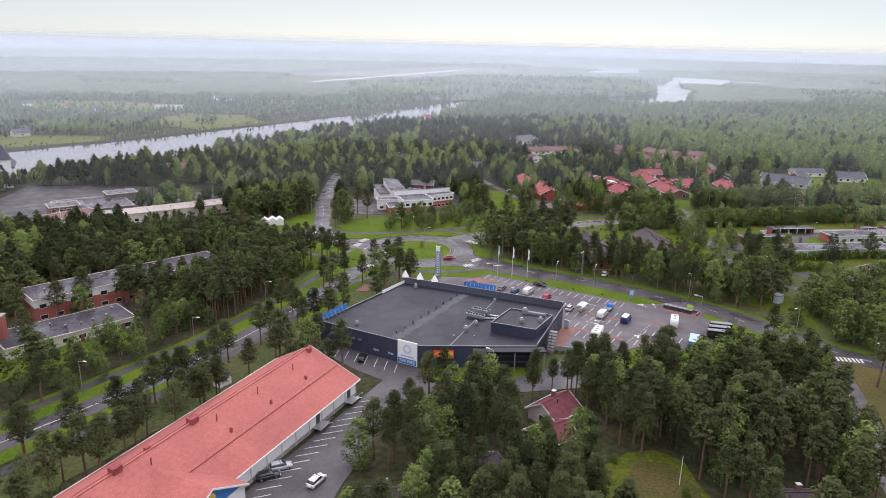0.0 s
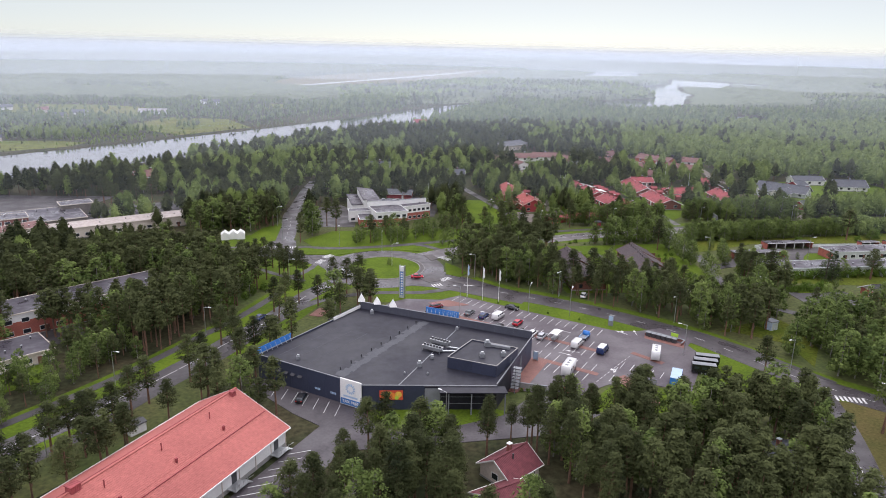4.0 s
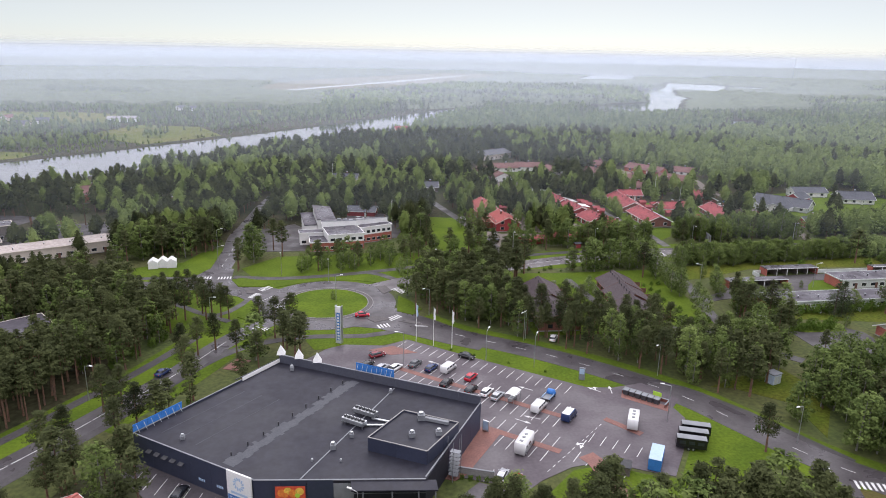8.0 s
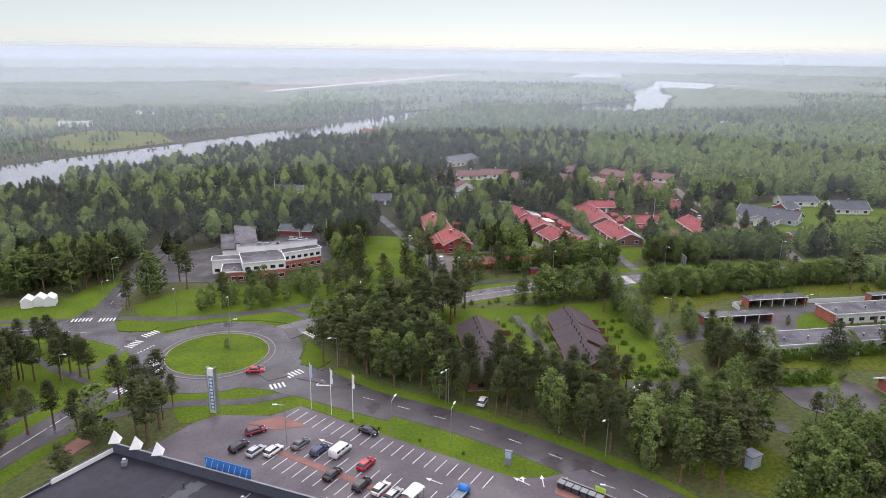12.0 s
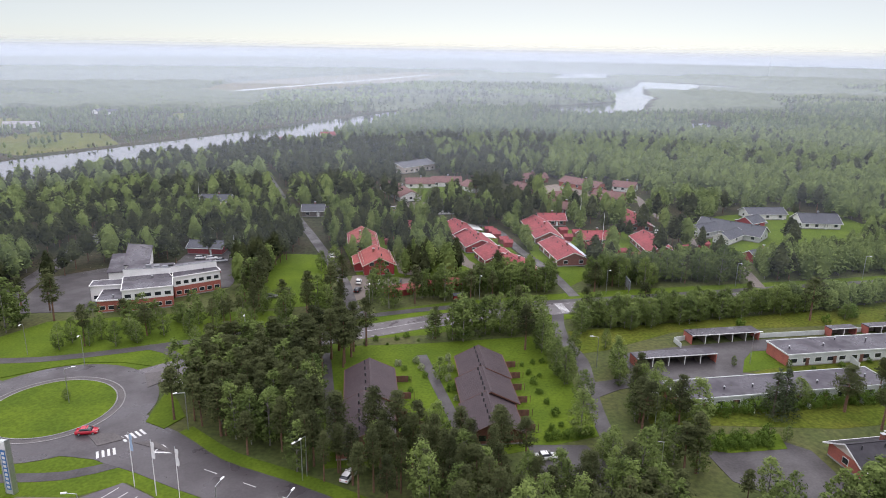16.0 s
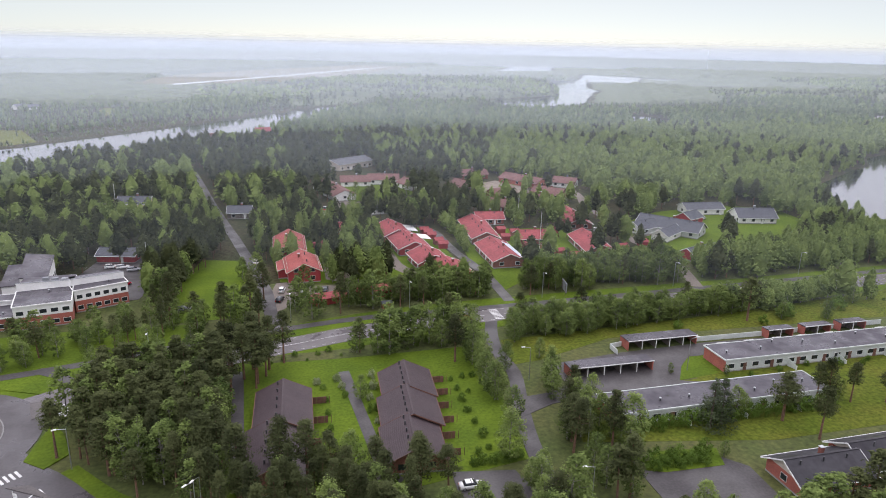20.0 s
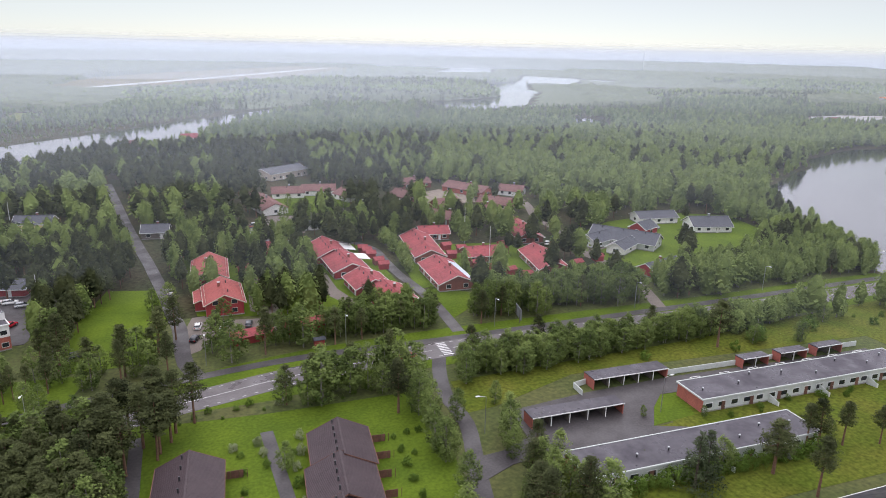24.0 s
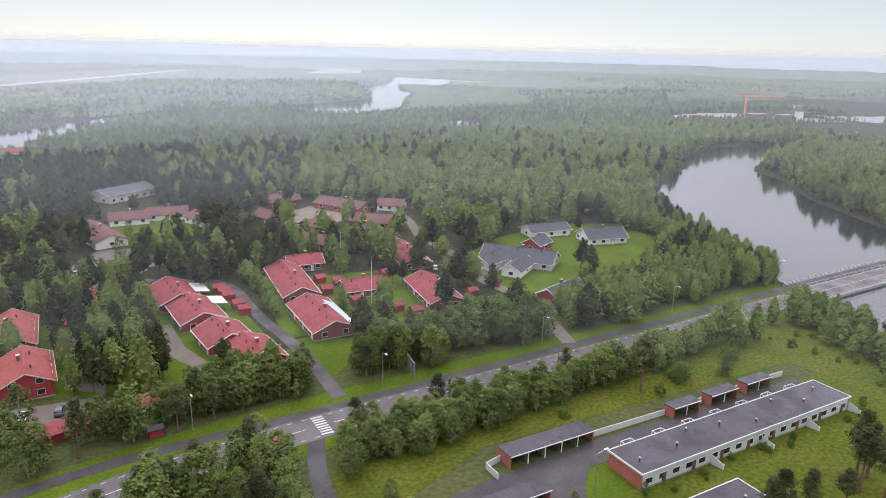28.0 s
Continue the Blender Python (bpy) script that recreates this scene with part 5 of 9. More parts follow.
def screen(p, q, z0, z1, n, name="roof_billboard"):
    """A blue sign screen of n panels seen from its braced back."""
    p, q = np.array(p, float), np.array(q, float)
    ob = thing(name, pose(p[0], p[1], z0), "blue metal billboard screen with back braces", "billboard", "billboards")
    d = (q - p) / n
    u = d / np.linalg.norm(d)
    s = np.array((u[1], -u[0]))
    for i in range(n):
        a, b = d * i + u * 0.03, d * (i + 1) - u * 0.03
        Geo().beam((*a, (z1 - z0) / 2), (*b, (z1 - z0) / 2), 0.08, z1 - z0).done("panel", BLUE, ob)
        c = (a + b) / 2
        Geo().beam((*(c + s * 0.1), z1 - z0 - 0.3), (*(c + s * 1.0), 0.05), 0.07, 0.07).done("brace", STEEL, ob)
    return ob


screen((-5.2, 176.9), (2.2, 185.6), 5.75, 7.5, 7)
screen((38.3, 196.5), (46.6, 191.4), 7.0, 9.2, 8)

# signs on the near corner
sg = thing("corner_sign", pose(16.5, 160.0, 0, 0, 0, -36.6), "tall white wall sign with round blue emblem", "sign")
Geo().box(-2.3, -0.42, 0.3, 3.3, -0.1, 6.6).done("board", WHITE, sg)
Geo().box(-2.15, -0.47, 0.45, 3.15, -0.42, 1.9).done("strip", SIGNBLUE, sg)
for i in range(12):
    a = 2 * math.pi * i / 12
    Geo().beam((0.5 + math.cos(a) * 0.75, -0.45, 4.5 + math.sin(a) * 0.75), (0.5 + math.cos(a + 0.35) * 1.3, -0.45, 4.5 + math.sin(a + 0.35) * 1.3), 0.05, 0.3).done("ray", PALEBLUE, sg)
Geo().box(-1.4, -0.46, 2.3, 2.4, -0.42, 2.75).done("caption_bar", PALEBLUE, sg)
text_mesh("TAX FREE", 1.05, pose(0.5, -0.5, 1.17, 90, 0, 0), sg, WHITE)
bn = thing("wall_banner", pose(25.6, 157.2, 0, 0, 0, -6.5), "printed banner with orange and yellow fruit", "banner")
Geo().box(-2.6, -0.16, 2.6, 2.6, -0.1, 4.9).done("board", REDPRINT, bn)
for i, (x, z, r) in enumerate(((-1.5, 3.6, 0.75), (-0.4, 4.0, 0.7), (0.5, 3.5, 0.8), (1.6, 3.9, 0.75), (-0.9, 3.2, 0.5), (1.2, 3.1, 0.45))):
    Geo().tube((x, -0.16, z), (x, -0.17 - 0.004 * i, z), r, r, n=18).done("fruit", ORANGE if i % 2 == 0 else LIME if i == 5 else mat("yellow_print", (0.75, 0.5, 0.08)) if "yellow_print" not in MATS else MATS["yellow_print"], bn)
for i in range(2):
    lt = Geo()
    for k in range(4):
        lt.box(k * 0.42, -0.04, 0, k * 0.42 + 0.28, 0, 0.5)
    o_ = lt.done("wall_lettering", PALEBLUE)
    o_.matrix_world = pose(8.6 + i * 3.6, 166.1 - i * 2.66, 1.6, 0, 0, -36.6)
    tagged(o_, "small pale blue letters on the wall", "sign")
for i in range(5):
    x, y = -1.4 + i * 1.7, 173.8 - i * 1.26
    a_ = thing("wall_awning", pose(x, y, 3.6, 0, 0, -36.6), "small dark awning on navy wall", "awning", "awnings")
    Geo().slab([(-0.6, -0.1, 0.3), (-0.6, -0.9, 0), (0.6, -0.9, 0), (0.6, -0.1, 0.3)], 0.08).done("sheet", DARKMETAL, a_)
ad = thing("poster_case", pose(65.0, 178.6, 0, 0, 0, -40), "pale blue lit poster case beside the wall", "poster case")
Geo().box(-0.7, -0.15, 0.2, 0.7, 0.15, 2.6).done("case", STEEL, ad)
Geo().box(-0.6, -0.19, 0.5, 0.6, 0.19, 2.45).done("poster", PALEBLUE, ad)
wl = thing("ramp_wall", pose(58, 164, 0, 0, 0, -22), "low concrete ramp wall", "wall")
Geo().box(-3, -0.15, 0, 5.5, 0.15, 1.3).done("wall", CONCRETE, wl)
Geo().box(-3, -0.2, 1.3, 5.5, 0.2, 1.42).done("coping", GREYMETAL, wl)

# the price pylon and flag poles
py = thing("pylon_sign", pose(34.7, 229.0, 0, 0, 0, -25), "tall blue and white sign pylon at the lawn", "sign")
Geo().box(-0.8, -0.42, 0, 0.8, 0.42, 10.6).done("body", PALEGREY, py)
Geo().box(-0.5, -0.46, 0.9, 0.5, 0.46, 8.9).done("face", SIGNBLUE, py)
for x in (-0.84, 0.84):
    Geo().box(x - 0.06, -0.5, 0, x + 0.07, 0.55, 10.9).done("edge", STEEL, py)
Geo().box(-0.76, -0.48, 9.1, 0.76, 0.48, 10.5).done("head", WHITE, py)
for i in range(9):
    Geo().box(-0.3, -0.49, 1.2 + i * 0.85, 0.3, 0.49, 1.72 + i * 0.85).done("letter_bar", WHITE, py)
for x, y in ((55.8, 227.4), (60.2, 224.2), (64.8, 221.2)):
    fp = thing("flag_pole", pose(x, y, 0), "white flag pole with a limp pale flag", "flag pole", "flag poles")
    Geo().tube((0, 0, 0), (0, 0, 11.2), 0.09, 0.05, n=8).done("pole", WHITE, fp)
    Geo().tube((0, 0, 11.2), (0, 0, 11.4), 0.1, 0.02, n=8).done("finial", STEEL, fp)
    g_ = Geo()
    zz = [(0.08 + 0.07 * math.sin(k * 1.3), 0.05 * math.cos(k * 1.7), 10.9 - k * 0.42) for k in range(9)]
    g_.add([p for a, b, c in zz for p in ((0.06, 0, c), (a + 0.5 - 0.02 * abs(4 - c), b, c - 0.2))], [(2 * i, 2 * i + 1, 2 * i + 3, 2 * i + 2) for i in range(8)])
    g_.add([(a, b + 0.03, c) for a, b, c in g_.v], [q[::-1] for q in g_.f])
    g_.done("flag", WHITE if x > 60 else PALEBLUE, fp)

# ------------------------------------------------------------------ the warehouse with the red roof
WA = 57.0
wh = thing("warehouse", pose(3.4, 145.2, 0, 0, 0, WA), "long white warehouse with a salmon-red tiled roof", "warehouse")
WY = 12.6
WL, WW, WE, WR = 82.0, 22.4, 4.4, 9.7     # length back along -x, width along +y
Geo().add([(-WL, 0, 0), (0, 0, 0), (0, WW, 0), (-WL, WW, 0), (-WL, 0, WE), (0, 0, WE), (0, WW, WE), (-WL, WW, WE)], [(0, 1, 5, 4), (1, 2, 6, 5), (2, 3, 7, 6), (3, 0, 4, 7)]).done("wall", WHITE, wh)
for x in (0, -WL):
    Geo().add([(x, 0, WE), (x, WW, WE), (x, WY, WR - 0.15)], [(0, 1, 2)] if x == 0 else [(1, 0, 2)]).done("gable_wall", WHITE, wh)
dzw = (WR - WE) / WY
for s in (0, 1):
    y0, y1 = (-0.7, WY) if s == 0 else (WW + 0.5, WY)
    z0 = WE - dzw * 0.7
    nrow = 16
    for k in range(2):
        fa, fb = k / 2, (k + 1) / 2
        ya, yb, za, zb = y0 + (y1 - y0) * fa, y0 + (y1 - y0) * fb, z0 + (WR - z0) * fa, z0 + (WR - z0) * fb
        pts = [(-WL - 0.6, ya, za + 0.03 * k), (0.6, ya, za + 0.03 * k), (0.6, yb, zb + 0.03 * k), (-WL - 0.6, yb, zb + 0.03 * k)]
        Geo().slab(pts if s == 0 else pts[::-1], 0.18).done("roof_slope", TILE, wh)
    Geo().beam((-WL - 0.6, y0 - 0.1 + 0.2 * s, z0 - 0.12), (0.6, y0 - 0.1 + 0.2 * s, z0 - 0.12), 0.16, 0.2).done("gutter", WHITE, wh)
    for x in (-WL - 0.62, 0.62):
        Geo().beam((x, y0, z0 - 0.12), (x, WY, WR - 0.1), 0.07, 0.32).done("bargeboard", WHITE, wh)
Geo().beam((-WL - 0.6, WY, WR + 0.06), (0.6, WY, WR + 0.06), 0.5, 0.12).done("ridge_cap", TILE, wh)
for i in range(18):      # pilasters and panels of the yard side
    x = -i * 4.6 - 0.2
    Geo().box(x - 0.09, -0.12, 0, x + 0.09, 0, WE - 0.2).done("pilaster", CREAM, wh)
Geo().box(-WL, -0.06, 0, 0, 0, 0.9).done("plinth", CONCRETE, wh)
for x in (-3.2, -15.4):
    door(wh, x, 0, 1.3, 3.1, -90, DARKMETAL)
    Geo().box(x - 2.2, -2.2, 0.9, x + 1.2, -0.1, 1.05).done("loading_step", STEEL, wh)
    for k in range(5):
        Geo().box(x + 1.2 + k * 0.32, -1.9, 0.75 - k * 0.17, x + 1.52 + k * 0.32, -0.4, 0.82 - k * 0.17).done("tread", STEEL, wh)
    for k in range(4):
        Geo().beam((x - 2.2 + k * 1.1, -2.15, 1.05), (x - 2.2 + k * 1.1, -2.15, 2.1), 0.05, 0.05).done("rail_post", STEEL, wh)
    Geo().beam((x - 2.2, -2.15, 2.1), (x + 2.8, -2.15, 1.6), 0.05, 0.05).done("handrail", STEEL, wh)
for x, y, s in ((-37.5, 12.6, 1.0), (-55, 12.6, 1.0), (-48, 13.0, 0.5), (-1.6, 11.6, 0.55)):
    h_ = Geo().box(x - s * 0.9, y - s * 0.7, WR - 2.4, x + s * 0.9, y + s * 0.7, WR + 0.9 * s).done("roof_hatch", TILEDK, wh, "red painted roof ventilator")
    Geo().box(x - s * 1.0, y - s * 0.8, WR + 0.9 * s, x + s * 1.0, y + s * 0.8, WR + 1.02 * s).done("cap", TILEDK, h_)
for x in (-10, -22, -34, -50, -62):
    Geo().tube((x, 10.0, WR - 1), (x, 10.0, WR + 0.45), 0.12, n=8).done("roof_vent", TILEDK, wh)
    Geo().box(x - 0.2, 6.5, WR - 2.6, x + 0.2, 6.9, WR - 1.65).done("snow_hook", TILEDK, wh)
for yy_, zz_ in ((5.0, WE + dzw * 5.0 + 0.12), (WY + 0.9, WR - 0.3)):
    Geo().beam((-WL, yy_, zz_), (0, yy_, zz_), 0.14, 0.1).done("snow_rail", TILEDK, wh)
# cross gable
for x, s in ((-42.5, 1), (-58.5, -1)):
    pts = [(x + s * 0.6, -3.8, WE - 0.25), (x + s * 0.6, 6.9, WE + 0.1), (-50.5, 10.3, 8.55), (-50.5, -3.8, 8.55)]
    Geo().slab(pts[::-1] if s < 0 else pts, 0.18).done("cross_roof", TILE, wh)
Geo().add([(-42.5, -3.2, 0), (-58.5, -3.2, 0), (-58.5, -3.2, WE), (-42.5, -3.2, WE)], [(0, 3, 2, 1)]).done("porch_wall", WHITE, wh)
for x in (-42.5, -58.5):
    Geo().box(x - 0.1, -3.2, 0, x + 0.1, 0.1, WE).done("porch_side", WHITE, wh)
Geo().add([(-42.5, -3.25, WE), (-58.5, -3.25, WE), (-50.5, -3.25, 8.35)], [(0, 2, 1)]).done("porch_gable", SIGNBLUE, wh)
for s in (1, -1):
    Geo().beam((-50.5 + s * 8.6, -3.85, WE - 0.35), (-50.5, -3.85, 8.45), 0.08, 0.34).done("bargeboard", WHITE, wh)
Geo().tube((-50.5, -3.3, 6.6), (-50.5, -3.4, 6.6), 0.9, n=20).done("emblem", MATS["yellow_print"], wh)
cs, sn = math.cos(radians(WA)), math.sin(radians(WA))
block([(4.2 + cs * a - sn * b, 144.6 + sn * a + cs * b) for a, b in ((3, -7), (3, 27), (-85, 27), (-85, -7))])


# ------------------------------------------------------------------ houses and blocks
def brown_row(p0, p1, n, width, step):
    """A row of brown terraced houses whose roofs step from unit to unit."""
    p0, p1 = np.array(p0, float), np.array(p1, float)
    d = (p1 - p0) / n
    side = np.array((-d[1], d[0])) / np.linalg.norm(d)
    for i in range(n):
        o = side * step * (i - (n - 1) / 2)
        h = gable("row_house", p0 + d * i + o, p0 + d * (i + 1) + o, width + (0.7 if i % 2 else 0), 2.9, 5.6 + 0.25 * (i % 2), BROWNRF, BRICKDK, "brown-roofed brick terraced house with dark verge boards", "row house", 0.55, 3, 2, BROWNWOOD, 0, 5, 1, group="brown row houses")
        for k in (0.12, 0.62):
            q = p0 + d * (i + k) + o
            e = side * (width / 2 + 1.2)
            f_ = thing("garden_screen", Matrix.Translation((*(q + e), 0)) @ pose(0, 0, 0, 0, 0, math.degrees(math.atan2(side[1], side[0]))), "brown wooden garden screen beside a terrace", "fence", "garden screens")
            for s in range(5):
                Geo().box(-1.2 + s * 0.75, -0.04, 0.1, -0.5 + s * 0.75, 0.04, 1.7).done("board", BROWNWOOD, f_)
            for s in (-1.2, 1.05, 3.2):
                Geo().box(s - 0.05, -0.06, 0, s + 0.05, 0.06, 1.8).done("post", BROWNWOOD, f_)


brown_row((128.4, 267.6), (125.5, 231), 3, 11.2, -0.9)
brown_row((100.6, 263.8), (98.9, 230), 2, 11.0, -1.6)

flat("row_house", 240.6, 259.9, 0, 64, 8.6, 3.5, FELTGREY, PALEGREY, "long low row house with wet grey flat roof", "row house", 18, 1, PALEGREY, 8, doors=8, endmat=BRICK)
flat("row_house", 196.1, 242.0, 0, 53.8, 8.7, 3.3, FELTGREY, PALEGREY, "long low row house with brick end wall", "row house", 14, 1, PALEGREY, 7, doors=7, endmat=BRICK)
gable("row_house", (190.2, 212.6), (205.6, 212.6), 9.4, 3.0, 5.4, DARKFELT, BRICK, "brick house with dark low-pitched roof", "house", 0.8, 5, 1, WHITE, 1, 3, gmat=CREAM)
gable("row_house", (206.2, 214.4), (236, 214.8), 9.6, 3.0, 5.6, DARKFELT, BRICK, "brick house with dark low-pitched roof", "house", 0.8, 5, 1, WHITE, 1, 3, gmat=CREAM)
for i in range(8):       # white screens between the terraces
    for x0, y0, n_ in ((209.5 + 10 + i * 7.6, 255.4, 8), (170 + 8 + i * 7.0, 237.4, 7)):
        if i < n_ and i % 2:
            f_ = thing("terrace_screen", pose(x0, y0, 0, 0, 0, -78), "white boarded screen wall beside a terrace", "screen", "terrace screens")
            Geo().add([(0, -0.06, 0), (2.6, -0.06, 0), (2.6, -0.06, 1.0), (0, -0.06, 2.1), (0, 0.06, 0), (2.6, 0.06, 0), (2.6, 0.06, 1.0), (0, 0.06, 2.1)], [(0, 1, 2, 3), (7, 6, 5, 4), (3, 2, 6, 7), (1, 5, 6, 2), (0, 3, 7, 4)]).done("panel", PALEGREY, f_)
            Geo().box(2.5, -0.09, 0, 2.7, 0.09, 1.1).done("post", WHITE, f_)
for i in range(7):       # porch frames on the yard side
    f_ = thing("porch_frame", pose(214 + i * 8.6, 264.6, 0, 0, 0, 0), "white metal porch frame by a door", "porch frame", "porch frames")
    for a, b in ((0, 0), (2.6, 0), (0, 2.2), (2.6, 2.2)):
        Geo().box(a - 0.05, b - 0.05, 0, a + 0.05, b + 0.05, 2.5).done("post", WHITE, f_)
    for p, q in (((0, 0), (2.6, 0)), ((0, 2.2), (2.6, 2.2)), ((0, 0), (0, 2.2)), ((2.6, 0), (2.6, 2.2))):
        Geo().beam((*p, 2.5), (*q, 2.5), 0.1, 0.12).done("rail", WHITE, f_)


def carport(x0, y0, x1, y1, n, label):
    """An open-fronted shelter with n bays, open towards -y."""
    ob = thing("carport", pose((x0 + x1) / 2, (y0 + y1) / 2, 0, 0, 0, 0), label, "carport", "carports")
    l, w = (x1 - x0) / 2, (y1 - y0) / 2
    for s in (-1, 1):
        Geo().box(s * l - 0.12, -w, 0, s * l + 0.12, w, 2.4).done("end_wall", BRICK, ob)
    Geo().box(-l, w - 0.1, 0, l, w + 0.06, 2.4).done("back_wall", GREYWOOD, ob)
    Geo().slab([(-l - 0.15, -w - 0.2, 2.75), (l + 0.15, -w - 0.2, 2.75), (l + 0.15, w + 0.15, 2.6), (-l - 0.15, w + 0.15, 2.6)], 0.18).done("roof", FELTGREY, ob)
    Geo().beam((-l - 0.15, -w - 0.25, 2.66), (l + 0.15, -w - 0.25, 2.66), 0.08, 0.22).done("fascia", WHITE, ob)
    for i in range(1, n):
        x = -l + 2 * l * i / n
        Geo().box(x - 0.08, -w - 0.12, 0, x + 0.08, -w + 0.04, 2.56).done("post", WHITE, ob)
        Geo().box(x - 0.04, -w + 0.5, 0, x + 0.04, w - 0.1, 2.2).done("divider", GREYWOOD, ob)
    block([(x0 - 2, y0 - 2), (x1 + 2, y0 - 2), (x1 + 2, y1 + 2), (x0 - 2, y1 + 2)])
    return ob


carport(191.1, 272.3, 211.7, 276.7, 5, "open carport with grey roof and brick ends")
carport(169.2, 260.5, 191.4, 264.4, 5, "open carport with grey roof and brick ends")
carport(233.7, 271.0, 241.8, 273.8, 2, "small brick shed with grey roof")
carport(245.8, 271.1, 254.6, 273.9, 2, "small brick shed with grey roof")
carport(258.3, 271.3, 267.0, 274.1, 2, "small brick shed with grey roof")
fe = thing("wall_fence", pose(0, 0, 0), "long low white rendered wall on the meadow", "wall", kind="structure")
for a, b in (((212.0, 273.8), (233.5, 273.4)), ((242.0, 273.4), (245.6, 273.5)), ((254.8, 273.6), (258.1, 273.7)), ((267.2, 273.8), (275, 273.6)), ((187, 274.6), (190.8, 275.4)), ((187, 274.6), (187, 270.4))):
    n_ = max(1, int(math.dist(a, b) / 3))
    for i in range(n_):
        p, q = Vector((*a, 0.7)).lerp(Vector((*b, 0.7)), i / n_), Vector((*a, 0.7)).lerp(Vector((*b, 0.7)), (i + 0.985) / n_)
        Geo().beam(p, q, 0.16, 1.4).done("wall_panel", PALEGREY, fe)

# red houses north of the road
gable("red_house", (110.9, 344), (110.4, 360.5), 10.6, 4.2, 6.8, TILEOR, REDWOOD, "two-storey red boarded house with orange-red roof", "house", 0.7, 4, 2, CREAM, 1, 2, two=True)
gable("red_house", (107.2, 368.5), (107.6, 389), 10.6, 4.2, 6.8, TILEOR, REDWOOD, "two-storey red boarded house with orange-red roof", "house", 0.7, 4, 2, CREAM, 1, 2, two=True)
RED = "red row house with weathered red roof"
T1 = gable("red_row_house", (149.6, 404), (150.6, 386), 12, 2.9, 5.6, TILEDK, REDWOOD, RED, "row house", 0.6, 5, 2, WHITE, 1, 4, 2, group="red row houses")
T1b = gable("red_row_house", (152.4, 386), (153.6, 368), 12, 2.9, 5.4, TILEDK, REDWOOD, RED, "row house", 0.6, 5, 2, WHITE, 1, 4, 2, group="red row houses")
gable("red_row_house", (155.6, 363), (157, 349.5), 12, 2.9, 5.5, TILEDK, REDWOOD, RED, "row house", 0.6, 4, 2, WHITE, 1, 3, 2, group="red row houses")
gable("red_row_house", (159.6, 349.5), (161, 335.5), 12, 2.9, 5.3, TILEDK, REDWOOD, RED, "row house", 0.6, 4, 2, WHITE, 1, 3, 2, group="red row houses")
gable("red_row_house", (187.6, 407), (184.8, 376.5), 11, 2.9, 5.4, TILEDK, BRICKDK, RED, "row house", 0.6, 7, 2, WHITE, 1, 5, 3, group="red row houses")
T4 = gable("red_row_house", (184.4, 370), (184.0, 346), 12, 2.9, 5.4, TILEDK, BRICKDK, "brick row house with red roof and blue tarpaulin", "row house", 0.6, 6, 2, WHITE, 1, 4, 3, group="red row houses")
g_ = Geo()
g_.slab([(-8, 3.2, 4.16), (-8, 6.4, 2.84), (11.8, 6.4, 2.84), (10.6, 4.4, 3.66)], 0.05)
g_.done("tarpaulin", TARP, T4, "blue and white tarpaulin on the roof")
gable("red_row_house", (198.6, 377.5), (212, 376.5), 10, 2.9, 5.2, TILEDK, BRICKDK, RED, "row house", 0.6, 4, 2, WHITE, 1, 2, 2, group="red row houses")
gable("red_row_house", (236, 419), (232.6, 391), 11, 2.9, 5.4, TILEDK, BRICKDK, RED, "row house", 0.6, 6, 2, WHITE, 1, 4, 3, group="red row houses")
gable("red_row_house", (226, 375), (222.6, 351), 11, 2.9, 5.4, TILEDK, BRICKDK, RED, "row house", 0.6, 5, 2, WHITE, 1, 3, 2, group="red row houses")
gable("red_row_house", (191, 412), (203, 410.5), 10, 2.9, 5.0, TILEDK, BRICKDK, RED, "row house", 0.6, 3, 2, WHITE, 1, 2, 1, group="red row houses")
gable("red_row_house", (128, 404), (136, 404), 9, 2.9, 5.0, TILEDK, REDWOOD, RED, "row house", 0.6, 3, 2, WHITE, 1, 1, 1, group="red row houses")
gable("red_annex", (104.1, 349.6), (103.9, 359.6), 3.2, 3.0, 3.6, TILEOR, REDWOOD, "low red annex with orange-red roof beside a house", "annex", 0.3, 0, 0, CREAM, 0, 1, 0)
gable("red_shed", (111.5, 323.4), (122, 326), 5, 2.3, 3.2, TILEDK, REDWOOD, "long low red-roofed car shed", "shed", 0.4, 0, 0, CREAM, 0, 0, 0)
gable("red_shed", (126.5, 328), (140, 329), 6, 2.3, 3.4, TILEDK, REDWOOD, "low red-roofed shed among trees", "shed", 0.4, 0, 0, CREAM, 0, 0, 0)
for h, x0, x1 in ((T1, -6, 3), (T1b, -9, -2)):    # glazed white canopies
    Geo().slab([(x0, 5.6, 3.3), (x0, 10.0, 2.6), (x1, 10.0, 2.6), (x1, 5.6, 3.3)][::-1], 0.1).done("canopy", WHITE, h, "white terrace canopy")
SHEDS = [(164, 398), (164.6, 393.8), (165.2, 389.6), (166, 380.6), (166.6, 375.6), (196.4, 392.5), (201, 388), (206.4, 384), (194.6, 381.5), (199.4, 368), (204.6, 362.5), (208.4, 357.2), (212, 351.6), (219, 388.5), (232, 345), (236, 358.5), (247.5, 363.4), (226, 340.5), (216, 341), (126, 384), (118.5, 385.5), (240, 383)]
for k, (x, y) in enumerate(SHEDS):
    gable("garden_shed", (x - 1.7, y), (x + 1.7, y + (0.5 if k % 2 else -0.3)), 3.0, 2.2, 3.0, TILEDK, REDWOOD if k % 3 else BRICKDK, "small red garden shed with white trim", "shed", 0.3, 0, 0, WHITE, 0, 0, 1, group="garden sheds")

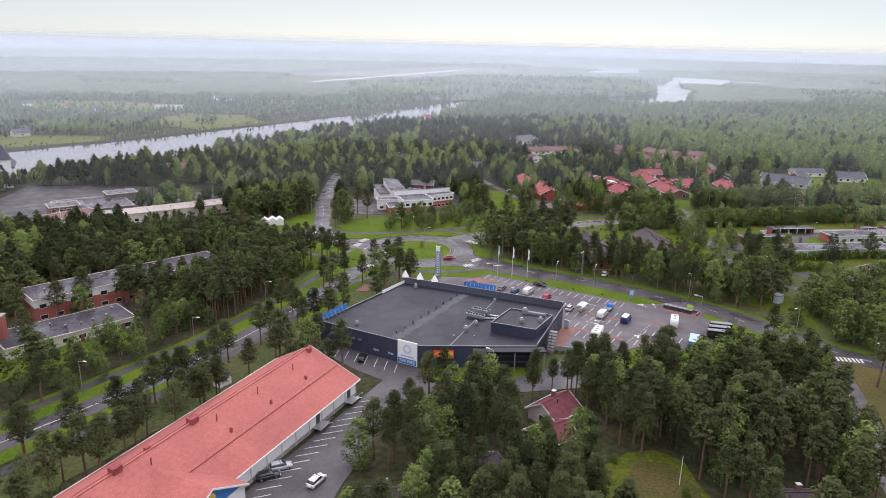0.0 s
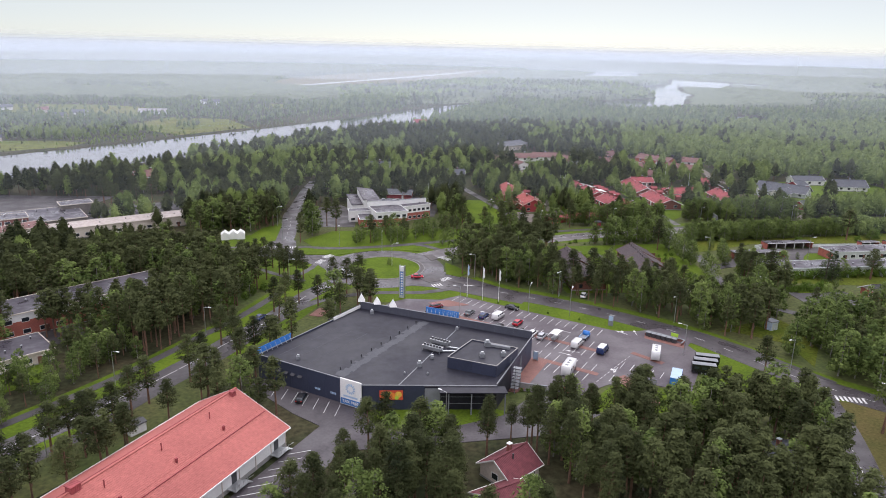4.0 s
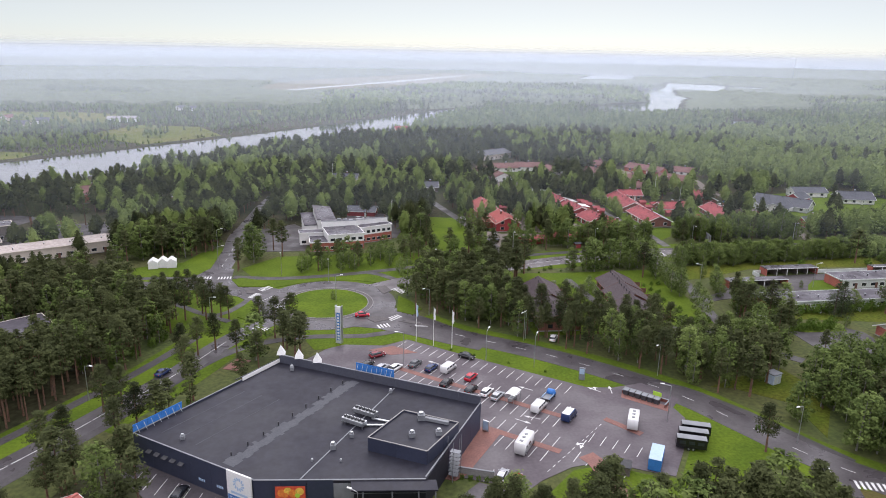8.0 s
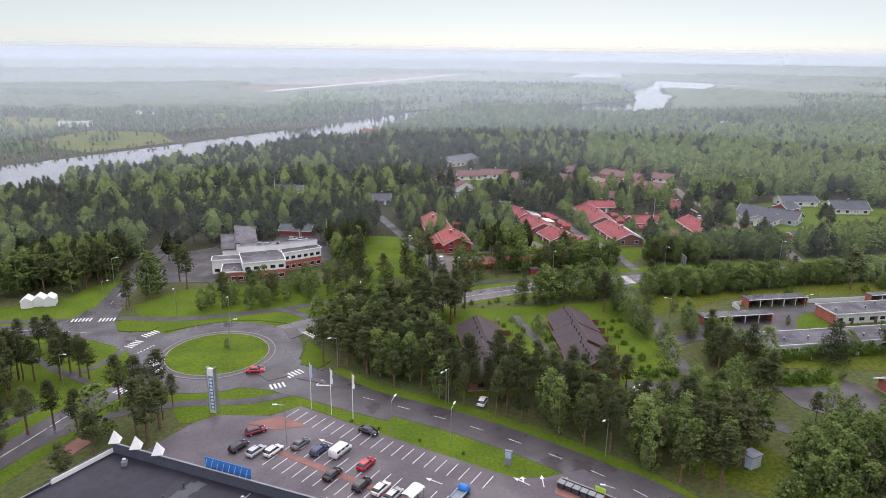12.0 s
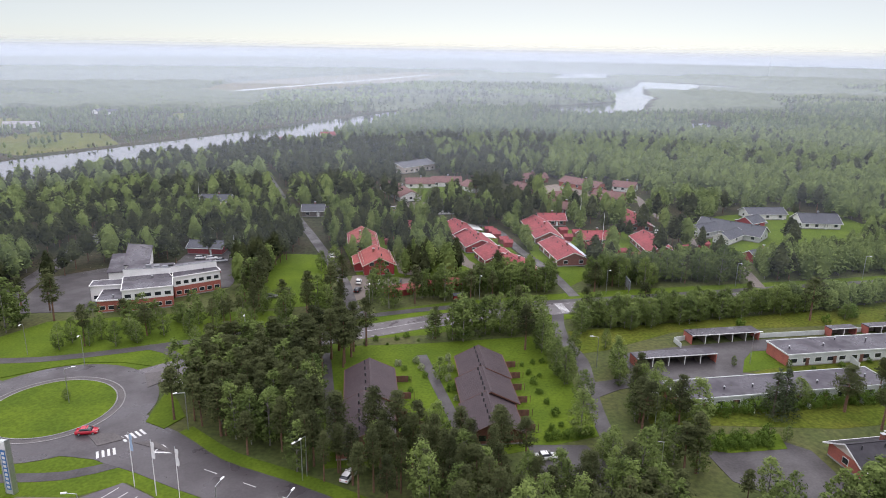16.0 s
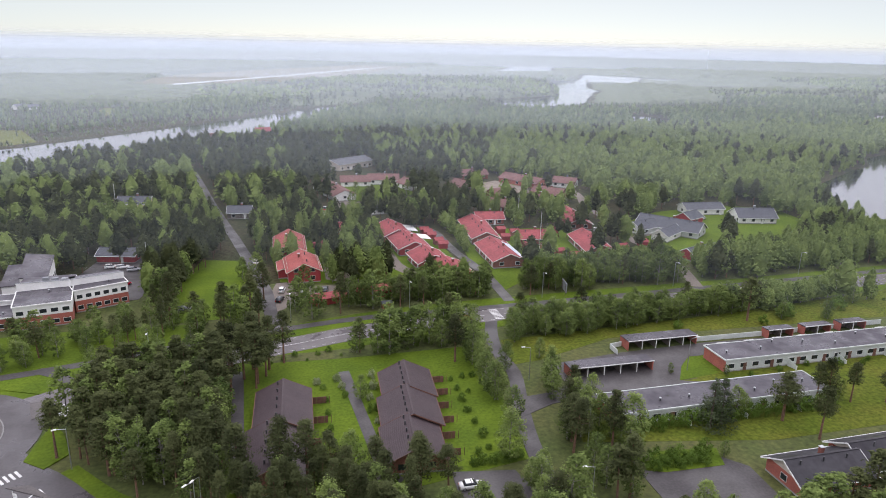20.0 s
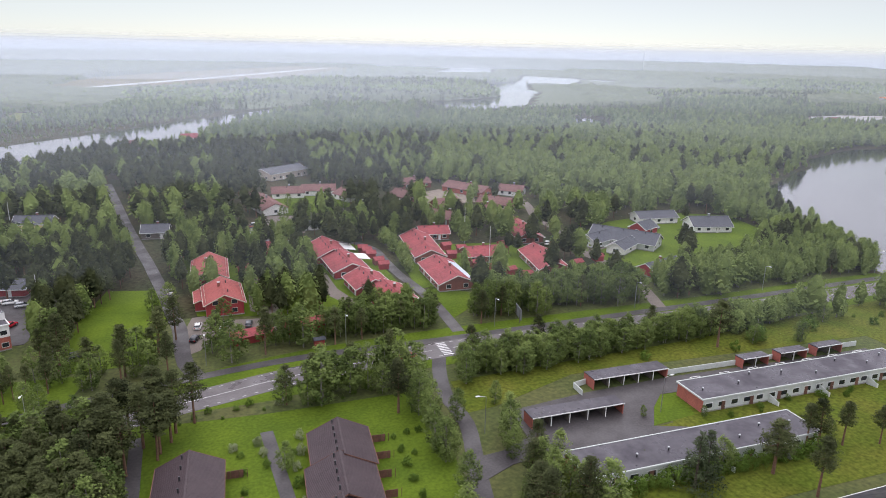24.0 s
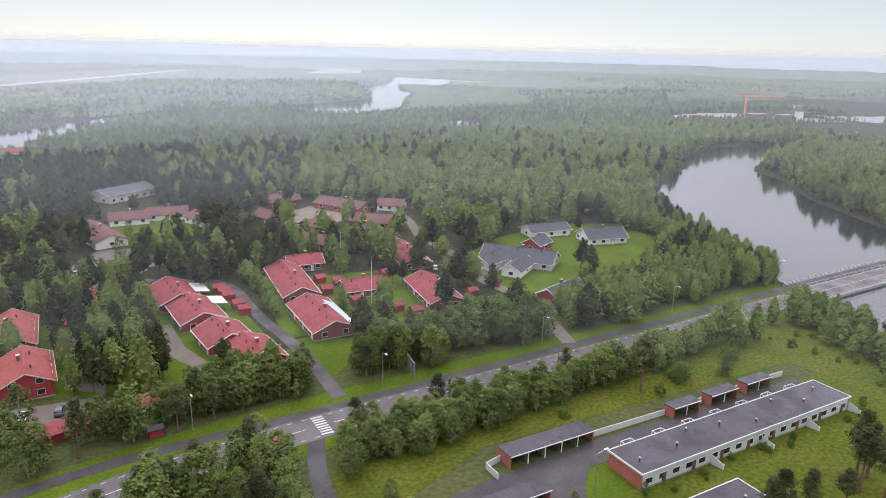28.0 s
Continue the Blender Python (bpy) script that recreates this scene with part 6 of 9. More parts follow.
# houses farther off
PINK = "white row house with faded reddish roof"
for p0, p1, w_, rf, wl_, lb in (
        ((131, 500), (138.6, 467), 12, TILEPK, WHITE, PINK), ((141, 507), (157, 506), 10, TILEPK, WHITE, PINK), ((157, 511), (174, 508), 10, TILEPK, WHITE, PINK), ((176, 499), (181, 487), 11, TILEPK, WHITE, PINK),
        ((212, 516), (229, 518), 11, TILEPK, BRICKDK, "row house with faded brown roof"), ((238, 505), (252, 482), 12, TILEPK, BRICK, "row house with faded brown roof"), ((240, 463), (252, 452), 12, TILEPK, BRICKDK, "row house with faded brown roof"),
        ((214, 459), (226, 462), 10, TILEPK, BRICKDK, "row house with faded brown roof"), ((207, 440), (216, 428), 9, TILEPK, BRICKDK, "row house with faded brown roof"), ((230, 440), (240, 444), 9, TILEPK, BRICKDK, "row house with faded brown roof"), ((262, 488), (272, 480), 10, TILEPK, WHITE, PINK), ((203, 490), (208, 478), 9, TILEPK, BRICKDK, "row house with faded brown roof")):
    gable("row_house", p0, p1, w_, 2.9, 5.4, rf, wl_, lb, "row house", 0.6, 3, 1, WHITE, 1, 1, 1, lite=True)
gable("village_hall", (140, 556), (163, 572), 17, 4.2, 6.4, GREYRF, CREAM, "long hall with dark grey roof", "hall", 0.6, 6, 2, WHITE, 0, 4, 2)
gable("white_garage", (147, 437), (160, 438), 6, 2.6, 3.6, GREYRF, WHITE, "white garage row with flat dark roof", "garage", 0.3, 0, 0, WHITE, 0, 0, 3)
gable("yellow_house", (34, 462), (48, 460), 9, 4.4, 7.0, GREYRF, YELLOW, "pale yellow house with dark grey roof", "house", 0.5, 3, 2, WHITE, 1, 0, 1, two=True)
gable("dark_house", (83, 441), (93, 440), 8, 3.0, 5.4, GREYRF, GREYWOOD, "dark boarded house with grey roof", "house", 0.5, 2, 1, WHITE, 1, 0, 1)
gable("red_garage", (41, 384), (54, 381), 8.5, 2.8, 4.6, GREYRF, REDWOOD, "red garage with grey roof and white doors", "garage", 0.5, 0, 1, WHITE, 0, 1, 3)
# detached houses by the east river
gable("grey_roofed_house", (263, 392), (280, 371), 12, 3.0, 6.2, GREYRF, PALEGREY, "pale house with large grey-blue roof", "house", 0.7, 5, 2, WHITE, 1, 3, 1)
gable("grey_roofed_house", (253, 381), (266, 386), 9, 3.0, 5.4, GREYRF, PALEGREY, "pale house wing with grey-blue roof", "house", 0.7, 2, 1, WHITE, 0, 1, 1)
gable("grey_roofed_house", (258, 368), (270, 376), 7, 3.0, 5.0, GREYRF, WHITE, "white porch wing with grey roof", "house", 0.7, 1, 1, WHITE, 0, 0, 1)
gable("red_barn", (284.5, 392), (293.5, 396), 8, 3.2, 5.6, GREYRF, REDWOOD, "small red barn with white corner boards", "barn", 0.5, 1, 1, WHITE, 0, 0, 1)
gable("white_house", (297, 412), (316, 410), 10, 3.0, 5.2, GREYRF, WHITE, "white garage with dark grey roof", "garage", 0.6, 3, 1, WHITE, 0, 0, 2)
gable("white_house", (313, 394), (330, 390), 12, 3.0, 6.2, GREYRF, WHITE, "white house with dark grey roof and veranda", "house", 0.7, 4, 3, WHITE, 1, 1, 1)
gable("red_barn", (254, 342), (270, 347), 8, 2.6, 4.8, GREYRF, REDWOOD, "red barn with grey metal roof", "barn", 0.5, 1, 0, WHITE, 1, 0, 1)
gable("red_barn", (289, 349), (298, 345.5), 6, 2.4, 4.2, GREYRF, REDWOOD, "small grey-roofed shed between trees", "shed", 0.5, 1, 0, WHITE, 0, 0, 1)

# the school
flat("school", 37.4, 326.8, 11, 14, 13, 7.0, FELTGREY, BRICK, "white and brick school with grey flat roof", "school", 5, 2, WHITE, 1, doors=1, band=3.6)
flat("school", 27.8, 324.4, 4, 7.4, 10, 4.0, FELTGREY, BRICK, "low brick school wing with grey flat roof", "school", 3, 1, WHITE, 1, doors=1)
flat("school", 50.2, 335.0, 24, 14.4, 4.6, 7.0, FELTGREY, BRICK, "white and brick school wing", "school", 6, 2, WHITE, 1, doors=0, band=3.6)
flat("school", 24.4, 332.0, 4, 9.4, 5.0, 5.4, FELTGREY, WHITE, "white school entrance wing", "school", 3, 1, WHITE, 0, doors=1)
for x, y, a, l_, d_ in ((35.8, 334.0, 3, 7.2, 8.6), (49.6, 337.2, 20, 7.2, 6.0)):
    pr = thing("school_corridor", pose(x, y, 0, 0, 0, a), "tall white corridor wall behind the school roofs", "corridor")
    Geo().box(-l_, -0.15, 0, l_, 0.15, 8.9).done("wall", WHITE, pr)
    Geo().box(-l_, -0.25, 8.9, l_, 0.25, 9.0).done("coping", GREYMETAL, pr)
    Geo().box(-l_, 0.15, 0, l_, d_, 7.6).done("rear_wall", WHITE, pr)
    Geo().box(-l_ + 0.1, 0.15, 7.6, l_ - 0.1, d_ + 0.2, 7.8).done("roof", FELTGREY, pr)
    for k_ in range(3 if l_ * d_ > 60 else 0):
        Geo().box(-0.6 + k_ * 2.5, 1.2, 7.7, 1.0 + k_ * 2.5, 2.6, 9.6 - 0.3 * k_).done("plant_unit", GREYMETAL, pr)
hall = thing("school_hall", pose(29.5, 352.5, 0, 0, 0, 8), "white school hall with steep grey single-pitch roof", "hall")
Geo().add([(-4, -9.5, 0), (3.4, -9.5, 0), (3.4, 8, 0), (-4, 8, 0), (-4, -9.5, 7.6), (3.4, -9.5, 7.6), (3.4, 8, 8.8), (-4, 8, 10.0)], [(0, 1, 5, 4), (1, 2, 6, 5), (2, 3, 7, 6), (3, 0, 4, 7)]).done("wall", WHITE, hall)
Geo().slab([(-4.3, -9.9, 7.8), (3.7, -9.9, 7.8), (3.7, 8.4, 9.1), (-4.3, 8.4, 10.3)], 0.3).done("roof", FELTGREY, hall)
Geo().slab([(-9.6, -9, 5.4), (-4.2, -9, 5.4), (-4.2, 8, 7.0), (-9.6, 8, 7.0)], 0.3).done("aisle_roof", FELTGREY, hall)
Geo().box(-9.2, -8.6, 0, -4.1, 7.6, 5.0).done("aisle_wall", WHITE, hall)
for i in range(4):
    window(hall, 3.4, -6.5 + i * 4.0, 2.8, 2.2, 1.6, 0)
block([(14, 313), (62, 316), (64, 346), (44, 364), (16, 364)])

# flat-roofed blocks to the west
flat("apartment_block", -65.2, 219.5, 36.6, 58, 13, 7.0, FELTGREY, BRICK, "two-storey brick block with wet grey flat roof", "apartment block", 14, 2, CREAM, 7, doors=4, band=4.6)
flat("low_block", -73.5, 187.2, 37, 32, 13, 3.4, FELTGREY, CREAM, "low flat-roofed block with dark roof vents", "building", 8, 1, CREAM, 9, doors=3)
flat("shop_block", -80.3, 320.6, 26, 64, 11, 4.6, mat("pale_roof_sheet", (0.36, 0.31, 0.28), (0.30, 0.265, 0.245), rough=0.7, big=0.1, fine=1), CREAM, "long low shop building with pale roof", "shop", 16, 1, CREAM, 6, doors=4)
flat("shop_block", -112, 334, 28, 30, 26, 4.4, FELTGREY, GREYWOOD, "shop building with grey flat roof", "shop", 6, 1, CREAM, 6, doors=2)
flat("shop_block", -104, 350, 28, 13, 9, 6.4, FELTGREY, GREYWOOD, "raised grey roof lantern of a shop building", "shop", 4, 1, CREAM, 2, doors=0)
flat("shop_block", -121, 324, 28, 12, 10, 6.2, FELTGREY, BRICKDK, "two-storey brick shop wing with grey roof", "shop", 4, 2, CREAM, 2, doors=1)
flat("shop_block", -113, 308, 43, 22, 11, 5.4, TILEPK, CREAM, "shop wing with pinkish roof", "shop", 4, 1, CREAM, 2, doors=2)
gable("brown_cabin", (-50, 398), (-40, 404), 8, 3, 5.4, GREYRF, BRICK, "brown house behind the shops", "house", 0.5, 3, 1, WHITE, 1)
ch = thing("church", pose(-175, 395, 0, 0, 0, 20), "white church tower with a pointed grey roof", "church")
Geo().box(-4, -4, 0, 4, 4, 15).done("tower", WHITE, ch)
Geo().add([(-4.6, -4.6, 15), (4.6, -4.6, 15), (4.6, 4.6, 15), (-4.6, 4.6, 15), (0, 0, 25)], [(0, 1, 4), (1, 2, 4), (2, 3, 4), (3, 0, 4)]).done("spire", GREYRF, ch)
Geo().box(-5, 4, 0, 5, 28, 9).done("nave", WHITE, ch)
Geo().add([(-5.5, 4, 9), (5.5, 4, 9), (5.5, 28.5, 9), (-5.5, 28.5, 9), (0, 4, 15), (0, 28.5, 15)], [(0, 4, 5, 3), (1, 2, 5, 4), (0, 1, 4), (2, 3, 5)]).done("nave_roof", GREYRF, ch)
for f in range(4):
    window(ch, 4.02 * math.cos(f * math.pi / 2), 4.02 * math.sin(f * math.pi / 2), 10, 1.2, 2.6, 90 * f)
cy = thing("chimney_stack", pose(-86, 179.5, 0), "square red brick chimney stack", "chimney")
Geo().box(-1.1, -1.1, 0, 1.1, 1.1, 9.4).done("shaft", BRICK, cy)
Geo().box(-1.25, -1.25, 9.4, 1.25, 1.25, 9.8).done("cap", CONCRETE, cy)
for k in range(3):
    tn = thing("party_tent", pose(-31.5 + k * 3.1, 304.5 + 0.8 * (k % 2) + 0.5 * k, 0, 0, 0, 8), "white party tent on the lawn", "tent", "tents")
    Geo().box(-1.6, -2, 0, 1.6, 2, 2.3).done("side", WHITE, tn)
    Geo().add([(-1.7, -2.1, 2.3), (1.7, -2.1, 2.3), (1.7, 2.1, 2.3), (-1.7, 2.1, 2.3), (0, -2.1, 3.5), (0, 2.1, 3.5)], [(0, 4, 5, 3), (1, 2, 5, 4), (0, 1, 4), (2, 3, 5)]).done("roof", WHITE, tn)
# house among the near pines
WINERF = ribbed(mat("wine_red_roof", (0.150, 0.042, 0.050), (0.112, 0.034, 0.040), rough=0.75, big=0.2, fine=1.2, fine_amt=0.2, spec=0.25), 0.9, "X", 0.6)
gable("red_roofed_house", (42.6, 127.6), (49.4, 132.2), 7.6, 3.0, 5.4, WINERF, CREAM, "white house with dark red roof among pines", "house", 0.6, 2, 1, WHITE, 1, 1, 1)
gable("white_house", (21.5, 106.5), (28.5, 111.5), 7, 2.8, 4.8, BROWNRF, CREAM, "white house with dark roof hidden among pines", "house", 0.5, 2, 1, WHITE, 1, 0, 1)
gable("red_roofed_house", (38.5, 119), (46, 122), 7, 2.6, 4.4, WINERF, GREYWOOD, "low outbuilding with dark red roof", "outbuilding", 0.5, 2, 1, WHITE, 0, 0, 1)
gable("grey_roofed_cabin", (95, 124), (103, 127.5), 8, 2.8, 5.2, GREYRF, GREYWOOD, "grey-roofed cabin between pines", "cabin", 0.5, 2, 1, GREYWOOD, 1, 0, 1)
gable("dark_roofed_cabin", (3, 104), (10, 103), 6, 2.6, 4.6, BROWNRF, GREYWOOD, "dark-roofed cabin under trees", "cabin", 0.5, 2, 1, GREYWOOD, 1, 0, 1)
gable("dark_roofed_cabin", (74, 94), (83, 93), 7, 2.6, 4.6, BROWNRF, GREYWOOD, "dark-roofed cabin under trees", "cabin", 0.5, 2, 1, GREYWOOD, 1, 0, 1)
ks = thing("transformer_kiosk", pose(140.9, 192.4, 0, 0, 0, 20), "pale blue-grey transformer kiosk with flat roof", "kiosk")
Geo().box(-1.4, -1.2, 0, 1.4, 1.2, 2.6).done("wall", TARP, ks)
Geo().box(-1.6, -1.4, 2.6, 1.6, 1.4, 2.8).done("roof", GREYMETAL, ks)
for s_ in (-0.65, 0.65):
    Geo().box(s_ - 0.55, -1.26, 0.15, s_ + 0.55, -1.2, 2.2).done("door", PALEGREY, ks)
gable("bin_kiosk", (-29, 152.8), (-26.6, 155.4), 2.4, 2.2, 2.6, DARKMETAL, WHITE, "small white kiosk with dark roof", "kiosk", 0.2, 0, 0, WHITE, 0, 0, 1)
gable("bus_shelter", (132.2, 315.6), (134.8, 315.8), 1.6, 2.1, 2.5, GREYRF, REDWOOD, "small red bus shelter by the road", "bus shelter", 0.3, 0, 0, WHITE, 0, 0, 0)
gable("brick_house", (-97, 421), (-82, 430), 11, 5.2, 8.2, TILEPK, BRICK, "two-storey brick house among pines", "house", 0.5, 4, 2, WHITE, 1, 0, 1, two=True)
# farms over the river
for x, y, l_, a_, rf, wl_ in ((-254, 812, 16, 10, GREYRF, WHITE), (-184, 832, 30, 5, CONCRETE, WHITE), (-154, 975, 14, 60, GREYRF, WHITE), (-140, 968, 12, 20, GREYRF, WHITE), (-262, 780, 12, 0, GREYRF, CREAM), (-350, 868, 14, 30, GREYRF, WHITE), (-250, 604, 12, 40, GREYRF, CREAM), (-300, 842, 12, 70, TILEPK, CREAM), (-420, 1240, 16, 0, GREYRF, WHITE), (-60, 1260, 14, 0, GREYRF, WHITE), (-30, 1270, 12, 30, GREYRF, WHITE), (60, 700, 12, 40, TILEPK, CREAM), (100, 735, 12, 10, TILEDK, CREAM), (150, 640, 14, 0, GREYRF, WHITE), (840, 470, 16, 30, GREYRF, WHITE), (560, 720, 12, 0, GREYRF, WHITE)):
    c_, s_ = math.cos(radians(a_)) * l_ / 2, math.sin(radians(a_)) * l_ / 2
    gable("farm_house", (x - c_, y - s_), (x + c_, y + s_), 9, 3.4, 6, rf, wl_, "distant pale farm house across the river", "house", 0.5, 1, 0, WHITE, 0, 0, 0, group="distant farms", lite=True)
# building works with a crane in the far east
cr = thing("tower_crane", pose(951, 807, 0, 0, 0, -42), "orange tower crane over distant building works", "crane")
Geo().box(-1, -1, 0, 1, 1, 24).done("mast", CRANE, cr)
Geo().beam((-18, 0, 24.6), (46, 0, 25.4), 1.2, 1.6).done("jib", CRANE, cr)
Geo().box(-18, -1.4, 21.5, -13, 1.4, 24.4).done("counterweight", CONCRETE, cr)
for x, y, l_, w_, h_, rf, wl_ in ((806, 786, 14, 10, 5, GREYRF, WHITE), (826, 788, 20, 10, 5, CONCRETE, REDWOOD), (852, 786, 22, 12, 5.5, CONCRETE, WHITE), (884, 780, 32, 12, 5, CONCRETE, WHITE), (922, 766, 24, 12, 5.5, CONCRETE, REDWOOD), (944, 742, 20, 12, 6, CONCRETE, REDWOOD), (937, 718, 7, 7, 12, TILEPK, WHITE)):
    flat("works_building", x, y, -12, l_, w_, h_, rf, wl_, "distant building of the works", "building", 5, 1, CREAM, 0, group="works buildings", doors=0)

# the bridge over the east river
br = thing("road_bridge", pose(340, 308.8, 0, 0, 0, 1.4), "concrete road bridge with steel railings over the river", "bridge")
Geo().box(0, -5.6, -0.9, 150, 10.1, 0.0).done("deck", CONCRETE, br)
Geo().box(0, -4.5, 0.0, 150, 4.5, 0.06).done("carriageway", PALEASPH, br)
Geo().box(0, 5.6, 0.0, 150, 9.6, 0.14).done("walkway", PATHASPH, br)
for y in (-5.4, 5.3, 9.8):
    Geo().beam((0, y, 1.05), (150, y, 1.05), 0.1, 0.1).done("top_rail", STEEL, br)
    Geo().beam((0, y, 0.6), (150, y, 0.6), 0.06, 0.06).done("mid_rail", STEEL, br)
    for i in range(25):
        Geo().box(i * 6, y - 0.05, 0, i * 6 + 0.12, y + 0.05, 1.05).done("post", STEEL, br)
for x in (36, 72, 108):
    Geo().box(x - 0.9, -5, -4.0, x + 0.9, 9.4, -0.9).done("pier", CONCRETE, br)
Geo().box(0, -0.08, 0.06, 150, 0.08, 0.066).done("centre_line", PAINT, br)


# ------------------------------------------------------------------ street lamps, signs, bins
def lamp(x, y, ang, h=8.5, arm=1.6):
    ob = thing("street_lamp", pose(x, y, 0, 0, 0, ang), "grey steel street lamp with white head", "street lamp", "street lamps")
    Geo().tube((0, 0, 0), (0, 0, h), 0.1, 0.06, n=8).done("pole", STEEL, ob)
    Geo().tube((0, 0, h), (arm, 0, h + 0.35), 0.05, 0.045, n=6).done("arm", STEEL, ob)
    h_ = Geo().slab([(arm - 0.1, -0.17, h + 0.46), (arm + 0.75, -0.14, h + 0.5), (arm + 0.75, 0.14, h + 0.5), (arm - 0.1, 0.17, h + 0.46)], 0.16).done("head", LAMPGLASS, ob)
    return ob


for x, y, a in ((-30.9, 237, -30), (-20.6, 223.4, -30), (-22, 203, -30), (-38, 176, -30), (-58, 152, -30), (-2, 246, -30), (86.7, 226, -120), (113.8, 199.4, -140), (84, 207.8, 60), (72.4, 212.6, 60), (129.2, 166, 200), (62, 246.6, 200), (85.9, 224.8, 230), (31.6, 281.5, -90), (140.5, 314.5, -90), (183.8, 314.6, -90), (232, 316, -90), (284, 318, -90), (339.7, 321.8, -90), (104.9, 311.6, -90), (-8, 300, 0), (-12, 325, 0), (34, 262, 0), (159, 262, 180), (160, 232, 180), (106, 178, 160), (135, 140, 150), (70, 290, -90), (15, 291, -90), (152, 214, 180), (200, 258.6, 0), (51, 214, 180), (-74, 138, -30)):
    lamp(x, y, a)
for x, y, a in ((-42, 146, -60), (37, 151, 150)):
    lamp(x, y, a, 7, 1.2)
for x, y, h in ((62.4, 104.0, 6), (207.9, 402.3, 14), (204.1, 366.9, 15), (33.5, 455, 14), (60, 360, 12), (-112, 296, 11), (-118, 290, 11), (-106, 300, 11)):
    fp = thing("mast", pose(x, y, 0), "thin white flag mast in a yard", "mast", "masts")
    Geo().tube((0, 0, 0), (0, 0, h), 0.09, 0.05, n=8).done("pole", WHITE, fp)
    Geo().tube((0, 0, h), (0, 0, h + 0.25), 0.1, 0.03, n=8).done("finial", STEEL, fp)
bl = thing("road_billboard", pose(192.3, 316.6, 0, 0, 0, 80), "grey roadside billboard seen from behind", "billboard")
Geo().box(-3, -0.1, 1.2, 3, 0.1, 4.4).done("board", GREYMETAL, bl)
for x in (-2, 2):
    Geo().box(x - 0.08, 0.1, 0, x + 0.08, 0.26, 4.2).done("post", GREYWOOD, bl)
bp = thing("pillar_sign", pose(93.9, 199.6, 0, 0, 0, -30), "grey and blue entrance pillar sign", "sign")
Geo().box(-0.7, -0.25, 0, 0.7, 0.25, 3.2).done("body", GREYMETAL, bp)
Geo().box(-0.6, -0.28, 1.6, 0.6, 0.28, 3.0).done("face", PALEBLUE, bp)
for i in range(6):
    bx, by = 101.8 + i * 1.05, 190.9 - i * 1.05
    b_ = thing("recycling_bin", pose(bx, by, 0.1, 0, 0, -45), "dark green recycling container on red pavers", "recycling bin", "recycling bins")
    Geo().box(-0.6, -0.5, 0, 0.6, 0.5, 1.15).done("body", DARKMETAL, b_)
    Geo().slab([(-0.66, -0.56, 1.25), (0.66, -0.56, 1.25), (0.66, 0.56, 1.4), (-0.66, 0.56, 1.4)], 0.12).done("lid", GREYMETAL, b_)
rw = thing("recycling_wall", pose(105.2, 188.4, 0.05, 0, 0, -45), "low red brick wall round recycling containers", "wall")
for x0, y0, x1, y1 in ((-5.2, 1.2, 5.6, 1.45), (5.4, -1.6, 5.65, 1.2), (-5.2, -0.6, -4.95, 1.2)):
    Geo().box(x0, y0, 0, x1, y1, 0.75).done("wall", BRICKDK, rw)
    Geo().box(x0 - 0.05, y0 - 0.05, 0.75, x1 + 0.05, y1 + 0.05, 0.83).done("coping", GREYMETAL, rw)
ls = thing("recycling_sign", pose(107.6, 186.8, 0, 0, 0, -45), "lime green sign above recycling bins", "sign")
Geo().box(-1, -0.05, 1.4, 1, 0.05, 2.4).done("board", LIME, ls)
for x in (-0.8, 0.8):
    Geo().box(x - 0.04, -0.04, 0, x + 0.04, 0.04, 1.4).done("post", STEEL, ls)
ct = thing("storage_container", pose(96, 162.6, 0.05, 0, 0, 58), "bright blue steel storage container", "container")
Geo().box(-3, -1.2, 0.15, 3, 1.2, 2.6).done("box", BLUE, ct)
for i in range(20):
    for s in (-1, 1):
        Geo().box(-2.85 + i * 0.3, s * 1.2 - 0.03, 0.3, -2.7 + i * 0.3, s * 1.2 + 0.03, 2.45).done("rib", BLUE, ct)
Geo().box(-3.03, -1.22, 2.56, 3.03, 1.22, 2.64).done("lid", PALEBLUE, ct)
for x in (-2.9, 2.9):
    for y in (-1.1, 1.1):
        Geo().box(x - 0.1, y - 0.1, 0, x + 0.1, y + 0.1, 0.2).done("foot", DARKMETAL, ct)
gable("tool_shed", (86.4, 161.9), (89.6, 160.2), 2.6, 2.0, 2.5, DARKMETAL, GREYWOOD, "small dark wooden shed by the car park", "shed", 0.2, 0, 0, GREYWOOD, 0, 0, 1)
us = thing("trolley_shelter", pose(74.2, 191.4, 0, 0, 0, 50), "glass and steel trolley shelter", "trolley shelter")
for x in (-1.8, 1.8):
    for y in (-1.1, 1.1):
        Geo().box(x - 0.04, y - 0.04, 0, x + 0.04, y + 0.04, 2.2).done("post", STEEL, us)
for i in range(5):
    a0, a1 = -1.2 + i * 0.48, -0.76 + i * 0.48
    Geo().slab([(-2, a0, 2.45 - a0 * a0 * 0.2), (2, a0, 2.45 - a0 * a0 * 0.2), (2, a1, 2.45 - a1 * a1 * 0.2), (-2, a1, 2.45 - a1 * a1 * 0.2)], 0.04).done("roof_sheet", LAMPGLASS, us)
for i in range(4):
    Geo().box(-1.6 + i * 0.8, -0.5, 0.3, -1.0 + i * 0.8, 0.5, 1.0).done("trolley", STEEL, us)


# ------------------------------------------------------------------ vehicles
def paintwork(name, c):
    return MATS.get(name) or mat(name, c, tuple(x * 0.93 for x in c), rough=0.22, big=0.8, fine=6, fine_amt=0.03, spec=0.6)


